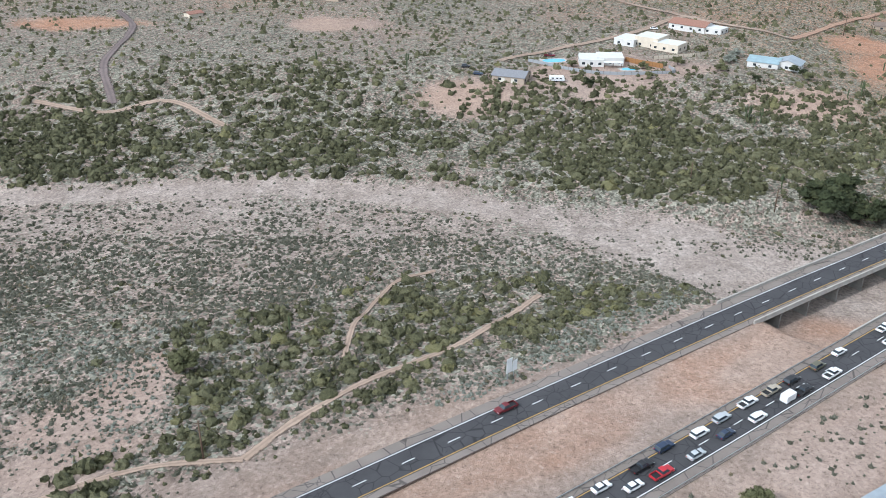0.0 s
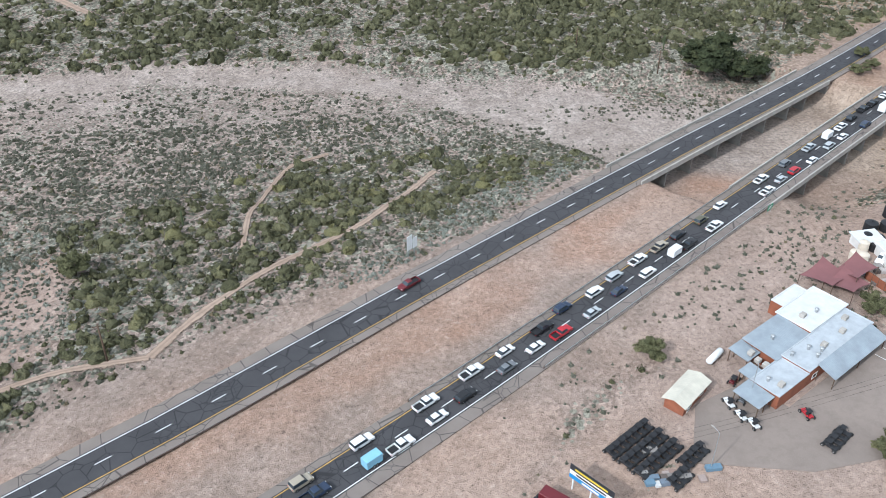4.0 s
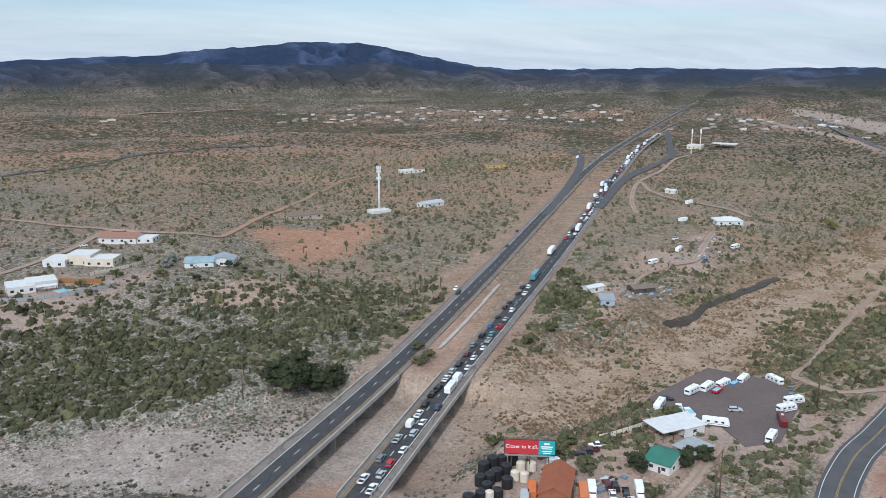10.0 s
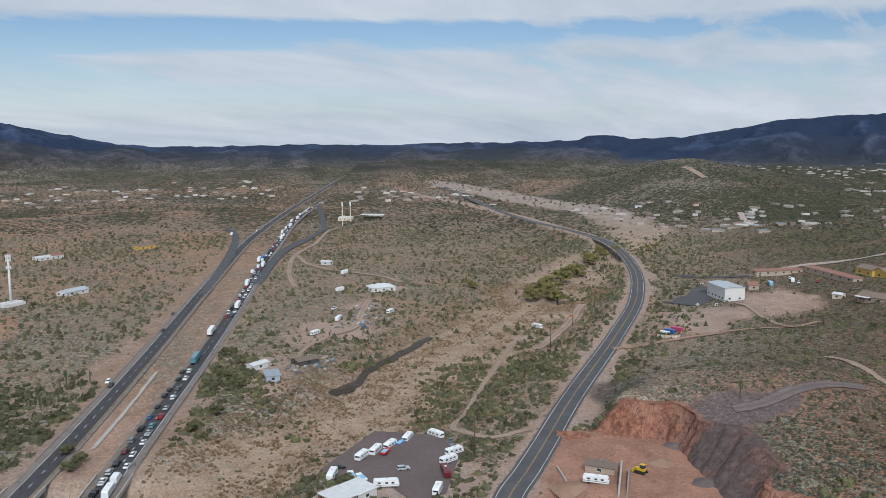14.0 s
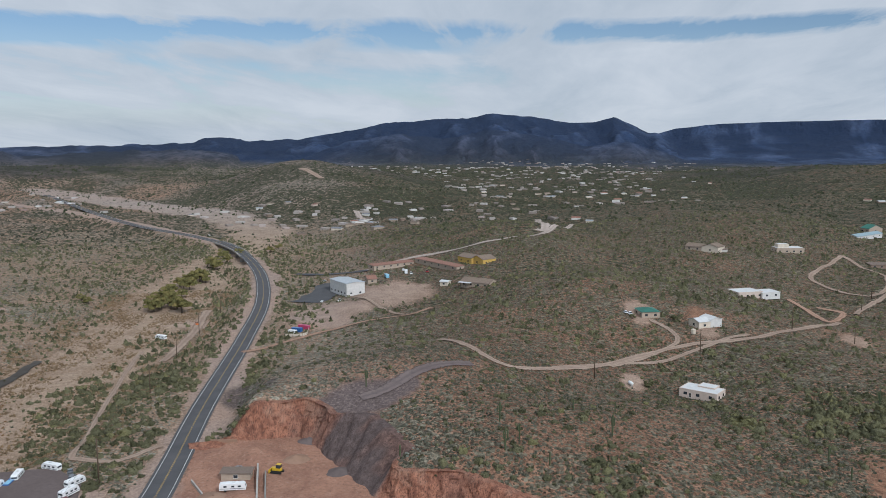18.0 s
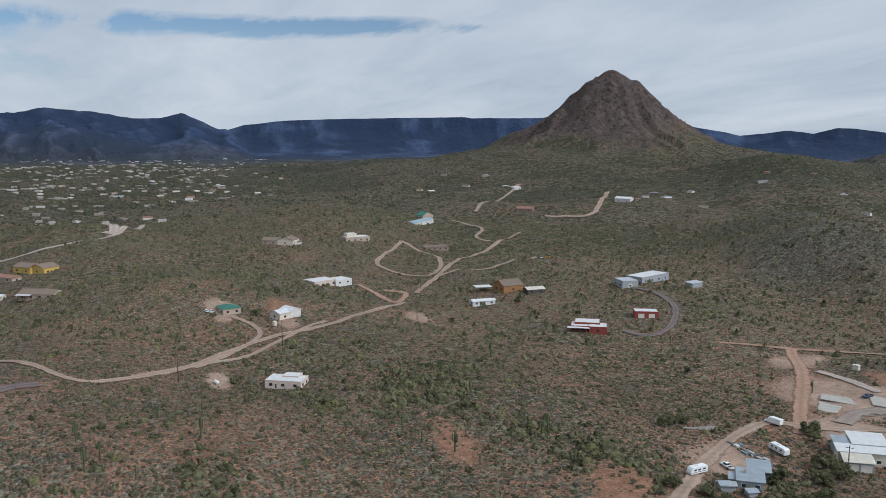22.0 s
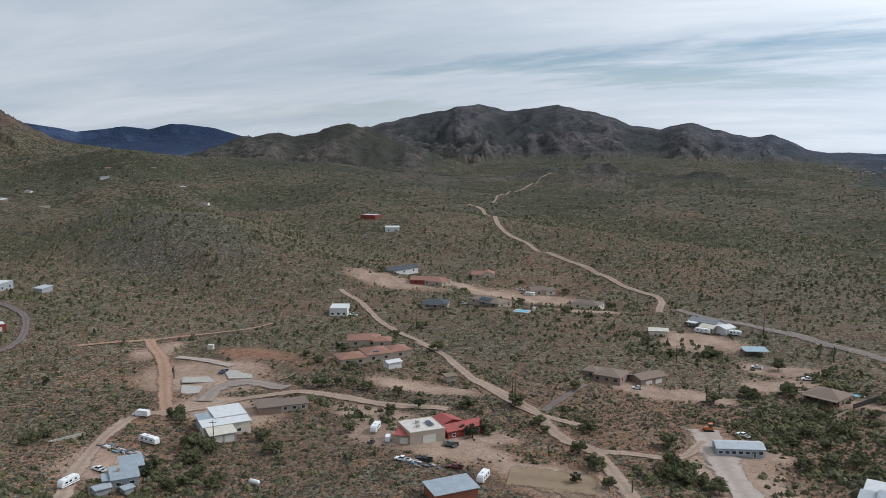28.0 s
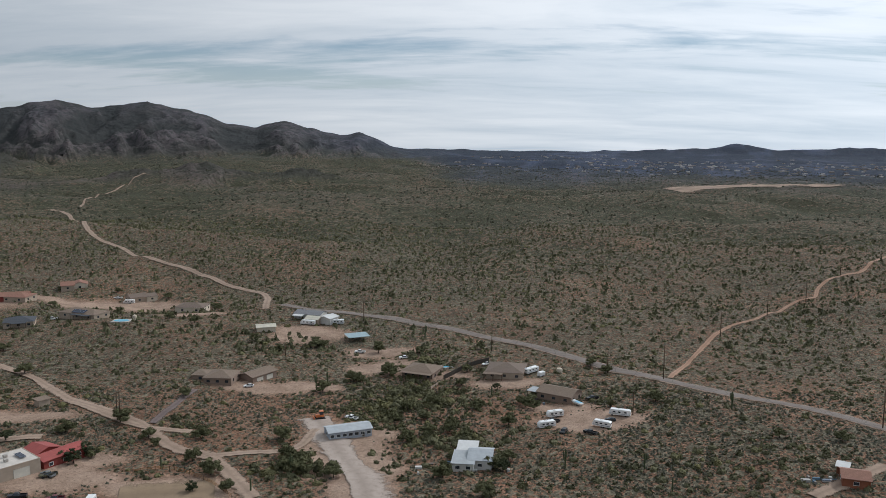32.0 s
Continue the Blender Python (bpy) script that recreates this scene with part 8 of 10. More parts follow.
building("white trailer home in desert scrub", 606.3, 486.1, 607.8, 476.8, [(0, 0, 1, 6, 2.8, "gable", "white", 1, "white")], "white")
building("gas station canopy with white fascia", 976.1, 711.2, 985.4, 681.0, [(0, 0, 1, 16, 5.5, "open", "white", 0, None, 0.2), (0.2, 20, 0.6, 14, 4.0, F, "white", 2, "cream")], "cream", "gas station", "gas_station")
building("store with white flat roof beside the interchange", 944.8, 725.7, 953.1, 709.0, [(0, 0, 1, 18, 5.0, F, "white", 3, "cream")], "cream", "store", "store")
building("tall white industrial building with ribbed pale roof", 604.6, 130.3, 614.2, 118.7, [(0, 0, 1, 26, 9.0, "gable_x", "pale", 2, "white", 0.8)], "white", "warehouse", "warehouse")
building("small orange-tan house behind the warehouse", 646.0, 122.4, 648.7, 115.8, [(0, 0, 1, 12, 3.2, "gable", "tile", 1, "tan")], "tan")
building("long low row of tan storage units", 691.5, 125.8, 719.5, 96.1, [(0, 0, 1, 8, 3.0, "shed", "tile", 6, "tan")], "tan", "storage units", "storage_row")
building("long low row of tan storage units", 721.2, 95.5, 677.8, 56.5, [(0, 0, 1, 8, 3.0, "shed", "tile", 6, "tan")], "tan", "storage units", "storage_row")
building("yellow stucco workshop with gable roofs", 710.1, 58.1, 688.5, 37.4, [(0, 0, 0.6, 14, 4.2, "gable", "tan", 2, "yellow"), (0.5, 2, 0.5, 14, 4.2, "gable_x", "tan", 1, "yellow")], "yellow", "workshop", "workshop")
building("low white-posted tan house beyond the hill", 597.7, 47.1, 587.9, 26.7, [(0, 0, 1, 14, 3.2, "gable", "tan", 4, "tan"), (0.0, -3, 0.4, 3, 2.8, "open", "white", 0, None, 0.3)], "tan")
building("cream shed in the hillside scrub", 615.7, 63.4, 613.5, 57.7, [(0, 0, 1, 6, 3.0, "gable", "white", 1, "cream")], "cream", "shed", "shed")
building("pink-tan stucco house with bright white flat roof", 369.1, -65.9, 360.2, -80.0, [(0, 0, 1, 10, 3.4, F, "white", 3, "pink"), (0.35, 6, 0.45, 6, 3.9, F, "white", 0, "pink")], "pink", extras=[("door", 0.3)])
building("green-roofed house with stone porch", 483.0, -64.3, 485.3, -74.5, [(0, 0, 1, 12, 3.4, "hip", "green", 2, "tan")], "tan")
building("white arched shed on the hillside", 464.9, -92.2, 471.7, -105.7, [(0, 0, 0.5, 9, 3.6, "gable", "white", 1, "cream"), (0.5, 0, 0.5, 9, 4.2, "gable_x", "white", 0, "white")], "white", "shed", "shed")
building("wide white stucco house with flat white roof", 576.4, -139.0, 586.8, -167.4, [(0, 0, 0.6, 14, 4.0, F, "white", 4, "pink"), (0.55, -2, 0.45, 12, 3.4, F, "white", 2, "white")], "white", extras=[("garage", 0.8, 3, 2.4)])
building("white flat-roofed hillside house on posts", 774.3, -217.5, 776.7, -241.7, [(0, 0, 1, 14, 4.2, F, "white", 4, "tan"), (0.1, 4, 0.4, 8, 7.2, F, "white", 1, "cream")], "tan")
building("low blue-white long house on the slope", 903.1, -332.0, 937.5, -369.6, [(0, 0, 1, 12, 3.4, "gable", "teal", 4, "white")], "white")
building("green-roofed chalet on the slope", 960.5, -364.7, 967.9, -381.4, [(0, 0, 1, 12, 4.0, "gable_x", "green", 1, "tan", 4.0)], "tan", "chalet", "chalet")
building("brown long cabin with shaded porch", 761.1, -292.7, 763.3, -316.8, [(0, 0, 1, 10, 3.2, "shed", "brown", 4, "brown")], "brown", "cabin", "cabin")
building("tan house with dark gable roof", 777.7, -139.4, 760.1, -164.4, [(0, 0, 0.5, 14, 3.4, "gable", "tan", 2, "tan"), (0.5, 0, 0.5, 14, 4.2, "gable_x", "tan", 1, "cream")], "tan")
building("orange timber barn with brown gable roof", 515.6, -254.5, 517.1, -269.6, [(0, 0, 1, 13, 4.2, "gable", "brown", 1, "wood", 3.4)], "wood", "barn", "barn")
building("low cream-roofed sheds beside the barn", 504.8, -267.1, 504.4, -279.9, [(0, 0, 1, 8, 2.8, "gable", "cream_tin", 2, "dark")], "dark", "shed", "shed")
building("open shed with grey-white roof beside the lane", 533.2, -242.0, 531.5, -253.1, [(0, 0, 1, 7, 2.8, "open", "white", 0, None, 0.3)], "white", "ramada", "ramada")
building("long white-roofed mobile home in scrub", 496.1, -223.0, 495.6, -238.6, [(0, 0, 1, 6, 2.9, "gable", "white", 3, "white")], "white", "mobile home", "mobile_home")
building("brick-red modern house with stepped white flat roofs", 413.2, -246.2, 402.3, -263.3, [(0, 0, 0.55, 12, 3.4, F, "white", 4, "red"), (0.5, -1.5, 0.5, 11, 3.6, F, "white", 1, "red"), (0.1, 5, 0.7, 11, 4.4, F, "white", 0, "red"), (-0.08, -2.5, 0.6, 2.6, 2.8, "open", "white", 0, None, 0.2)], "red")
building("brick-red garage with white flat roof and twin doors", 419.4, -293.3, 413.0, -305.6, [(0, 0, 1, 9, 3.8, F, "white", 0, "red")], "red", "garage", "garage", [("garage", 0.28, 3.4, 2.6), ("garage", 0.72, 3.4, 2.6)])
building("grey stucco modern house with flat roofs", 487.5, -330.2, 485.7, -341.8, [(0, 0, 1, 14, 4.8, F, "pale", 1, "grey")], "grey", extras=[("garage", 0.5, 3, 3)])
building("grey long modern house with deep overhanging roof", 505.3, -358.7, 516.1, -389.5, [(0, 0, 1, 14, 4.6, F, "white", 4, "grey")], "grey")
building("small grey shed with pale roof", 493.0, -393.1, 496.5, -404.6, [(0, 0, 1, 6, 3.2, "shed", "pale", 0, "grey")], "grey", "shed", "shed")
building("white block house with flat white roof", 293.6, -439.7, 283.8, -444.4, [(0, 0, 1, 14, 5.0, F, "white", 3, "white")], "white")
building("white metal-roofed workshop with pale roll doors", 211.4, -236.6, 205.9, -244.2, [(0, 0, 1, 7, 3.4, "shed", "cream_tin", 0, "grey", 1.0), (-0.1, 7, 1.9, 6.5, 4.6, "shed", "white", 2, "cream", 0.5), (-0.08, 13.6, 0.7, 8, 4.9, "shed", "tin", 0, "grey", 0.3), (0.55, 13.6, 1.25, 12, 5.4, "shed", "white", 0, "cream", 0.4)], "cream", "workshop", "workshop",
    [("garage", 0.28, 3.6, 2.8), ("garage", 0.74, 3.6, 2.8)])
building("low brown flat-roofed wing with open carport", 215.9, -270.4, 201.6, -285.0, [(0, 0, 0.45, 10, 3.0, "shed", "brown", 0, "brown", 0.4), (0.45, 1, 0.55, 8, 2.8, "shed", "brown", 3, "tan", 0.3)], "brown", "annex", "annex")
building("grey metal-clad house with stepped tin roofs", 210.9, -189.5, 205.8, -195.9, [(0, 0, 1, 8, 3.2, "shed", "tin", 2, "grey", 1.2), (0.45, 8.2, 0.85, 8, 3.6, "shed", "tin", 1, "grey", 1.0), (-0.3, 1.5, 0.3, 5, 2.8, "shed", "tin", 0, "grey")], "grey", extras=[("chimney", 0.3, 5, 4.2)])
building("small grey garden shed with tin roof", 210.4, -182.4, 209.3, -186.0, [(0, 0, 1, 3.2, 2.3, "gable", "tin", 0, "grey")], "grey", "shed", "shed")
building("small grey garden shed with tin roof", 204.0, -188.2, 203.3, -191.2, [(0, 0, 1, 2.8, 2.1, "gable", "tin", 0, "grey")], "grey", "shed", "shed")
building("tan garage block with white flat roof and solar panels", 142.3, -263.9, 133.2, -274.3, [(0, 0, 1, 14, 4.6, F, "gravel", 0, "tan")], "tan", "garage", "garage", [("garage", 0.55, 5.2, 3.2), ("solar", 0.8, 8, 5.2, 3.3, 7.0, 0), ("ac", 0.35, 5, 4.8), ("ac", 0.45, 9, 4.8)])
building("house wing with bright red metal roof and porch", 132.9, -275.9, 124.6, -289.7, [(0, 0, 1, 7, 3.2, "gable", "red_tin", 3, "red", 1.4), (0.1, 7, 0.6, 8, 3.4, "gable_x", "red_tin", 0, "red", 1.6), (-0.12, 8, 0.3, 7, 3.0, "open", "tan", 0, None, 0.3)], "red")
building("red-roofed lean-to garage beside the tan block", 148.3, -263.6, 142.7, -265.0, [(0, 0, 1, 9, 3.2, "shed", "red_tin", 0, "tan", 0.6)], "tan", "garage", "garage", [("garage", 0.55, 3, 2.4)])
building("brown hip-roofed house with terracotta tiles", 241.7, -378.5, 221.8, -389.7, [(0, 0, 0.75, 13, 3.4, "hip", "tile", 2, "tan"), (0.6, -2, 0.4, 10, 3.2, "hip", "tile", 1, "tan")], "tan")
building("tan tile-roofed house with solar panels", 224.1, -344.7, 198.4, -374.0, [(0, 0, 0.34, 12, 3.2, "hip", "tile", 2, "tan"), (0.36, 2, 0.34, 14, 3.6, "hip", "tile", 2, "tan"), (0.68, 4, 0.3, 12, 3.4, "hip", "tile", 1, "tan")], "tan", extras=[("solar", 0.17, 3.5, 4.4, 4, 3.4, 20), ("solar", 0.52, 5.5, 4.9, 4, 3.4, 20)])
building("white open-fronted metal shed with white roof", 199.4, -348.3, 195.9, -354.9, [(0, 0, 1, 5, 3.0, "gable", "white", 0, "white")], "white", "shed", "shed")
building("tan hip-roofed house with dark porch", 108.2, -380.9, 94.6, -379.7, [(0, 0, 0.95, 13, 3.2, "hip", "tan", 3, "brown"), (-0.5, 4, 0.55, 9, 3.0, "hip", "tan", 1, "brown")], "brown")
building("long tan-roofed outbuilding with white garage doors", 87.0, -386.5, 78.3, -399.3, [(0, 0, 1, 9, 3.0, "gable", "tan", 0, "brown")], "brown", "outbuilding", "outbuilding", [("garage", 0.3, 4, 2.2), ("garage", 0.7, 4, 2.2)])
building("long blue-grey mobile home with white trim and porch", 41.8, -311.5, 26.3, -317.6, [(0, 0, 1, 8, 3.0, "gable", "pale", 7, "blue_grey", 1.0)], "blue_grey", "mobile home", "mobile_home", [("door", 0.8)])
building("brown hip-roofed ranch house with carport", -21.8, -399.8, -39.1, -396.4, [(0, 0, 1, 17, 3.3, "hip", "brown", 3, "tan"), (-0.05, -3, 0.5, 3.2, 2.8, "open", "tan", 0, None, 0.3)], "tan")
building("brown gabled house above a shaded deck", 18.5, -404.5, 3.9, -398.5, [(0, 0, 1, 14, 3.4, "hip", "tan", 4, "brown"), (0, -3, 1, 3.0, 3.0, "open", "tan", 0, None, 0.2)], "brown")
building("tan gabled house with cluttered porch", -42.9, -369.7, -56.7, -361.0, [(0, 0, 1, 12, 3.2, "gable", "tan", 3, "brown"), (-0.3, 0, 0.3, 6, 2.8, "open", "tin_old", 0, None, 0.3)], "brown")
building("patched white and grey tin-roofed house in trees", -4.2, -286.1, -17.5, -284.4, [(0, 0, 0.55, 10, 3.0, "shed", "tin_old", 2, "white"), (0.4, 3, 0.6, 12, 3.3, "gable", "pale", 1, "white"), (0.05, 10, 0.5, 9, 3.4, "shed", "white", 1, "white")], "white")
building("grey-green row of metal sheds", 89.7, -505.1, 73.6, -499.3, [(0, 4, 1, 10, 3.4, "gable", "grey", 0, "white"), (0.05, 0, 0.35, 4, 3.0, "open", "white", 0, None, 0.3)], "white", "shed", "shed")
building("tan metal shed with curved cream roof", 80.0, -497.1, 72.3, -494.5, [(0, 0, 1, 8, 3.0, "gable", "cream_tin", 0, "tan")], "tan", "shed", "shed")
building("white metal shed with arched roof", 72.6, -499.0, 65.1, -495.2, [(0, 0, 1, 9, 3.6, "gable_x", "white", 0, "white", 1.2)], "white", "shed", "shed")
building("open stable roof of pale green metal", 50.7, -465.3, 39.5, -470.0, [(0, 0, 1, 9, 3.0, "open", "teal", 0, None, 0.4)], "dark", "stable", "stable")
building("cream low storage shed", 102.9, -471.7, 93.1, -474.6, [(0, 0, 1, 7, 2.8, "gable", "cream_tin", 0, "cream")], "cream", "shed", "shed")
building("tan house with dark solar-panelled roof", 252.9, -486.4, 237.5, -491.8, [(0, 0, 1, 14, 3.2, "hip", "dark", 3, "tan"), (0.25, -2.5, 0.5, 2.6, 2.8, "open", "dark", 0, None, 0.2)], "tan")
building("tan house with blue solar panels across its roof", 232.8, -514.9, 207.4, -504.9, [(0, 0, 1, 13, 3.2, "hip", "tan", 3, "tan"), (0.4, -2.5, 0.5, 2.6, 2.8, "open", "dark", 0, None, 0.2)], "tan", extras=[("solar", 0.55, 2.6, 4.7, 10, 3.6, 20)])
building("brown gabled house with white garage", 215.6, -588.7, 201.4, -600.3, [(0, 0, 0.65, 12, 3.4, "gable", "brown", 1, "tan"), (0.6, -1, 0.4, 10, 3.2, "gable", "brown", 1, "cream")], "tan")
building("brown hip-roofed house with cream porch", 171.3, -544.5, 152.7, -543.1, [(0, 0, 1, 13, 3.3, "hip", "brown", 2, "cream")], "cream")
building("terracotta-roofed house in the scrub", 286.5, -549.9, 269.1, -547.9, [(0, 0, 1, 13, 3.2, "hip", "tile", 2, "tan")], "tan")
building("terracotta-roofed house with several gables", 272.6, -608.3, 256.2, -614.9, [(0, 0, 0.5, 13, 3.4, "gable", "tile", 1, "tan"), (0.4, 2, 0.6, 12, 3.4, "gable_x", "tile", 1, "cream")], "tan")
building("low blue-grey house with long solar roof", 317.8, -557.8, 308.2, -585.6, [(0, 0, 1, 12, 3.2, "gable", "dark", 3, "white")], "white")
building("red-walled terrace house with tile roof", 294.1, -546.5, 270.0, -553.9, [(0, 0, 1, 12, 3.2, "gable", "tile", 3, "red")], "red")
building("white flat-roofed far house", 430.2, -746.2, 417.6, -753.0, [(0, 0, 1, 14, 4.4, F, "white", 2, "white")], "white")
building("red far house on the slope", 488.6, -796.3, 471.0, -796.2, [(0, 0, 1, 13, 4.2, F, "pale", 2, "red")], "red")
building("small stone hut with flat roof", 165.8, -343.2, 162.8, -347.0, [(0, 0, 1, 4, 2.6, "shed", "tan", 0, "tan")], "tan", "hut", "hut")
building("open silver metal barn roof beside the corral", 113.3, -226.5, 103.9, -238.1, [(0, 0, 1, 9, 3.2, "shed", "tin", 0, "brick", 1.0)], "brick", "barn", "barn")
building("white cabin with dark doors on the far slope", 989.1, -653.1, 971.8, -666.5, [(0, 0, 1, 14, 4.6, "gable", "white", 2, "white")], "white")
building("white long far house at the cone's foot", 1258.7, -615.8, 1217.7, -617.4, [(0, 0, 1, 12, 4.0, F, "white", 2, "white")], "white")
building("brown long far house at the cone's foot", 980.4, -499.8, 967.2, -516.4, [(0, 0, 1, 14, 4.0, "gable", "tile", 2, "brown")], "brown")
building("white double garage behind a poled fence", -129.3, -263.1, -137.1, -260.4, [(0, 0, 1, 9, 3.0, "gable", "tile", 1, "brick")], "brick", "house", "house")
building("small white-topped shed by the bare yard", -131.9, -273.0, -134.9, -271.2, [(0, 0, 1, 4, 2.6, "shed", "white", 0, "brick")], "brick", "shed", "shed")


def far_town():
    """Scattered small houses of the valley town and of the settlements beyond."""
    r = random.Random(11)
    spots = [(1459.1, 243.7, 330, 60, 16), (1527.0, 6.6, 300, 60, 16), (2514.4, 137.1, 420, 60, 8), (1490.3, -119.6, 160, 50, 14), (1331.4, 343.9, 160, 50, 14), (1143.6, 1316.8, 220, 60, 16), (890.3, 1499.7, 160, 60, 14),
             (1278.3, 843.7, 130, 60, 14), (843.7, -152.3, 60, 30, 8), (1360.1, -548.6, 90, 30, 5), (988.2, -734.3, 60, 25, 7), (777.1, -858.8, 60, 25, 4), (953.9, -961.3, 100, 40, 3), (1138.5, 177.8, 60, 30, 7),
             (1073.4, 230.6, 60, 20, 8), (1096.1, -66.1, 80, 30, 8), (404.2, 1448.7, 100, 50, 3), (-62.9, 589.1, 25, 10, 1), (-162.4, 558.0, 8, 8, 1), (1595.0, 203.6, 200, 60, 12)]
    for cx, cy, rx, ry, n in spots:
        d = math.hypot(cx, cy)
        ux, uy = -cy / d, cx / d
        for _ in range(n):
            a, b = r.gauss(0, 0.5) * rx, r.gauss(0, 0.8) * ry
            x, y = cx + ux * a + cx / d * b * 2.2, cy + uy * a + cy / d * b * 2.2
            if gz(x, y) > 9 and x > 800 and y > -300:
                continue
            w, dd, h = r.uniform(6, 14), r.uniform(6, 9), r.uniform(1.8, 2.6)
            ang = math.atan2(y, x) - math.pi / 2 + r.uniform(-0.5, 0.5)
            c, s = math.cos(ang) * w / 2, math.sin(ang) * w / 2
            kind = r.choice(["shed", "gable", "hip", "hip"])
            building("small pale house of the far desert town", x - c, y - s, x + c, y + s, [(0, 0, 1, dd, h, kind, r.choice(["white", "gravel", "grey", "tile", "tan", "brown", "brown", "tin_old", "grey"]), 0, r.choice(["white", "cream", "cream", "tan", "tan", "pink", "brown"]))], "white", group="houses of the far town")


far_town()

# ---------- poles, signs, trees and yard things ----------
def utility_pole(x, y, h, turn, arms=1, wires=True):
    z = gz(x, y)
    t = thing("utility_pole", "weathered brown wooden utility pole with crossarm and insulators", "utility pole", pose(x, y, z, 0, 0, turn))
    bm = bmesh.new()
    rod(bm, (0, 0, -0.5), (0, 0, h), 0.24, 0.15, 10)
    part("pole", bm, M["wood"], t, smooth_faces=True)
    for k in range(arms):
        bm = bmesh.new()
        box(bm, 0, 0.2, h - 0.7 - 1.6 * k, 2.6, 0.12, 0.16)
        arm = part("crossarm", bm, M["wood"], t)
        for u in (-1.2, 0.5, 1.2) if math.hypot(x, y) < 330 else ():
            bm = bmesh.new()
            rod(bm, (u, 0.2, h - 0.6 - 1.6 * k), (u, 0.2, h - 0.38 - 1.6 * k), 0.07, 0.05, 6)
            part("insulator", bm, M["concrete"], arm)
    return Vector((x, y, z + h - 0.4))


def wire_run(tops, offs=(-1.0, 0.0, 1.0), sag=1.6):
    t = thing("power_lines", "thin dark overhead power lines between wooden poles", "power lines")
    for o in offs:
        bm = bmesh.new()
        for a, b in zip(tops, tops[1:]):
            d = (b - a).normalized()
            n_ = Vector((-d.y, d.x, 0)).normalized() * o
            pts = [a.lerp(b, k / 8) + n_ - Vector((0, 0, sag * 4 * (k / 8) * (1 - k / 8))) for k in range(9)]
            for p, q in zip(pts, pts[1:]):
                rod(bm, p, q, 0.018, seg=3, caps=False)
        part("wire", bm, M["black"], t)


# along the river road
tops = [utility_pole(x, y, h, a, n) for x, y, h, a, n in ((120.6, 107.4, 16, 35, 2), (184.9, 124.4, 18, 25, 2), (274.2, 148.3, 15, 20, 1), (270.2, 146.0, 14, 20, 1), (371.6, 173.4, 14, 20, 1), (446.6, 192.1, 14, 20, 1),
                                                     (507.6, 203.2, 13, 20, 1), (567.8, 211.3, 13, 20, 1), (711.6, 257.1, 13, 20, 1), (799.8, 281.3, 13, 20, 1))]
wire_run(tops[:2]), wire_run(tops[1:3]), wire_run([tops[2], tops[4], tops[5], tops[6], tops[7], tops[8], tops[9]])
wire_run([tops[0], Vector((40, 92, 14))], (-1, 0, 1))
utility_pole(187.4, 127.4, 10, 20, 1)
tops = [utility_pole(x, y, h, 60, 1) for x, y, h in ((-105.1, -393.1, 17), (-162.8, -488.7, 15), (-210.9, -544.6, 15), (-257.1, -595.0, 14), (-312.6, -664.3, 14))]
wire_run(tops)
utility_pole(-171.5, -320.3, 17, 60, 1), utility_pole(-79.3, -341.3, 11, 60, 1), utility_pole(46.2, -506.4, 13, 60, 1), utility_pole(81.1, -437.8, 9, 60, 1), utility_pole(126.6, -325.0, 12, 60, 1)
utility_pole(-27.2, -445.9, 13, 60, 1), utility_pole(-81.8, -409.0, 11, 60, 1), utility_pole(229.6, -433.7, 13, 60, 1)
utility_pole(376.5, -30.2, 13, 40, 1), utility_pole(423.0, -84.9, 13, 40, 1), utility_pole(481.1, -145.5, 12, 40, 1), utility_pole(605.3, -234.3, 12, 40, 1), utility_pole(568.6, -214.5, 12, 40, 1)
utility_pole(-50.1, 142.6, 10, 10, 1), utility_pole(116.7, 278.2, 9, 40, 0), utility_pole(244.3, 531.1, 13, 40, 1), utility_pole(266.9, 543.1, 13, 40, 1), utility_pole(346.8, 646.4, 12, 40, 1), utility_pole(93.3, 303.5, 8, 40, 0)
utility_pole(210.8, -237.5, 9, 40, 1), utility_pole(124.9, -323.5, 13, 40, 1), utility_pole(468.2, -174.2, 9, 40, 1)


def street_lamp(x, y, h, turn):
    t = thing("street_lamp", "slim grey steel street lamp with curved arm", "street lamp", pose(x, y, gz(x, y), 0, 0, turn))
    bm = bmesh.new()
    rod(bm, (0, 0, -0.3), (0, 0, h), 0.1, 0.06, 8)
    part("pole", bm, M["steel"], t)
    bm = bmesh.new()
    rod(bm, (0, 0, h), (1.2, 0, h + 0.5), 0.05, seg=6)
    part("arm", bm, M["steel"], t)
    bm = bmesh.new()
    box(bm, 1.5, 0, h + 0.52, 0.8, 0.3, 0.15)
    part("lamp_head", bm, M["concrete"], t, bevel=0.04)


street_lamp(62.7, 98.3, 9, 120), street_lamp(77.0, 114.0, 9, 60)


def text_mesh(words, size, mat):
    cu = bpy.data.curves.new("words", "FONT")
    cu.body, cu.size, cu.extrude, cu.align_x, cu.align_y = words, size, 0.02, "CENTER", "CENTER"
    ob = bpy.data.objects.new("words", cu)
    me = bpy.data.meshes.new_from_object(ob)
    bpy.data.objects.remove(ob)
    me.materials.clear()
    me.materials.append(mat)
    return me


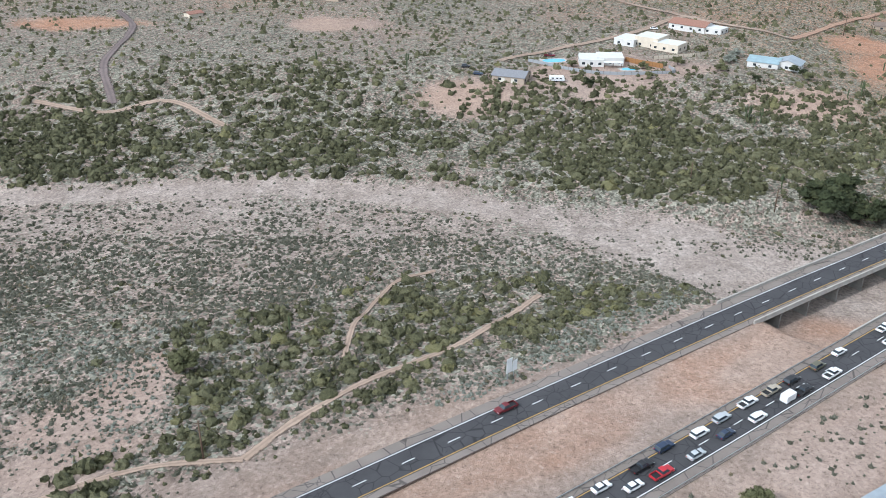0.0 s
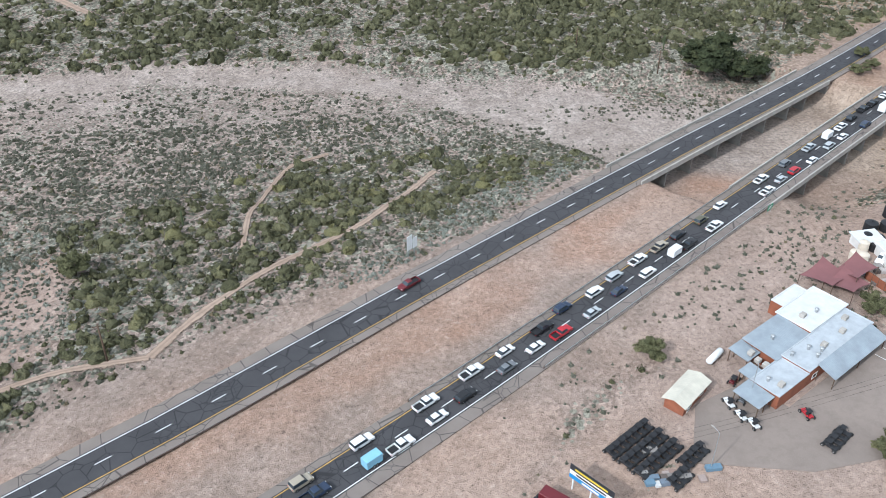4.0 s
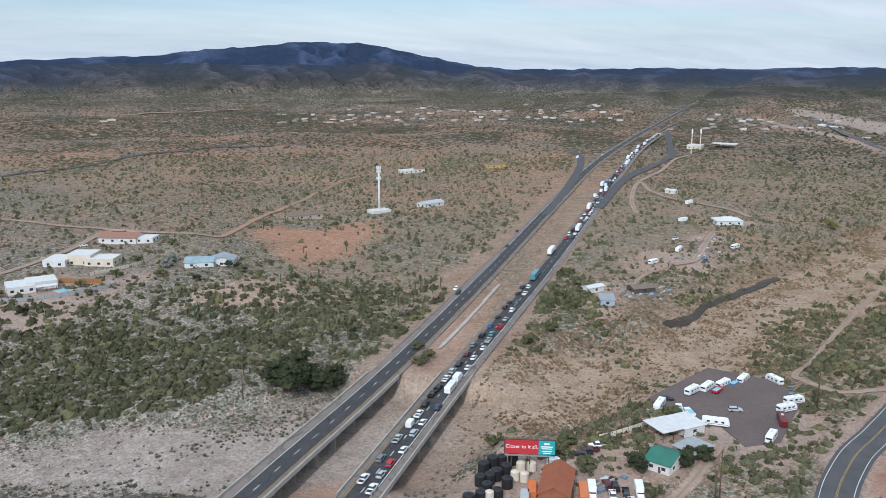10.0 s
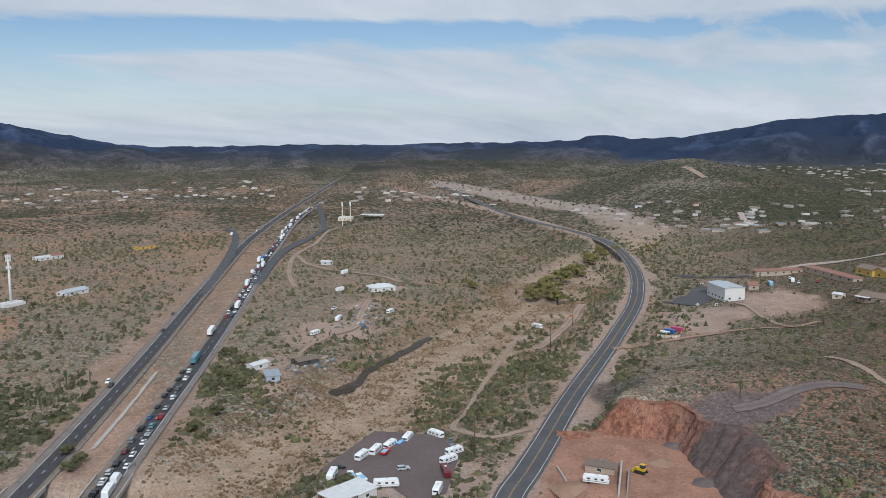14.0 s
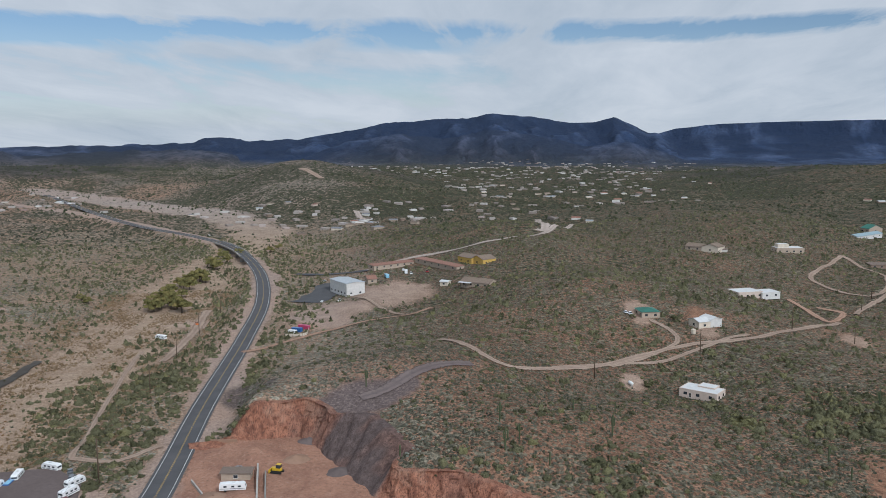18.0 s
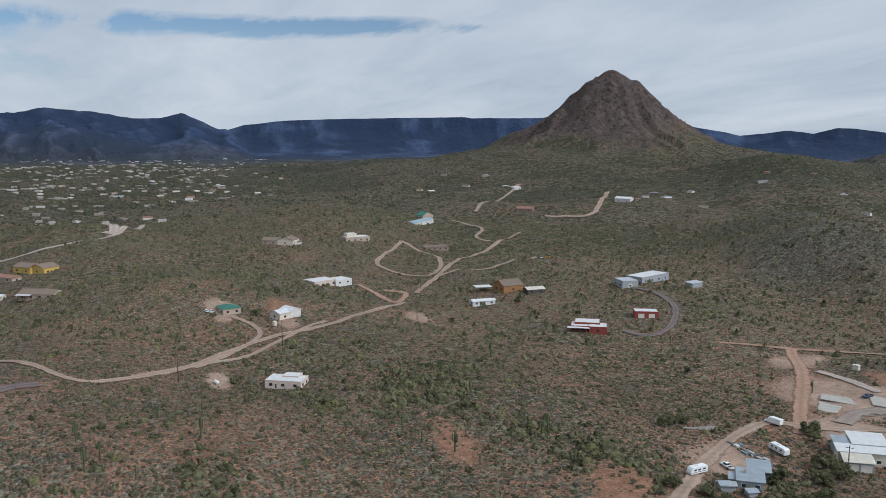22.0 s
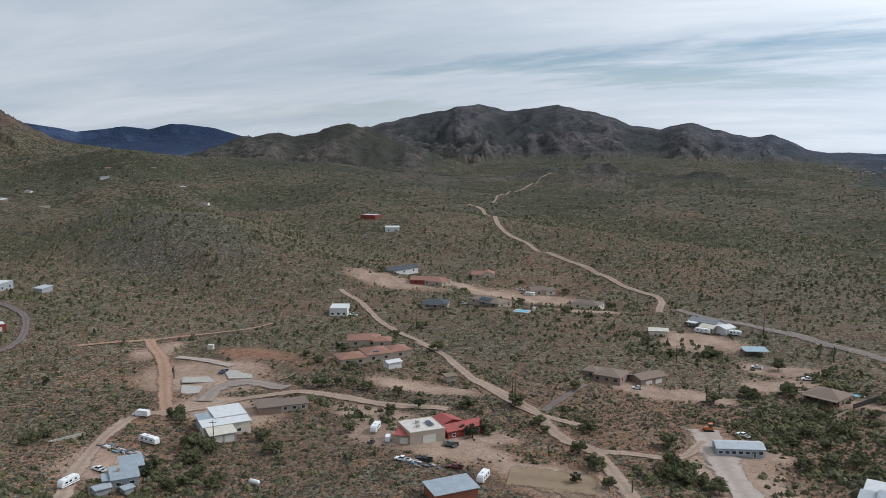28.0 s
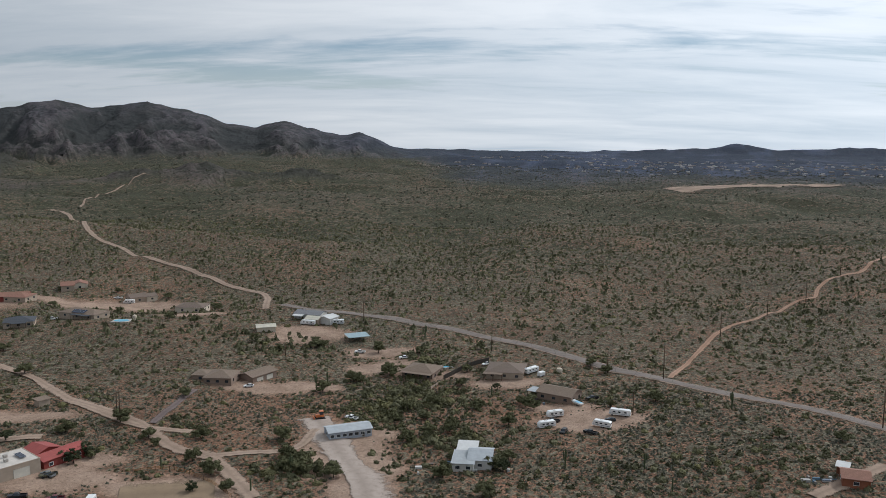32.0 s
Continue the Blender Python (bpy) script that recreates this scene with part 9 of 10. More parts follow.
SIGN = {k: plain(f"{k}_sign_face", c, 0.5, wear=0.15, bump=0.0) for k, c in (("red", (0.42, 0.03, 0.035)), ("teal", (0.03, 0.32, 0.33)), ("white", (0.75, 0.75, 0.73)), ("green", (0.0, 0.22, 0.10)),
                                                                             ("blue", (0.02, 0.22, 0.48)), ("yellow", (0.70, 0.55, 0.05)), ("dark", (0.03, 0.03, 0.035)))}


def billboard():
    ax, ay, bx, by = 154.1, 175.5, 163.9, 166.6
    ang, L = math.degrees(math.atan2(by - ay, bx - ax)), 14.6
    t = thing("billboard", "roadside billboard with red and teal panels on steel posts", "billboard", pose((ax + bx) / 2, (ay + by) / 2, gz(ax, ay), 0, 0, ang))
    for x in (-5.4, 0, 5.4):
        bm = bmesh.new()
        box(bm, x, 0.3, 4.0, 0.35, 0.35, 9.0)
        part("post", bm, M["rust_steel"], t)
    bm = bmesh.new()
    box(bm, 0, 0.1, 8.0, L + 0.4, 0.35, 4.6)
    part("frame", bm, SIGN["dark"], t, bevel=0.04)
    bm = bmesh.new()
    box(bm, -L * 0.165, -0.1, 8.0, L * 0.67, 0.06, 4.3)
    face = part("panel", bm, SIGN["red"], t, "red panel with white lettering")
    w = part("lettering", text_mesh("Closer to it all.", 1.55, SIGN["white"]), None, face)
    w.matrix_basis = pose(-L * 0.165, -0.15, 8.1, 90, 0, 0)
    bm = bmesh.new()
    box(bm, L * 0.335, -0.1, 8.0, L * 0.325, 0.06, 4.3)
    face = part("panel", bm, SIGN["teal"], t, "teal panel with pale bars")
    for z, wd, hh in ((9.2, 1.6, 0.5), (8.3, 3.4, 0.32), (7.7, 3.0, 0.25), (6.9, 2.9, 0.3), (6.3, 2.2, 0.28)):
        bm = bmesh.new()
        box(bm, L * 0.335, -0.15, z, wd, 0.03, hh)
        part("bar", bm, SIGN["white"], face)
    bm = bmesh.new()
    box(bm, 0, -0.6, 5.6, L, 0.9, 0.08)
    part("catwalk", bm, M["steel"], t)


billboard()


def advert_board():
    ax, ay, bx, by = 36.4, 97.2, 41.3, 90.7
    ang = math.degrees(math.atan2(by - ay, bx - ax))
    L = math.hypot(bx - ax, by - ay) + 1
    t = thing("advert_board", "tall blue and yellow advert board on white posts", "billboard", pose((ax + bx) / 2, (ay + by) / 2, gz(ax, ay), 0, 0, ang))
    for x in (-L * 0.42, 0, L * 0.42):
        bm = bmesh.new()
        box(bm, x, 0.2, 2.6, 0.22, 0.22, 6.4)
        part("post", bm, M["line_white"], t)
    bm = bmesh.new()
    box(bm, 0, 0, 4.6, L, 0.18, 3.2)
    part("frame", bm, SIGN["dark"], t)
    for z, hh, m in ((5.6, 1.1, "dark"), (4.5, 0.9, "white"), (3.5, 0.9, "blue")):
        bm = bmesh.new()
        box(bm, 0, -0.12, z, L - 0.1, 0.05, hh)
        part("panel", bm, SIGN[m], t)
    for z, wd, m in ((5.6, L * 0.75, "yellow"), (4.5, L * 0.7, "dark"), (3.5, L * 0.4, "white")):
        bm = bmesh.new()
        box(bm, 0, -0.17, z, wd, 0.03, 0.4)
        part("bar", bm, SIGN[m], t)


advert_board()


def blank_sign(x, y, turn):
    t = thing("road_sign", "tall white sign seen from behind on twin steel posts", "sign", pose(x, y, gz(x, y), 0, 0, turn))
    for u in (-1.2, 1.0):
        bm = bmesh.new()
        box(bm, u, 0, 2.4, 0.16, 0.16, 5.6)
        part("post", bm, M["steel"], t)
    for u, w_, z, h_ in ((-0.75, 1.9, 3.9, 4.0), (1.2, 1.6, 3.2, 3.0)):
        bm = bmesh.new()
        box(bm, u, -0.14, z, w_, 0.06, h_)
        part("panel", bm, SIGN["white"], t)


blank_sign(16.5, 173.0, 42)


def green_sign(x, y, turn, w=3.0, h=1.8, up=2.2):
    t = thing("highway_sign", "small green highway sign on posts beside the lanes", "sign", pose(x, y, gz(x, y), 0, 0, turn))
    for u in (-w * 0.35, w * 0.35):
        bm = bmesh.new()
        box(bm, u, 0, (up + h) / 2 - 0.3, 0.12, 0.12, up + h + 0.6)
        part("post", bm, M["steel"], t)
    bm = bmesh.new()
    box(bm, 0, -0.1, up + h / 2, w, 0.05, h)
    p = part("panel", bm, SIGN["green"], t)
    bm = bmesh.new()
    for z in (0.3, 0.65):
        box(bm, 0, -0.13, up + h * z, w * 0.7, 0.02, h * 0.16)
    part("bar", bm, SIGN["white"], p)


green_sign(112.1, 179.8, 35, 2.4, 1.6, 1.0), green_sign(512.5, 472.6, 35, 6.5, 4.0, 3.0), green_sign(329.6, 339.4, 35, 3.4, 2.0, 1.5), green_sign(849.6, 695.5, 35, 6, 4, 3)


def radio_mast():
    x, y = 356.8, 562.2
    t = thing("radio_mast", "white cellular mast with antenna panels on a square base", "mast", pose(x, y, gz(x, y)))
    bm = bmesh.new()
    rod(bm, (0, 0, 0), (0, 0, 36), 0.85, 0.7, 12)
    part("mast", bm, M["line_white"], t, smooth_faces=True)
    for k, z in enumerate((35, 32.5, 27)):
        for a in range(6):
            bm = bmesh.new()
            box(bm, 1.5 * math.cos(a * 1.047), 1.5 * math.sin(a * 1.047), z, 0.7, 0.7, 2.0)
            part("antenna", bm, M["line_white"], t)
    bm = bmesh.new()
    box(bm, 0, 0, 1.2, 16, 10, 2.4)
    part("base_wall", bm, WALLS["white"], t, bevel=0.05)


radio_mast()


def tall_sign(x, y, w, h, d, label):
    t = thing("tall_sign", label, "sign", pose(x, y, gz(x, y), 0, 0, 40))
    bm = bmesh.new()
    box(bm, 0, 0, h / 2, 1.2, 1.2, h)
    part("post", bm, WALLS["cream"], t)
    bm = bmesh.new()
    box(bm, 0, 0, h + d / 2, w, 1.4, d)
    part("panel", bm, SIGN["white"], t, bevel=0.1)


tall_sign(895.5, 680.6, 9, 26, 5, "tall white sign tower above the interchange"), tall_sign(943.0, 703.1, 14, 22, 5, "broad white sign on a tall post")


def fence(name, pts, h, mat, label, step=2.4, boards=True):
    """Posts and, where asked, boards along a line of points."""
    t = thing(name, label, "fence")
    ln = spline(pts, step)
    bm = bmesh.new()
    box(bm, 0, 0, h / 2 - 0.1, 0.12, 0.12, h + 0.3)
    post = finish(bm, "post", M["wood"] if mat != "steel" else M["steel"])
    for k, (x, y) in enumerate(ln[:, :2]):
        part("post", post, None, t).matrix_basis = pose(x, y, gz(x, y))
        if k and boards:
            px, py = ln[k - 1, :2]
            L = math.hypot(x - px, y - py)
            bm = bmesh.new()
            if boards == "rails":
                for z in (0.35, 0.8, 1.2):
                    box(bm, 0, 0, z * h / 1.4, L, 0.06, 0.12)
            else:
                box(bm, 0, 0, h / 2, L - 0.04, 0.06, h)
            skin = WALLS[mat] if mat in WALLS else M[mat]
            o = part("panel" if boards is True else "rail", bm, skin, t)
            o.matrix_basis = pose((x + px) / 2, (y + py) / 2, (gz(x, y) + gz(px, py)) / 2, 0, 0, math.degrees(math.atan2(y - py, x - px)))
            if boards is True and mat in ("brick", "wood", "dark"):
                rb = bmesh.new()
                box(rb, 0, -0.046, h / 2, 0.05, 0.03, h - 0.04)
                rib = finish(rb, "rib", skin)
                for u in np.arange(-L / 2 + 0.15, L / 2, 0.3):
                    part("rib", rib, None, o).matrix_basis = pose(u, 0, 0)


fence("metal_fence", [(121.5, 149), (125, 140), (134.5, 130), (141.3, 122), (143.5, 119)], 2.3, "brick", "rust-red corrugated fence round the equipment yard")
fence("metal_fence", [(143.8, 118.8), (159.6, 123.3), (167.9, 126.4)], 2.3, "brick", "rust-red corrugated fence round the equipment yard")
fence("block_wall", [(192.6, 175.2), (203.7, 172.6), (218.9, 171.7)], 1.8, "cream", "pale block wall beside the wash")
fence("timber_fence", [(22.2, -388.1), (8.8, -379.4), (-0.2, -393.3)], 1.2, "tan", "low tan block fence", 2.4)
fence("palisade_fence", [(-1.5, -398.4), (-14.2, -416.5), (-24.5, -424.1)], 2.2, "dark", "dark vertical post fence", 1.6)
fence("corral_fence", [(103.8, -277.5), (92.7, -281.5), (78.7, -273.0), (66.3, -260.5)], 1.5, "wood", "brown rail corral fence round a sandy arena", 2.6, "rails")
fence("garden_wall", [(43.2, 440.0), (72.5, 419.3), (111.0, 417.3), (112.7, 428.2)], 1.6, "grey", "low grey wall round the white house", 3.0)
fence("garden_wall", [(108.7, 445.0), (135.8, 455.3), (151.3, 467.9)], 1.8, "cream", "cream garden wall with hedge", 3.0)
fence("timber_fence", [(93.3, 440.6), (109.4, 426.5)], 2.4, "wood", "orange timber palisade by the pool", 2.0)
fence("quarry_fence", [(479.4, 140.1), (478.4, 128.1), (495.2, 130.0)], 1.6, "cream", "pale block wall of the container yard", 2.4)


def tank(x, y, r, h, color):
    t = thing("water_tank", f"{color} plastic water storage tank with domed lid", "tank", pose(x, y, gz(x, y)), "stored water tanks")
    mat = M["black"] if color == "black" else WALLS["cream"]
    bm = bmesh.new()
    rod(bm, (0, 0, 0), (0, 0, h), r, seg=18)
    part("tank", bm, mat, t, bevel=0.1, smooth_faces=False)
    bm = bmesh.new()
    rod(bm, (0, 0, h - 0.02), (0, 0, h + 0.35), r * 0.96, r * 0.3, 18)
    dome = part("dome", bm, mat, t)
    bm = bmesh.new()
    rod(bm, (0, 0, h + 0.3), (0, 0, h + 0.5), 0.3, seg=10)
    part("lid", bm, mat, dome)
    for z in (h * 0.25, h * 0.5, h * 0.75):
        bm = bmesh.new()
        rod(bm, (0, 0, z - 0.05), (0, 0, z + 0.05), r + 0.05, seg=18)
        part("rib", bm, mat, t)


for x, y, r, h, c in ((148.5, 179.5, 1.7, 3.6, "black"), (152.7, 180.3, 1.7, 3.6, "black"), (155.2, 179.0, 1.5, 3.4, "black"), (142.8, 174.1, 1.6, 3.2, "black"), (141.5, 169.4, 1.5, 3.0, "black"), (148.3, 173.4, 1.6, 3.4, "black"),
                      (152.5, 174.0, 1.6, 3.4, "black"), (147.7, 168.0, 1.6, 3.2, "black"), (142.1, 165.5, 1.5, 2.6, "black"), (137.9, 167.7, 1.6, 2.4, "black"), (133.8, 168.0, 1.7, 2.6, "black"), (129.7, 163.1, 1.7, 2.6, "black"),
                      (132.4, 162.4, 1.6, 2.2, "black"), (130.2, 159.6, 1.5, 2.2, "black"), (152.5, 170.1, 1.3, 2.8, "cream"), (154.0, 167.8, 1.3, 2.8, "cream"), (157.8, 173.6, 1.3, 2.6, "cream"), (160.3, 171.5, 1.3, 2.6, "cream"),
                      (139.4, 165.8, 1.2, 2.6, "cream"), (127.0, 159.6, 1.2, 2.8, "cream"), (122.8, 156.3, 1.3, 2.6, "cream"), (124.2, 155.0, 1.3, 2.6, "cream"), (182.8, -503.6, 1.2, 2.6, "cream"), (-58.1, -407.7, 1.4, 2.2, "cream"),
                      (455.5, -87.5, 1.2, 2.4, "cream"), (158.7, 178.0, 1.5, 3.2, "black"), (145.5, 173.0, 1.5, 3.2, "black")):
    tank(x, y, r, h, c)


def container(x, y, turn, color, L=6.1, label="steel shipping container standing on dirt"):
    t = thing("shipping_container", f"{color.replace('_', ' ')} {label}", "container", pose(x, y, gz(x, y), 0, 0, turn))
    bm = bmesh.new()
    box(bm, 0, 0, 1.35, L, 2.4, 2.6)
    part("body", bm, paint(color), t, bevel=0.04)
    bm = bmesh.new()
    for u in np.arange(-L / 2 + 0.2, L / 2, 0.4):
        for s in (-1, 1):
            box(bm, u, s * 1.215, 1.35, 0.16, 0.05, 2.3)
    part("ribbing", bm, paint(color), t)
    for s in (-1, 1):
        bm = bmesh.new()
        box(bm, L / 2 + 0.02, s * 0.58, 1.35, 0.05, 1.1, 2.35)
        part("door", bm, paint(color), t)


container(483.8, 136.9, 75, "white", 5), container(489.6, 135.8, 75, "blue"), container(496.8, 133.4, 75, "pink", 7), container(168.0, 132.5, 44, "orange", 9), container(161.1, 151.2, 47, "orange", 9), container(150.8, 161.0, 47, "orange", 7)
container(146.1, 158.8, 47, "silver", 6), container(664.8, 110.0, 10, "light_blue"), container(161.2, 123.9, 60, "silver", 5), container(581.3, 440.7, 10, "white", 9), container(517.9, 397.2, 0, "white", 8)
container(33.7, 93.0, -45, "maroon", 8), container(303.6, -342.6, 20, "cream", 3)


def gas_tank(x, y, turn, L, r, label):
    t = thing("gas_tank", label, "tank", pose(x, y, gz(x, y), 0, 0, turn))
    bm = bmesh.new()
    rod(bm, (-L / 2, 0, r + 0.4), (L / 2, 0, r + 0.4), r, seg=14)
    part("vessel", bm, M["line_white"], t, bevel=r * 0.5, smooth_faces=True)
    for u in (-L * 0.3, L * 0.3):
        bm = bmesh.new()
        box(bm, u, 0, 0.3, 0.25, r * 1.4, 0.8)
        part("saddle", bm, M["concrete"], t)


gas_tank(74.8, 126.1, 38, 5.5, 0.75, "white propane tank on concrete saddles behind the restaurant"), gas_tank(173.6, -214.2, 0, 4, 0.8, "white propane tank in the scrub"), gas_tank(375.6, -46.0, 20, 3.4, 0.8, "white propane tank beside the dirt road")

# parked vehicles
PK = "parked on bare dirt"
for kind, color, x, y, a in (
        ("jeep", "black", 116.0, 124.8, 20), ("sedan", "dark_blue", 112.2, 98.8, -35), ("pickup", "white", 96.2, 92.1, -35), ("off_road_buggy", "red", 86.2, 108.4, 100),
        ("off_road_buggy", "maroon", 76.1, 119.2, 40), ("off_road_buggy", "white", 72.5, 113.2, 100), ("off_road_buggy", "grey", 75.8, 113.9, 40), ("off_road_buggy", "white", 73.4, 109.6, 100), ("off_road_buggy", "white", 74.9, 107.3, 100),
        ("suv", "silver", 143.5, 109.8, -30), ("pickup", "silver", 140.4, 107.4, -25), ("pickup", "white", 129.6, 155.3, 222), ("suv", "silver", 138.3, 143.5, -5), ("tank_truck", "grey", 145.8, 140.3, 40), ("tank_truck", "white", 147.8, 123.9, -25),
        ("box_truck", "white", 164.2, 151.0, 228), ("pickup", "white", 156.8, 144.1, 228), ("pickup", "white", 167.4, 146.1, 228), ("pickup", "white", 163.2, 141.6, 228), ("pickup", "white", 158.4, 140.1, 228), ("pickup", "white", 159.7, 136.9, 228), ("pickup", "silver", 159.2, 132.9, 228),
        ("box_truck", "white", 174.7, 143.0, 228), ("pickup", "white", 168.6, 140.2, 228), ("pickup", "black", 171.3, 144.8, 228), ("pickup", "maroon", 170.8, 151.3, 60), ("pickup", "black", 171.9, 149.3, 50), ("pickup", "orange", 164.9, 136.2, 228),
        ("cargo_trailer", "white", 167.7, 170.1, -10), ("pickup", "black", 179.7, 169.4, 150), ("pickup", "maroon", 183.2, 169.9, 150), ("pickup", "white", 187.9, 171.2, 150),
        ("travel_trailer", "white", 246.7, 180.5, 8), ("travel_trailer", "white", 254.5, 179.8, 12), ("boat", "red", 254.8, 175.7, 10), ("travel_trailer", "white", 263.0, 179.0, 6), ("boat", "blue", 267.6, 177.3, 8), ("travel_trailer", "white", 273.0, 177.4, 14),
        ("travel_trailer", "white", 281.1, 169.5, 75), ("pickup", "grey", 278.2, 160.9, 30), ("suv", "grey", 273.2, 157.5, 20), ("travel_trailer", "white", 268.0, 153.5, -20), ("travel_trailer", "white", 259.5, 151.0, -15), ("motorhome", "maroon", 249.5, 146.4, 40), ("travel_trailer", "white", 235.0, 141.0, 20),
        ("motorhome", "white", 227.0, 179.1, 25), ("boat", "white", 230.6, 169.1, 60), ("suv", "silver", 245.4, 161.5, -40), ("motorhome", "white", 230.2, 158.4, -55), ("suv", "black", 234.3, 181.7, -40), ("boat", "white", 230.4, 173.3, 45),
        ("suv", "dark_blue", 16.9, 417.7, -20), ("jeep", "black", 11.0, 429.0, 0), ("travel_trailer", "white", 54.4, 408.0, -8), ("pickup", "maroon", 55.4, 451.1, 0), ("sedan", "white", 125.9, 522.2, 0),
        ("motorhome", "white", 265.8, 96.9, -78), ("bulldozer", "yellow", 283.0, 86.9, 80), ("pickup", "grey", 283.4, 101.5, 0), ("travel_trailer", "white", 492.1, 221.1, 70), ("pickup", "orange", 532.6, 214.6, 30),
        ("sedan", "white", 657.3, 159.0, 0), ("sedan", "white", 592.6, 145.5, 0), ("pickup", "white", 620.7, 139.3, 10), ("pickup", "white", 588.4, 132.0, 10), ("suv", "red", 637.4, 142.1, 10), ("sedan", "white", 660.2, 148.1, 10),
        ("sedan", "white", 490.2, -55.9, 10), ("pickup", "white", 487.6, -58.2, 10), ("motorhome", "white", 680.5, 97.6, 10), ("motorhome", "light_blue", 665.3, 110.9, 20), ("pickup", "white", 672.5, 92.3, 10), ("pickup", "red", 674.8, 79.8, 10), ("pickup", "white", 693.9, 101.6, 10),
        ("pickup", "white", 224.8, -197.0, -5), ("travel_trailer", "white", 222.4, -182.5, 95), ("box_truck", "white", 255.7, -246.3, 10), ("motorhome", "white", 230.2, -224.9, -5), ("pickup", "dark_blue", 271.1, -314.1, 95),
        ("pickup", "white", 281.7, -448.2, 0), ("van", "white", 654.9, -359.2, 10), ("bulldozer", "yellow", 661.4, -370.0, 10),
        ("travel_trailer", "white", 163.9, -275.8, 105), ("cargo_trailer", "white", 152.6, -265.7, 115), ("pickup", "white", 137.8, -250.0, 5), ("pickup", "black", 131.4, -254.1, 10), ("off_road_buggy", "black", 158.1, -262.9, 95), ("pickup", "olive", 129.4, -271.2, 30),
        ("pickup", "maroon", 119.7, -254.2, 10), ("travel_trailer", "white", 107.7, -250.7, 95), ("gas", "white", 0, 0, 0),
        ("pickup", "white", 36.3, -339.1, -30), ("bulldozer", "orange", 49.0, -336.9, 20), ("travel_trailer", "white", 60.7, -497.6, 5), ("motorhome", "white", 77.9, -494.4, -10), ("pickup", "white", 43.4, -451.4, -5), ("pickup", "white", 18.6, -433.9, 10),
        ("motorhome", "white", -44.1, -405.5, 45), ("cargo_trailer", "white", -48.4, -400.6, 40), ("travel_trailer", "white", -47.7, -345.0, 20), ("pickup", "black", -45.9, -337.7, 10), ("travel_trailer", "white", -42.5, -331.1, 20), ("jeep", "black", -48.0, -321.8, 60),
        ("pickup", "black", -58.5, -321.7, -40), ("travel_trailer", "white", -64.4, -329.4, -30), ("motorhome", "white", -74.0, -341.6, -20), ("sedan", "black", -69.0, -335.9, -10), ("boat", "white", -59.4, -359.5, -60), ("pickup", "black", -66.9, -365.9, 20),
        ("sedan", "white", 87.6, -380.7, 10), ("pickup", "grey", 129.7, -271.5, -30), ("pickup", "white", 229.0, -600.4, 0), ("pickup", "white", 235.0, -509.9, 10), ("travel_trailer", "white", 215.7, -585.4, 5), ("sedan", "white", -22.8, -419.2, 40),
        ("sedan", "white", 1007.9, 386.1, 0), ("sedan", "black", 977.3, 361.3, 150), ("travel_trailer", "white", 393.4, 320.9, 5), ("motorhome", "white", 430.5, 331.7, 20), ("travel_trailer", "white", 469.7, 318.4, 5), ("pickup", "white", 458.4, 356.8, 10), ("pickup", "blue", 423.1, 306.6, 20)):
    if kind != "gas":
        vehicle(kind, color, x, y, a, PK)


def buggy_rows():
    """The rental lot: rows of black buggies side by side."""
    ax, ay, bx, by = 48.1, 102.9, 55.0, 107.6
    dx, dy = (bx - ax), (by - ay)
    L = math.hypot(dx, dy)
    ux, uy = dx / L, dy / L
    for cx, cy, n, rows in ((45.9, 103.9, 7, 3), (58.3, 99.8, 4, 1), (54.6, 95.5, 3, 1), (86.5, 100.1, 4, 1), (29.6, 94.1, 3, 1)):
        for j in range(rows):
            for i in range(n):
                x, y = cx + ux * 1.7 * i + uy * 3.3 * j, cy + uy * 1.7 * i - ux * 3.3 * j
                vehicle("off_road_buggy", "black", x, y, math.degrees(math.atan2(uy, ux)) - 90 + 4 * ((i * 7 + j) % 3 - 1), "standing in a rental row", "rental buggies")


buggy_rows()


def shade_sail(x, y, turn, w, d):
    t = thing("shade_sail", "maroon cloth shade sail stretched over a patio", "shade sail", pose(x, y, gz(x, y), 0, 0, turn))
    n = 8
    u, v = np.meshgrid(np.linspace(-0.5, 0.5, n), np.linspace(-0.5, 0.5, n), indexing="ij")
    z = 3.2 + 0.7 * (4 * u * v) - 0.3 * (1 - 4 * u * u) * (1 - 4 * v * v)
    V = np.stack([u * w * (1 - 0.12 * (1 - 4 * v * v)), v * d * (1 - 0.12 * (1 - 4 * u * u)), z], -1).reshape(-1, 3)
    i = (np.arange(n - 1)[:, None] * n + np.arange(n - 1)).ravel()
    f = np.c_[i, i + n, i + n + 1, i + 1]
    m = len(V)
    part("cloth", mesh_from("cloth", np.vstack([V, V - [0, 0, 0.04]]), np.vstack([f, (f + m)[:, ::-1]]), [SAIL], True), None, t)
    for sx in (-0.5, 0.5):
        for sy in (-0.5, 0.5):
            bm = bmesh.new()
            rod(bm, (sx * w, sy * d, -0.3), (sx * w, sy * d, 3.4 + 2.8 * sx * sy), 0.09, seg=8)
            part("post", bm, M["rust_steel"], t)


SAIL = plain("maroon_cloth", (0.20, 0.085, 0.085), 0.85, wear=0.2)
shade_sail(110.7, 148.0, 31, 9, 8), shade_sail(114.0, 144.5, 31, 8, 7), shade_sail(118.7, 149.4, 31, 10, 6)


def pool(x, y, turn, w, d, label):
    t = thing("swimming_pool", label, "pool", pose(x, y, gz(x, y), 0, 0, turn))
    bm = bmesh.new()
    box(bm, 0, 0, 0.1, w + 1.6, d + 1.6, 0.5)
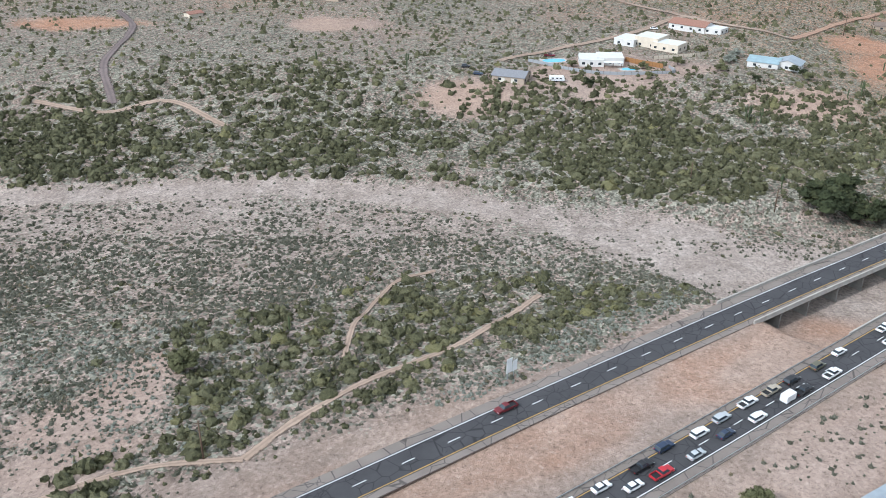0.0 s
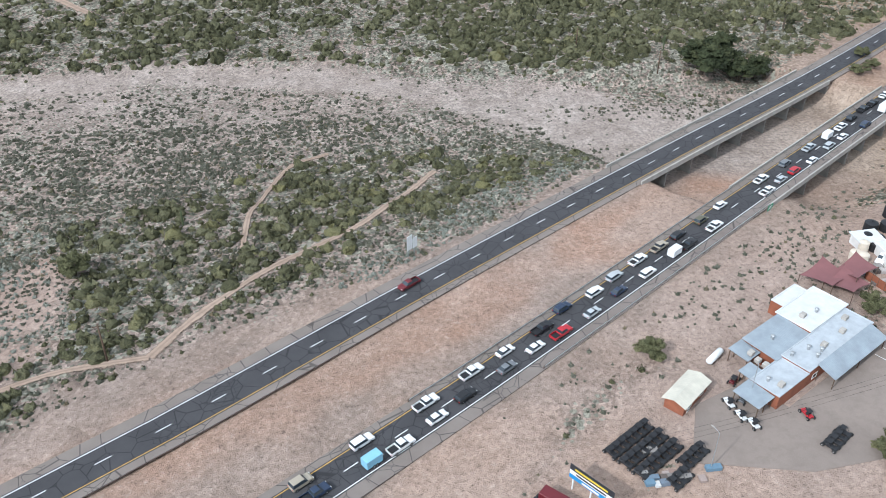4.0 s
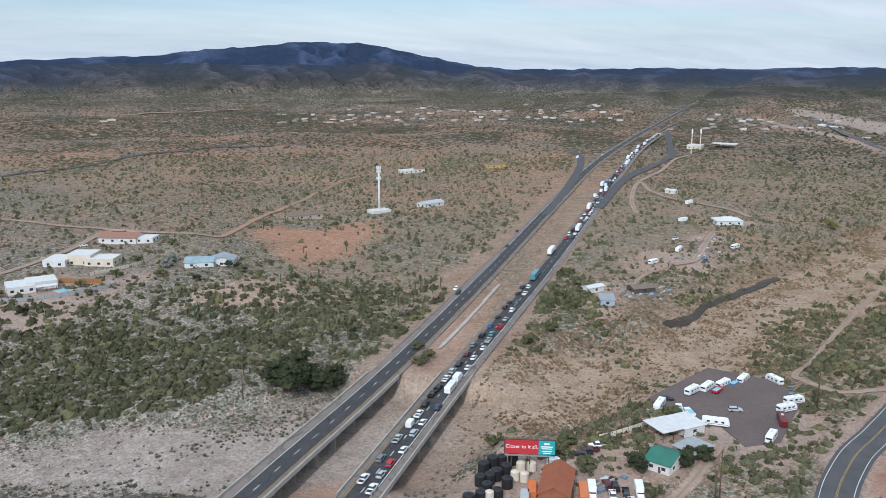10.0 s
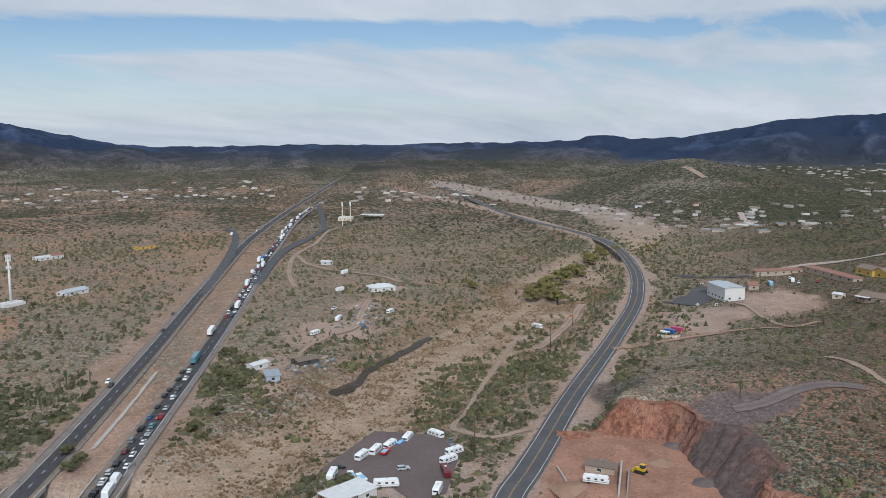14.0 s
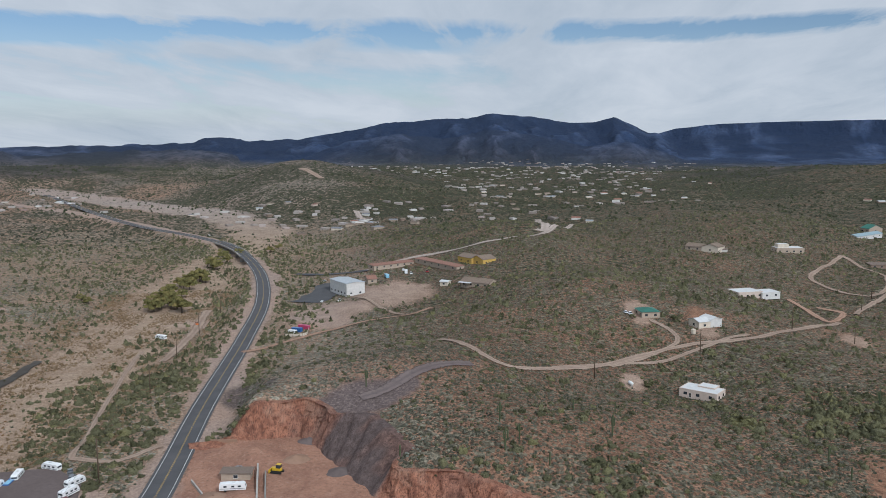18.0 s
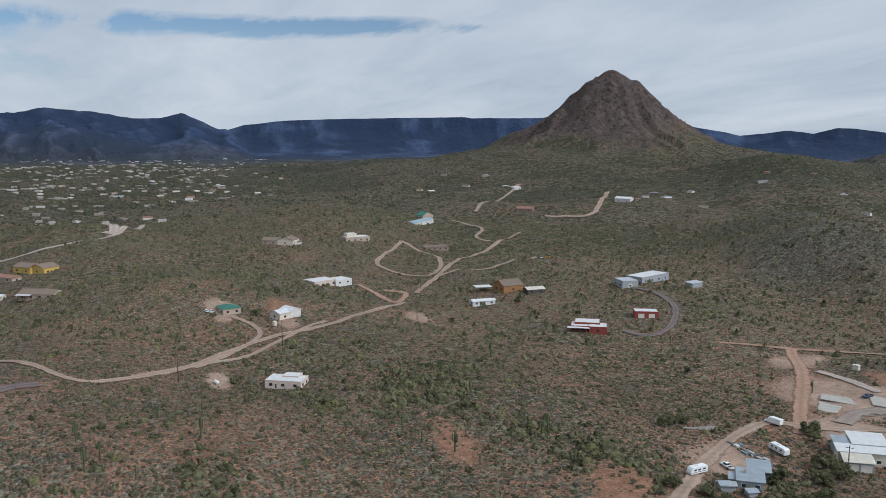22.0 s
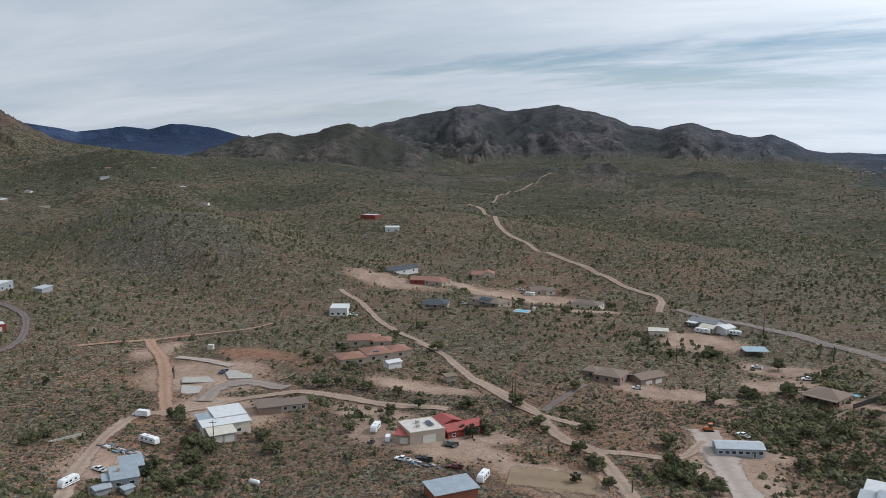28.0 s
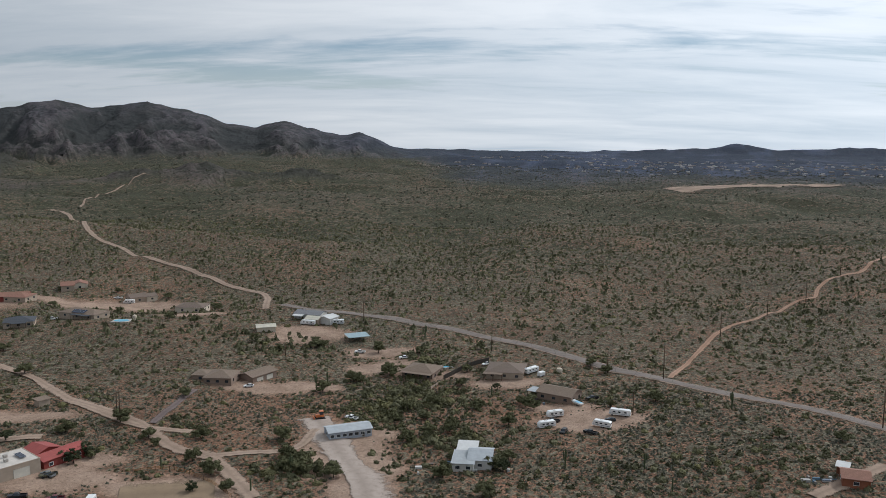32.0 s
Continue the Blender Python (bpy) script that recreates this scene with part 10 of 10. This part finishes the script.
    part("surround", bm, M["concrete"], t, bevel=0.08)
    bm = bmesh.new()
    rod(bm, (0, 0, 0.2), (0, 0, 0.4), 0.5, seg=24)
    o = part("water", bm, M["pool"], t)
    o.scale = (w, d, 1)


pool(56.7, 440.9, 10, 12, 7, "blue swimming pool beside the white house"), pool(92.7, 424.3, 10, 9, 5, "blue swimming pool below the white house"), pool(187.3, -494.7, 0, 9, 6, "blue above-ground pool beside a desert house"), pool(-1.5, -416.5, 20, 7, 4, "blue swimming pool behind the brown house")

# the river
stream = spline([(312.1, 244.3), (334.5, 248.1), (358.5, 255.5), (383.3, 258.8), (410.0, 262.2), (437.0, 266.5)], 4.0)
setting("water", ribbon("river", stream, -2.6, 2.6, M["river"], lift=0.25, ragged=1.6, across=5), "shallow dark river water in the gravel wash", "river")


# ---------- trees and cacti ----------
def tree_master(name, seed, height, spread, mat, label, clumps=26, dense=38):
    r = np.random.RandomState(seed)
    t = tagged(new(name), label, "tree")
    bm = bmesh.new()
    rod(bm, (0, 0, -0.4), (0.1, 0.05, height * 0.42), 0.05 * height, 0.03 * height, 8)
    part("trunk", bm, M["bark"], t, smooth_faces=True)
    for k in range(1):
        a = r.rand() * 6.0
        bm = bmesh.new()
        rod(bm, (0.05, 0, height * (0.25 + 0.12 * r.rand())), (math.cos(a) * spread * 0.6, math.sin(a) * spread * 0.6, height * (0.6 + 0.2 * r.rand())), 0.022 * height, 0.008 * height, 6)
        part("limb", bm, M["bark"], t)
    V, F, T, n = [], [], [], 0
    for k in range(clumps):
        a, u = r.rand() * 6.283, math.sqrt(r.rand())
        el = r.rand()
        cx, cy = math.cos(a) * u * spread * 0.85, math.sin(a) * u * spread * 0.85
        cz = height * (0.32 + 0.55 * el * (1 - 0.45 * u * u))
        v, f, tint = bush_shape(r, 2, 5, dense, 0.22, 0.85)
        s = spread * (0.26 + 0.16 * r.rand())
        V.append(v * [s, s, s * 0.85] + [cx, cy, cz - s * 0.2])
        F.append(f + n)
        T.append(np.clip(0.5 + 0.25 * r.randn() + tint, 0, 1))
        n += len(v)
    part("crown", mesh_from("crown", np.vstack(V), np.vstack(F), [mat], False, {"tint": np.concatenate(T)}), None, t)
    t.matrix_basis = pose(0, 0, -300)
    return t


TREES = {
    "mesquite": [tree_master("mesquite_tree", 20 + k, 4.2, 2.9, M["mesquite"], "spreading olive-green mesquite tree with dark limbs", 24, 34) for k in range(3)],
    "dark": [tree_master("dark_tree", 30 + k, 9.0, 5.0, M["leaf_dark"], "large dense dark-green tree", 34, 34) for k in range(2)],
    "yard": [tree_master("yard_tree", 40 + k, 5.0, 2.6, M["leaf_dark"], "rounded dark-green yard tree", 18, 26) for k in range(2)],
    "gold": [tree_master("cottonwood_tree", 50 + k, 10.0, 5.5, M["gold_leaf"], "yellowing cottonwood tree beside the riverbed", 24, 26) for k in range(2)],
    "silver": [tree_master("silver_tree", 60, 6.0, 4.0, M["grey_brush"], "silvery grey-green tree beside the houses", 24, 26)],
}
_first = set()


def tree(kind, x, y, s=1.0, k=0):
    m = TREES[kind][k % len(TREES[kind])]
    if m.name in _first:
        m = copy_thing(m, Matrix())
    else:
        _first.add(m.name)
    m.matrix_basis = pose(x, y, gz(x, y) - 0.05, 0, 0, (k * 77) % 360) @ Matrix.Diagonal((s, s, s * (0.9 + 0.05 * (k % 5)), 1))


GOLD = []
_g = random.Random(12)
_gold_line = [(568.7, 253.8), (639.4, 270.6), (697.9, 279.5), (776.5, 291.1), (838.5, 293.3)]
for k in range(30):
    u = _g.random() * 3.99
    (ax, ay), (bx, by) = _gold_line[int(u)], _gold_line[int(u) + 1]
    f = u - int(u)
    GOLD.append((ax + (bx - ax) * f + _g.gauss(0, 6), ay + (by - ay) * f + _g.gauss(0, 9), _g.uniform(0.7, 1.25)))
GOLD += [(892.3, 265.6, 0.8), (868.0, 267.1, 0.8), (594.2, 326.8, 0.6), (585.9, 317.1, 0.6)]
SPOTS = {
    "dark": [(132.1, 275.7, 1.75), (141.0, 281.5, 1.5), (145.5, 273.3, 1.1), (153.0, 275.6, 1.0), (-22.0, -286.4, 0.55), (205.5, 144.4, 0.7), (202.5, 147.8, 0.6), (197.9, 145.5, 0.6)],
    "mesquite": [(64.4, 430.7, 1.0), (99.5, 426.3, 1.0), (99.6, 411.4, 0.9), (118.8, 434.3, 1.1), (137.9, 461.8, 1.0), (86.5, 453.7, 0.9), (168.3, 492.1, 1.0), (252.7, 545.3, 1.0), (296.6, 526.5, 1.1), (358.6, 540.3, 1.0), (137.5, 422.9, 1.2), (176.5, 411.3, 1.1),
                 (480.6, -81.8, 0.9), (378.0, -54.4, 0.8), (481.6, -58.8, 0.7), (215.4, -281.3, 0.9), (288.8, -452.7, 0.9), (231.4, -413.0, 1.0), (143.2, -490.4, 1.1), (223.3, -531.4, 1.0), (253.0, -550.4, 1.0), (234.8, -615.6, 1.0), (194.1, -603.5, 1.1), (152.3, -562.8, 1.0), (100.5, -455.7, 1.1), (85.8, -445.3, 1.1),
                 (63.6, -458.2, 1.1), (24.6, -411.0, 1.2), (38.9, -397.5, 1.1), (13.8, -352.7, 1.2), (6.8, -341.3, 1.0), (19.8, -343.5, 1.0), (-13.1, -409.4, 1.0), (-21.8, -452.9, 1.0), (-27.7, -335.1, 1.2), (-40.1, -366.2, 1.0), (-3.8, -325.4, 1.1), (-16.5, -356.8, 1.1),
                 (61.8, 128.6, 1.15), (172.4, 161.1, 1.2), (185.7, 264.6, 1.2), (192.5, 268.4, 1.1), (193.9, 278.1, 1.1), (116.2, 136.8, 1.2), (116.6, 105.6, 1.1), (134.8, 111.9, 1.2), (98.5, 99.3, 0.8), (95.4, 96.8, 0.9),
                 (-63.9, 177.6, 1.5), (176.3, 139.5, 1.0), (225.2, 171.7, 1.1), (265.6, -201.4, 1.2), (269.1, -212.5, 1.0), (236.6, -247.8, 0.9), (168.2, -294.7, 1.0), (207.5, -223.3, 1.1), (211.4, -235.4, 1.0), (216.6, -229.9, 1.0),
                 (90.3, -311.4, 1.2), (104.2, -302.0, 0.8), (53.5, -284.0, 1.2), (46.4, -282.6, 1.0), (36.2, -278.4, 1.1), (33.4, -451.5, 1.3), (24.7, -408.4, 1.4), (67.5, -456.3, 1.3), (10.4, -444.5, 1.0), (-4.8, -332.3, 1.1), (-36.9, -359.1, 1.2),
                 (-40.2, -355.6, 1.0), (18.3, -339.4, 1.1), (40.2, -349.0, 0.8), (-72.4, -353.6, 0.8), (-147.8, -303.2, 1.0), (-125.2, -304.2, 0.9), (-14.8, -262.3, 1.4), (-10.1, -319.8, 1.0), (4.2, -322.0, 1.2), (69.2, -264.8, 1.0), (54.2, -293.8, 1.1),
                 (173.8, 174.4, 1.3), (181.4, 177.8, 1.2), (168.2, 198.1, 1.1), (236.3, 256.3, 1.3), (255.0, 262.7, 1.3), (297.3, 297.9, 1.5), (322.2, 313.3, 1.4), (330.3, 327.9, 1.3), (287.6, 282.1, 1.3), (110.4, -361.1, 1.1), (-19.8, -289.5, 1.5),
                 (212.9, -209.6, 1.2), (206.7, -219.3, 1.2), (194.3, -210.6, 1.1), (206.0, -230.6, 1.1), (195.0, -185.8, 1.2), (197.0, -199.5, 1.1), (184.6, -207.0, 1.0), (201.6, -319.2, 1.0), (175.7, -315.5, 1.0), (237.4, -369.2, 1.0)],
    "yard": [(187.0, 155.0, 1.2), (184.9, 152.2, 1.1), (130.8, -283.2, 1.0), (126.1, -283.1, 1.1), (125.4, -290.5, 1.1), (210.9, -203.5, 1.0), (173.0, 422.0, 1.0), (175.9, 417.4, 0.9), (208.1, -317.6, 0.8), (243.3, -372.4, 0.8), (243.6, -250.1, 0.8), (69.1, 403.9, 1.1),
             (148.4, 403.5, 0.9), (333.6, -265.2, 0.8), (483.3, -248.0, 0.9), (439.7, -266.5, 0.8), (-26.2, -384.0, 0.8), (79.9, -264.0, 0.8), (159.5, -303.2, 0.9)],
    "gold": GOLD,
    "silver": [(153.7, 451.3, 1.0), (147.4, 440.9, 0.9)],
}
YARD_A = [(166.8, -292.4), (122.5, -289.8), (109.1, -308.9), (87.1, -289.2), (77.4, -277.5), (322.4, -554.3), (274.7, -612.8), (206.6, -542.7), (164.3, -510.7), (145.3, -550.9), (227.9, -437.6), (197.0, -395.6), (249.2, -351.4), (237.9, -345.6), (214.2, -340.2), (191.8, -316.5), (141.7, -312.8), (124.1, -323.9), (266.9, -206.4), (217.5, -169.5), (208.9, -175.9), (200.8, -176.3), (242.5, -252.7), (212.7, -229.7), (202.9, -220.7), (195.2, -205.6)]
YARD_B = [(34.3, -460.9), (26.4, -414.7), (41.5, -399.9), (2.3, -358.0), (-3.6, -334.4), (-15.0, -355.1), (-24.7, -296.6), (11.9, -313.0), (-0.9, -279.4), (53.9, -381.5), (20.3, -381.4), (10.0, -377.9), (68.9, -462.6), (48.5, -288.6), (38.4, -281.7), (48.2, -281.1), (-34.9, -364.1), (-9.8, -390.3), (-75.1, -418.8), (-80.8, -408.6), (-92.8, -358.2), (58.9, -311.0), (209.7, -203.7), (185.6, -210.5), (173.9, -273.1), (198.6, -251.2), (187.8, -242.5), (213.4, -312.0)]
for k, (x, y) in enumerate(YARD_A + YARD_B):
    tree("mesquite", x, y, 0.8 + 0.14 * (k * 7 % 6), k)
for kind, rows in SPOTS.items():
    for k, (x, y, s) in enumerate(rows):
        tree(kind, x, y, s, k)


def saguaro_master(seed, h, arms):
    r = random.Random(seed)
    t = tagged(new("saguaro_cactus"), "tall ribbed green saguaro cactus" + (" with upturned arms" if arms else " with a single column"), "cactus")

    def column(pts, rad):
        bm = bmesh.new()
        rings = []
        for k, (p, s) in enumerate(pts):
            ring = []
            for a in range(12):
                q = rad * s * (1.0 if a % 2 else 0.84)
                ring.append(bm.verts.new((p[0] + q * math.cos(a * math.pi / 6), p[1] + q * math.sin(a * math.pi / 6), p[2])))
            rings.append(ring)
        for a, b in zip(rings, rings[1:]):
            for k in range(12):
                bm.faces.new((a[k], a[(k + 1) % 12], b[(k + 1) % 12], b[k]))
        bm.faces.new(rings[-1])
        return bm

    part("column", column([((0, 0, -0.3), 0.8), ((0, 0, h * 0.3), 1.0), ((0, 0, h * 0.8), 0.95), ((0, 0, h * 0.95), 0.75), ((0, 0, h), 0.3)], 0.3), M["cactus"], t)
    for k in range(arms):
        a = r.random() * 6.283
        z0, up, d = h * r.uniform(0.4, 0.55), h * r.uniform(0.25, 0.4), 0.75
        c, s = math.cos(a) * d, math.sin(a) * d
        pts = [((c * 0.35, s * 0.35, z0 - 0.1), 0.8), ((c * 0.85, s * 0.85, z0 + 0.15), 0.95), ((c, s, z0 + 0.5), 1.0), ((c, s, z0 + up), 0.9), ((c, s, z0 + up + 0.25), 0.3)]
        part("arm", column(pts, 0.21), M["cactus"], t)
    t.matrix_basis = pose(0, 0, -300)
    return t


CACTI = [saguaro_master(1, 5.5, 0), saguaro_master(2, 6.5, 2), saguaro_master(3, 7.5, 4), saguaro_master(4, 4.2, 0), saguaro_master(5, 6.8, 3)]


def saguaro(x, y, k, s=1.0):
    m = CACTI[k % 5]
    if m.name in _first:
        m = copy_thing(m, Matrix())
    else:
        _first.add(m.name)
    m.matrix_basis = pose(x, y, gz(x, y), 0, 0, (k * 53) % 360) @ Matrix.Diagonal((s, s, s, 1))


for k, (x, y) in enumerate([(-41.0, 197.4), (135.3, 112.8), (136.3, 111.8), (170.3, 493.7), (270.1, -114.8), (268.4, -136.3), (291.6, -102.5), (342.4, -138.3), (316.9, -141.2), (366.1, -174.2), (279.2, -105.7), (269.1, -149.2), (269.7, -152.0), (374.5, -285.6),
                            (135.3, 368.6), (136.6, 364.5), (134.8, 371.3), (140.5, 367.6), (189.3, 394.1), (198.0, 399.3), (204.9, 393.6), (214.1, 399.1), (221.7, 333.3), (246.3, 354.6), (251.9, 357.5), (249.9, 344.5), (260.1, 351.1), (219.1, 377.7), (235.8, 457.5),
                            (263.5, 453.9), (229.7, 442.4), (124.9, 295.7), (296.6, 9.2), (314.5, -17.7), (293.5, -30.2), (273.1, -8.1), (285.0, 2.0), (331.7, 64.1), (277.0, 42.2), (279.5, 6.7), (320.1, -33.7), (288.6, -299.6), (50.8, -279.5),
                            (61.4, -265.6), (8.8, -478.2), (95.8, -282.3), (53.3, -394.0), (57.1, -383.4), (-23.2, -376.1), (-118.9, -338.3), (-76.0, -267.4), (-70.6, -283.7), (-43.9, -288.1), (-73.9, 418.4), (-18.6, 428.2), (-40.3, 450.5), (-65.2, 436.9)]):
    saguaro(x, y, k, 0.85 + 0.07 * (k % 5))


def palm(x, y, s=1.0):
    t = thing("palm_tree", "fan palm with a skirt of dry fronds", "palm tree", pose(x, y, gz(x, y)) @ Matrix.Diagonal((s, s, s, 1)))
    bm = bmesh.new()
    rod(bm, (0, 0, -0.3), (0, 0, 7), 0.35, 0.28, 10)
    part("trunk", bm, M["bark"], t)
    bm = bmesh.new()
    rod(bm, (0, 0, 4.2), (0, 0, 6.8), 0.6, 1.1, 10)
    part("dry_skirt", bm, M["tuft"], t)
    r = np.random.RandomState(4)
    v, f, tint = bush_shape(r, 2, 6, 70, 0.4, 0.9)
    part("fronds", mesh_from("fronds", v * [2.2, 2.2, 1.9] + [0, 0, 6.6], f, [M["leaf"]], False, {"tint": np.clip(0.75 + tint, 0, 1)}), None, t)


palm(170.6, 307.8), palm(180.1, 311.2, 1.1)


def junk(cx, cy, rx, ry, n, seed):
    """Scattered scrap of the yards."""
    r = random.Random(seed)
    V, F, m = [], [], 0
    bm = bmesh.new()
    for _ in range(n):
        x, y = cx + r.gauss(0, rx * 0.5), cy + r.gauss(0, ry * 0.5)
        box(bm, x, y, gz(x, y) + 0.3, r.uniform(0.5, 3), r.uniform(0.4, 1.6), r.uniform(0.3, 1.2), None)
    me = finish(bm, "scrap", SCRAP)
    tagged(new("scrap_heap", me), "scattered boards, metal and scrap on bare dirt", "scrap", kind="stuff")


def scrap_mat():
    n = Nodes("mixed_scrap")
    isl = n.nt.nodes.new("ShaderNodeNewGeometry").outputs["Random Per Island"]
    c = n.ramp(isl, (0.0, (0.08, 0.06, 0.05)), (0.3, (0.30, 0.28, 0.26)), (0.55, (0.6, 0.6, 0.58)), (0.75, (0.22, 0.10, 0.06)), (0.9, (0.12, 0.22, 0.30)))
    c = n.mix(n.math("MULTIPLY", n.noise(3.0), 0.5), c, (0.1, 0.08, 0.07))
    return n.done(c, 0.8)


SCRAP = scrap_mat()
junk(343.4, 282.9, 22, 12, 60, 1), junk(436.3, 318.6, 18, 12, 50, 2), junk(162.4, 127.7, 6, 3, 25, 3), junk(129.6, 147.3, 8, 5, 24, 4), junk(171.5, 152.3, 7, 3, 20, 5), junk(-10.3, -292.0, 12, 6, 40, 6), junk(231.1, -213.9, 10, 4, 24, 7)
junk(-45.5, -370.4, 8, 4, 24, 8), junk(132.8, -250.7, 8, 3, 20, 9), junk(471.7, 337.8, 22, 8, 30, 10), junk(54.9, 96.7, 6, 4, 20, 11), junk(-124.2, -268.2, 6, 4, 10, 12)


def far_suburb(name, spots, seed, label):
    """Uncountable pale specks of far-off houses."""
    r = random.Random(seed)
    bm = bmesh.new()
    for cx, cy, wide, deep, n in spots:
        d = math.hypot(cx, cy)
        for _ in range(n):
            a, b = r.uniform(-wide, wide), r.uniform(-deep, deep)
            x, y = cx - cy / d * a + cx / d * b, cy + cx / d * a + cy / d * b
            if gz(x, y) < 10:
                box(bm, 0, 0, 0, r.uniform(6, 15), r.uniform(6, 10), r.uniform(2.2, 3.4), pose(x, y, gz(x, y) + 1.0, 0, 0, r.uniform(0, 90)))
    tagged(new(name, finish(bm, name, SPECK)), label, "houses", kind="stuff")


def speck_mat():
    n = Nodes("far_house_walls")
    isl = n.nt.nodes.new("ShaderNodeNewGeometry").outputs["Random Per Island"]
    return n.done(n.mix(n.noise(0.2), n.ramp(isl, (0.0, (0.10, 0.08, 0.07)), (0.35, (0.26, 0.21, 0.18)), (0.6, (0.40, 0.37, 0.34)), (0.8, (0.74, 0.73, 0.71)), (1.0, (0.24, 0.13, 0.10))), (0.3, 0.26, 0.23)), 0.9)


SPECK = speck_mat()
far_suburb("far_houses", [(-891.2, -2625.4, 900, 500, 260), (-1295.1, -2753.2, 700, 500, 260), (-378.2, -3704.2, 400, 300, 60)], 3, "pale specks of suburbs across the far plain")
far_suburb("far_houses", [(1404.5, 191.8, 260, 330, 110), (1695.3, 6.9, 300, 400, 160), (2512.7, 184.4, 500, 300, 170), (2300, -350, 420, 380, 150), (3064.0, -166.9, 450, 300, 110), (1170.3, 1313.6, 220, 200, 40), (913.9, 1462.8, 200, 120, 26), (1380.4, 885.5, 120, 200, 36), (1425.8, 299.3, 260, 200, 50)], 4, "pale specks of valley town houses")


# painted stalls of the restaurant's lot
def stall_line(ax, ay, bx, by, width=0.14, mat="line_white", label="white painted parking stall line"):
    L = math.hypot(bx - ax, by - ay)
    bm = bmesh.new()
    box(bm, 0, 0, 0, L, width, 0.012)
    me = bpy.data.meshes.new("parking_line")
    bm.to_mesh(me)
    bm.free()
    me.materials.append(M[mat])
    ob = tagged(new("parking_line", me), label, "road marking", kind="structure")
    ob.matrix_basis = pose((ax + bx) / 2, (ay + by) / 2, -0.085, 0, 0, math.degrees(math.atan2(by - ay, bx - ax)))


for ax, ay, bx, by in ((124.2, 132.8, 126.1, 128.5), (122.3, 131.3, 124.5, 126.8), (119.8, 130.0, 122.4, 125.7), (117.4, 128.3, 120.0, 124.0), (128.6, 126.2, 132.2, 128.5),
                       (130.2, 124.1, 133.7, 126.4), (126.5, 127.9, 130.8, 130.7), (132.3, 122.6, 135.4, 124.5), (133.1, 120.6, 136.5, 122.6), (109.1, 123.2, 111.6, 119.3), (111.9, 125.0, 114.3, 121.0)):
    stall_line(ax, ay, bx, by)
for x, y in ((127.9, 130.9), (114.0, 121.3), (109.7, 118.8)):
    stall_line(x - 0.5, y - 0.4, x + 0.5, y + 0.4, 1.2, "bay_blue", "faded blue marked parking bay")


# quarry yard: low walls, a shed frame and heaps of crushed rock
def heap(x, y, rad, h, mat, label, seed):
    n, m = 20, 7
    v = []
    for k in range(m):
        f = k / (m - 1)
        for a in range(n):
            q = 6.2832 * a / n
            d = rad * (1 - f * 0.96) * (1 + 0.16 * float(bumps(math.cos(q) * 3 + seed, math.sin(q) * 3 + f * 2, 1.4, seed)))
            v.append((d * math.cos(q), d * math.sin(q), h * f ** 0.95 * (1 - 0.12 * f) - 0.25))
    f = [(k * n + a, k * n + (a + 1) % n, (k + 1) * n + (a + 1) % n, (k + 1) * n + a) for k in range(m - 1) for a in range(n)]
    ob = tagged(new("gravel_mound", mesh_from("gravel_mound", v, f, [M[mat]], True)), label, "gravel mound")
    ob.matrix_basis = pose(x, y, gz(x, y))


heap(296.1, 83.8, 5.5, 2.0, "dirt_red", "low heap of reddish crushed rock in the quarry", 1)
heap(309.2, 121.9, 3.0, 1.4, "gravel_dark", "grey gravel heap beside the quarry wall", 2)
heap(257.3, 100.6, 8.0, 2.6, "dirt_red", "broad heap of reddish gravel in the quarry yard", 3)
heap(314.5, 83.2, 5.0, 2.2, "gravel_dark", "heap of dark broken rock at the foot of the slope", 4)
heap(285.8, 65.3, 5.0, 1.8, "gravel_dark", "heap of dark broken rock at the foot of the slope", 5)


def low_wall(ax, ay, bx, by, h, thick, mat, label):
    L = math.hypot(bx - ax, by - ay)
    t = thing("block_wall", label, "wall", pose((ax + bx) / 2, (ay + by) / 2, gz((ax + bx) / 2, (ay + by) / 2), 0, 0, math.degrees(math.atan2(by - ay, bx - ax))))
    n = max(2, int(L / 1.8))
    for k in range(n):
        bm = bmesh.new()
        box(bm, -L / 2 + (k + 0.5) * L / n, 0, h / 2 - 0.1, L / n - 0.05, thick, h + 0.2)
        part("block", bm, M[mat], t, bevel=0.03)


low_wall(285.7, 94.7, 255.4, 85.5, 2.0, 0.6, "concrete", "pale concrete block wall in the quarry yard")
low_wall(281.1, 90.5, 255.7, 82.8, 1.2, 0.5, "concrete_dark", "low weathered concrete block wall in the quarry yard")
low_wall(310.1, 121.5, 311.5, 111.3, 1.6, 0.6, "dirt_red", "rust-stained block wall at the foot of the quarry face")
low_wall(273.8, 114.5, 263.1, 106.5, 1.1, 0.5, "concrete", "white barrier blocks beside the quarry entrance")
building("small grey shed with a gabled metal roof beside the lane house", 210.2, -183.0, 208.4, -186.7, [(0, 0, 1, 3.2, 2.2, "gable", "tin_old", 0, "grey", 0.7)], "grey", "shed", "shed")
building("tiny grey shed with a gabled metal roof", 204.8, -188.2, 203.7, -191.1, [(0, 0, 1, 2.6, 2.0, "gable", "tin_old", 0, "grey", 0.6)], "grey", "shed", "shed")
low_wall(262.8, -208.0, 259.0, -219.9, 1.0, 0.5, "concrete", "pale low block wall on the hillside")
building("small tan site hut with a flat brown roof", 274.9, 104.4, 275.9, 94.3, [(0, 0, 1, 4.5, 2.6, "shed", "brown", 1, "tan", 0.3)], "tan", "hut", "hut")
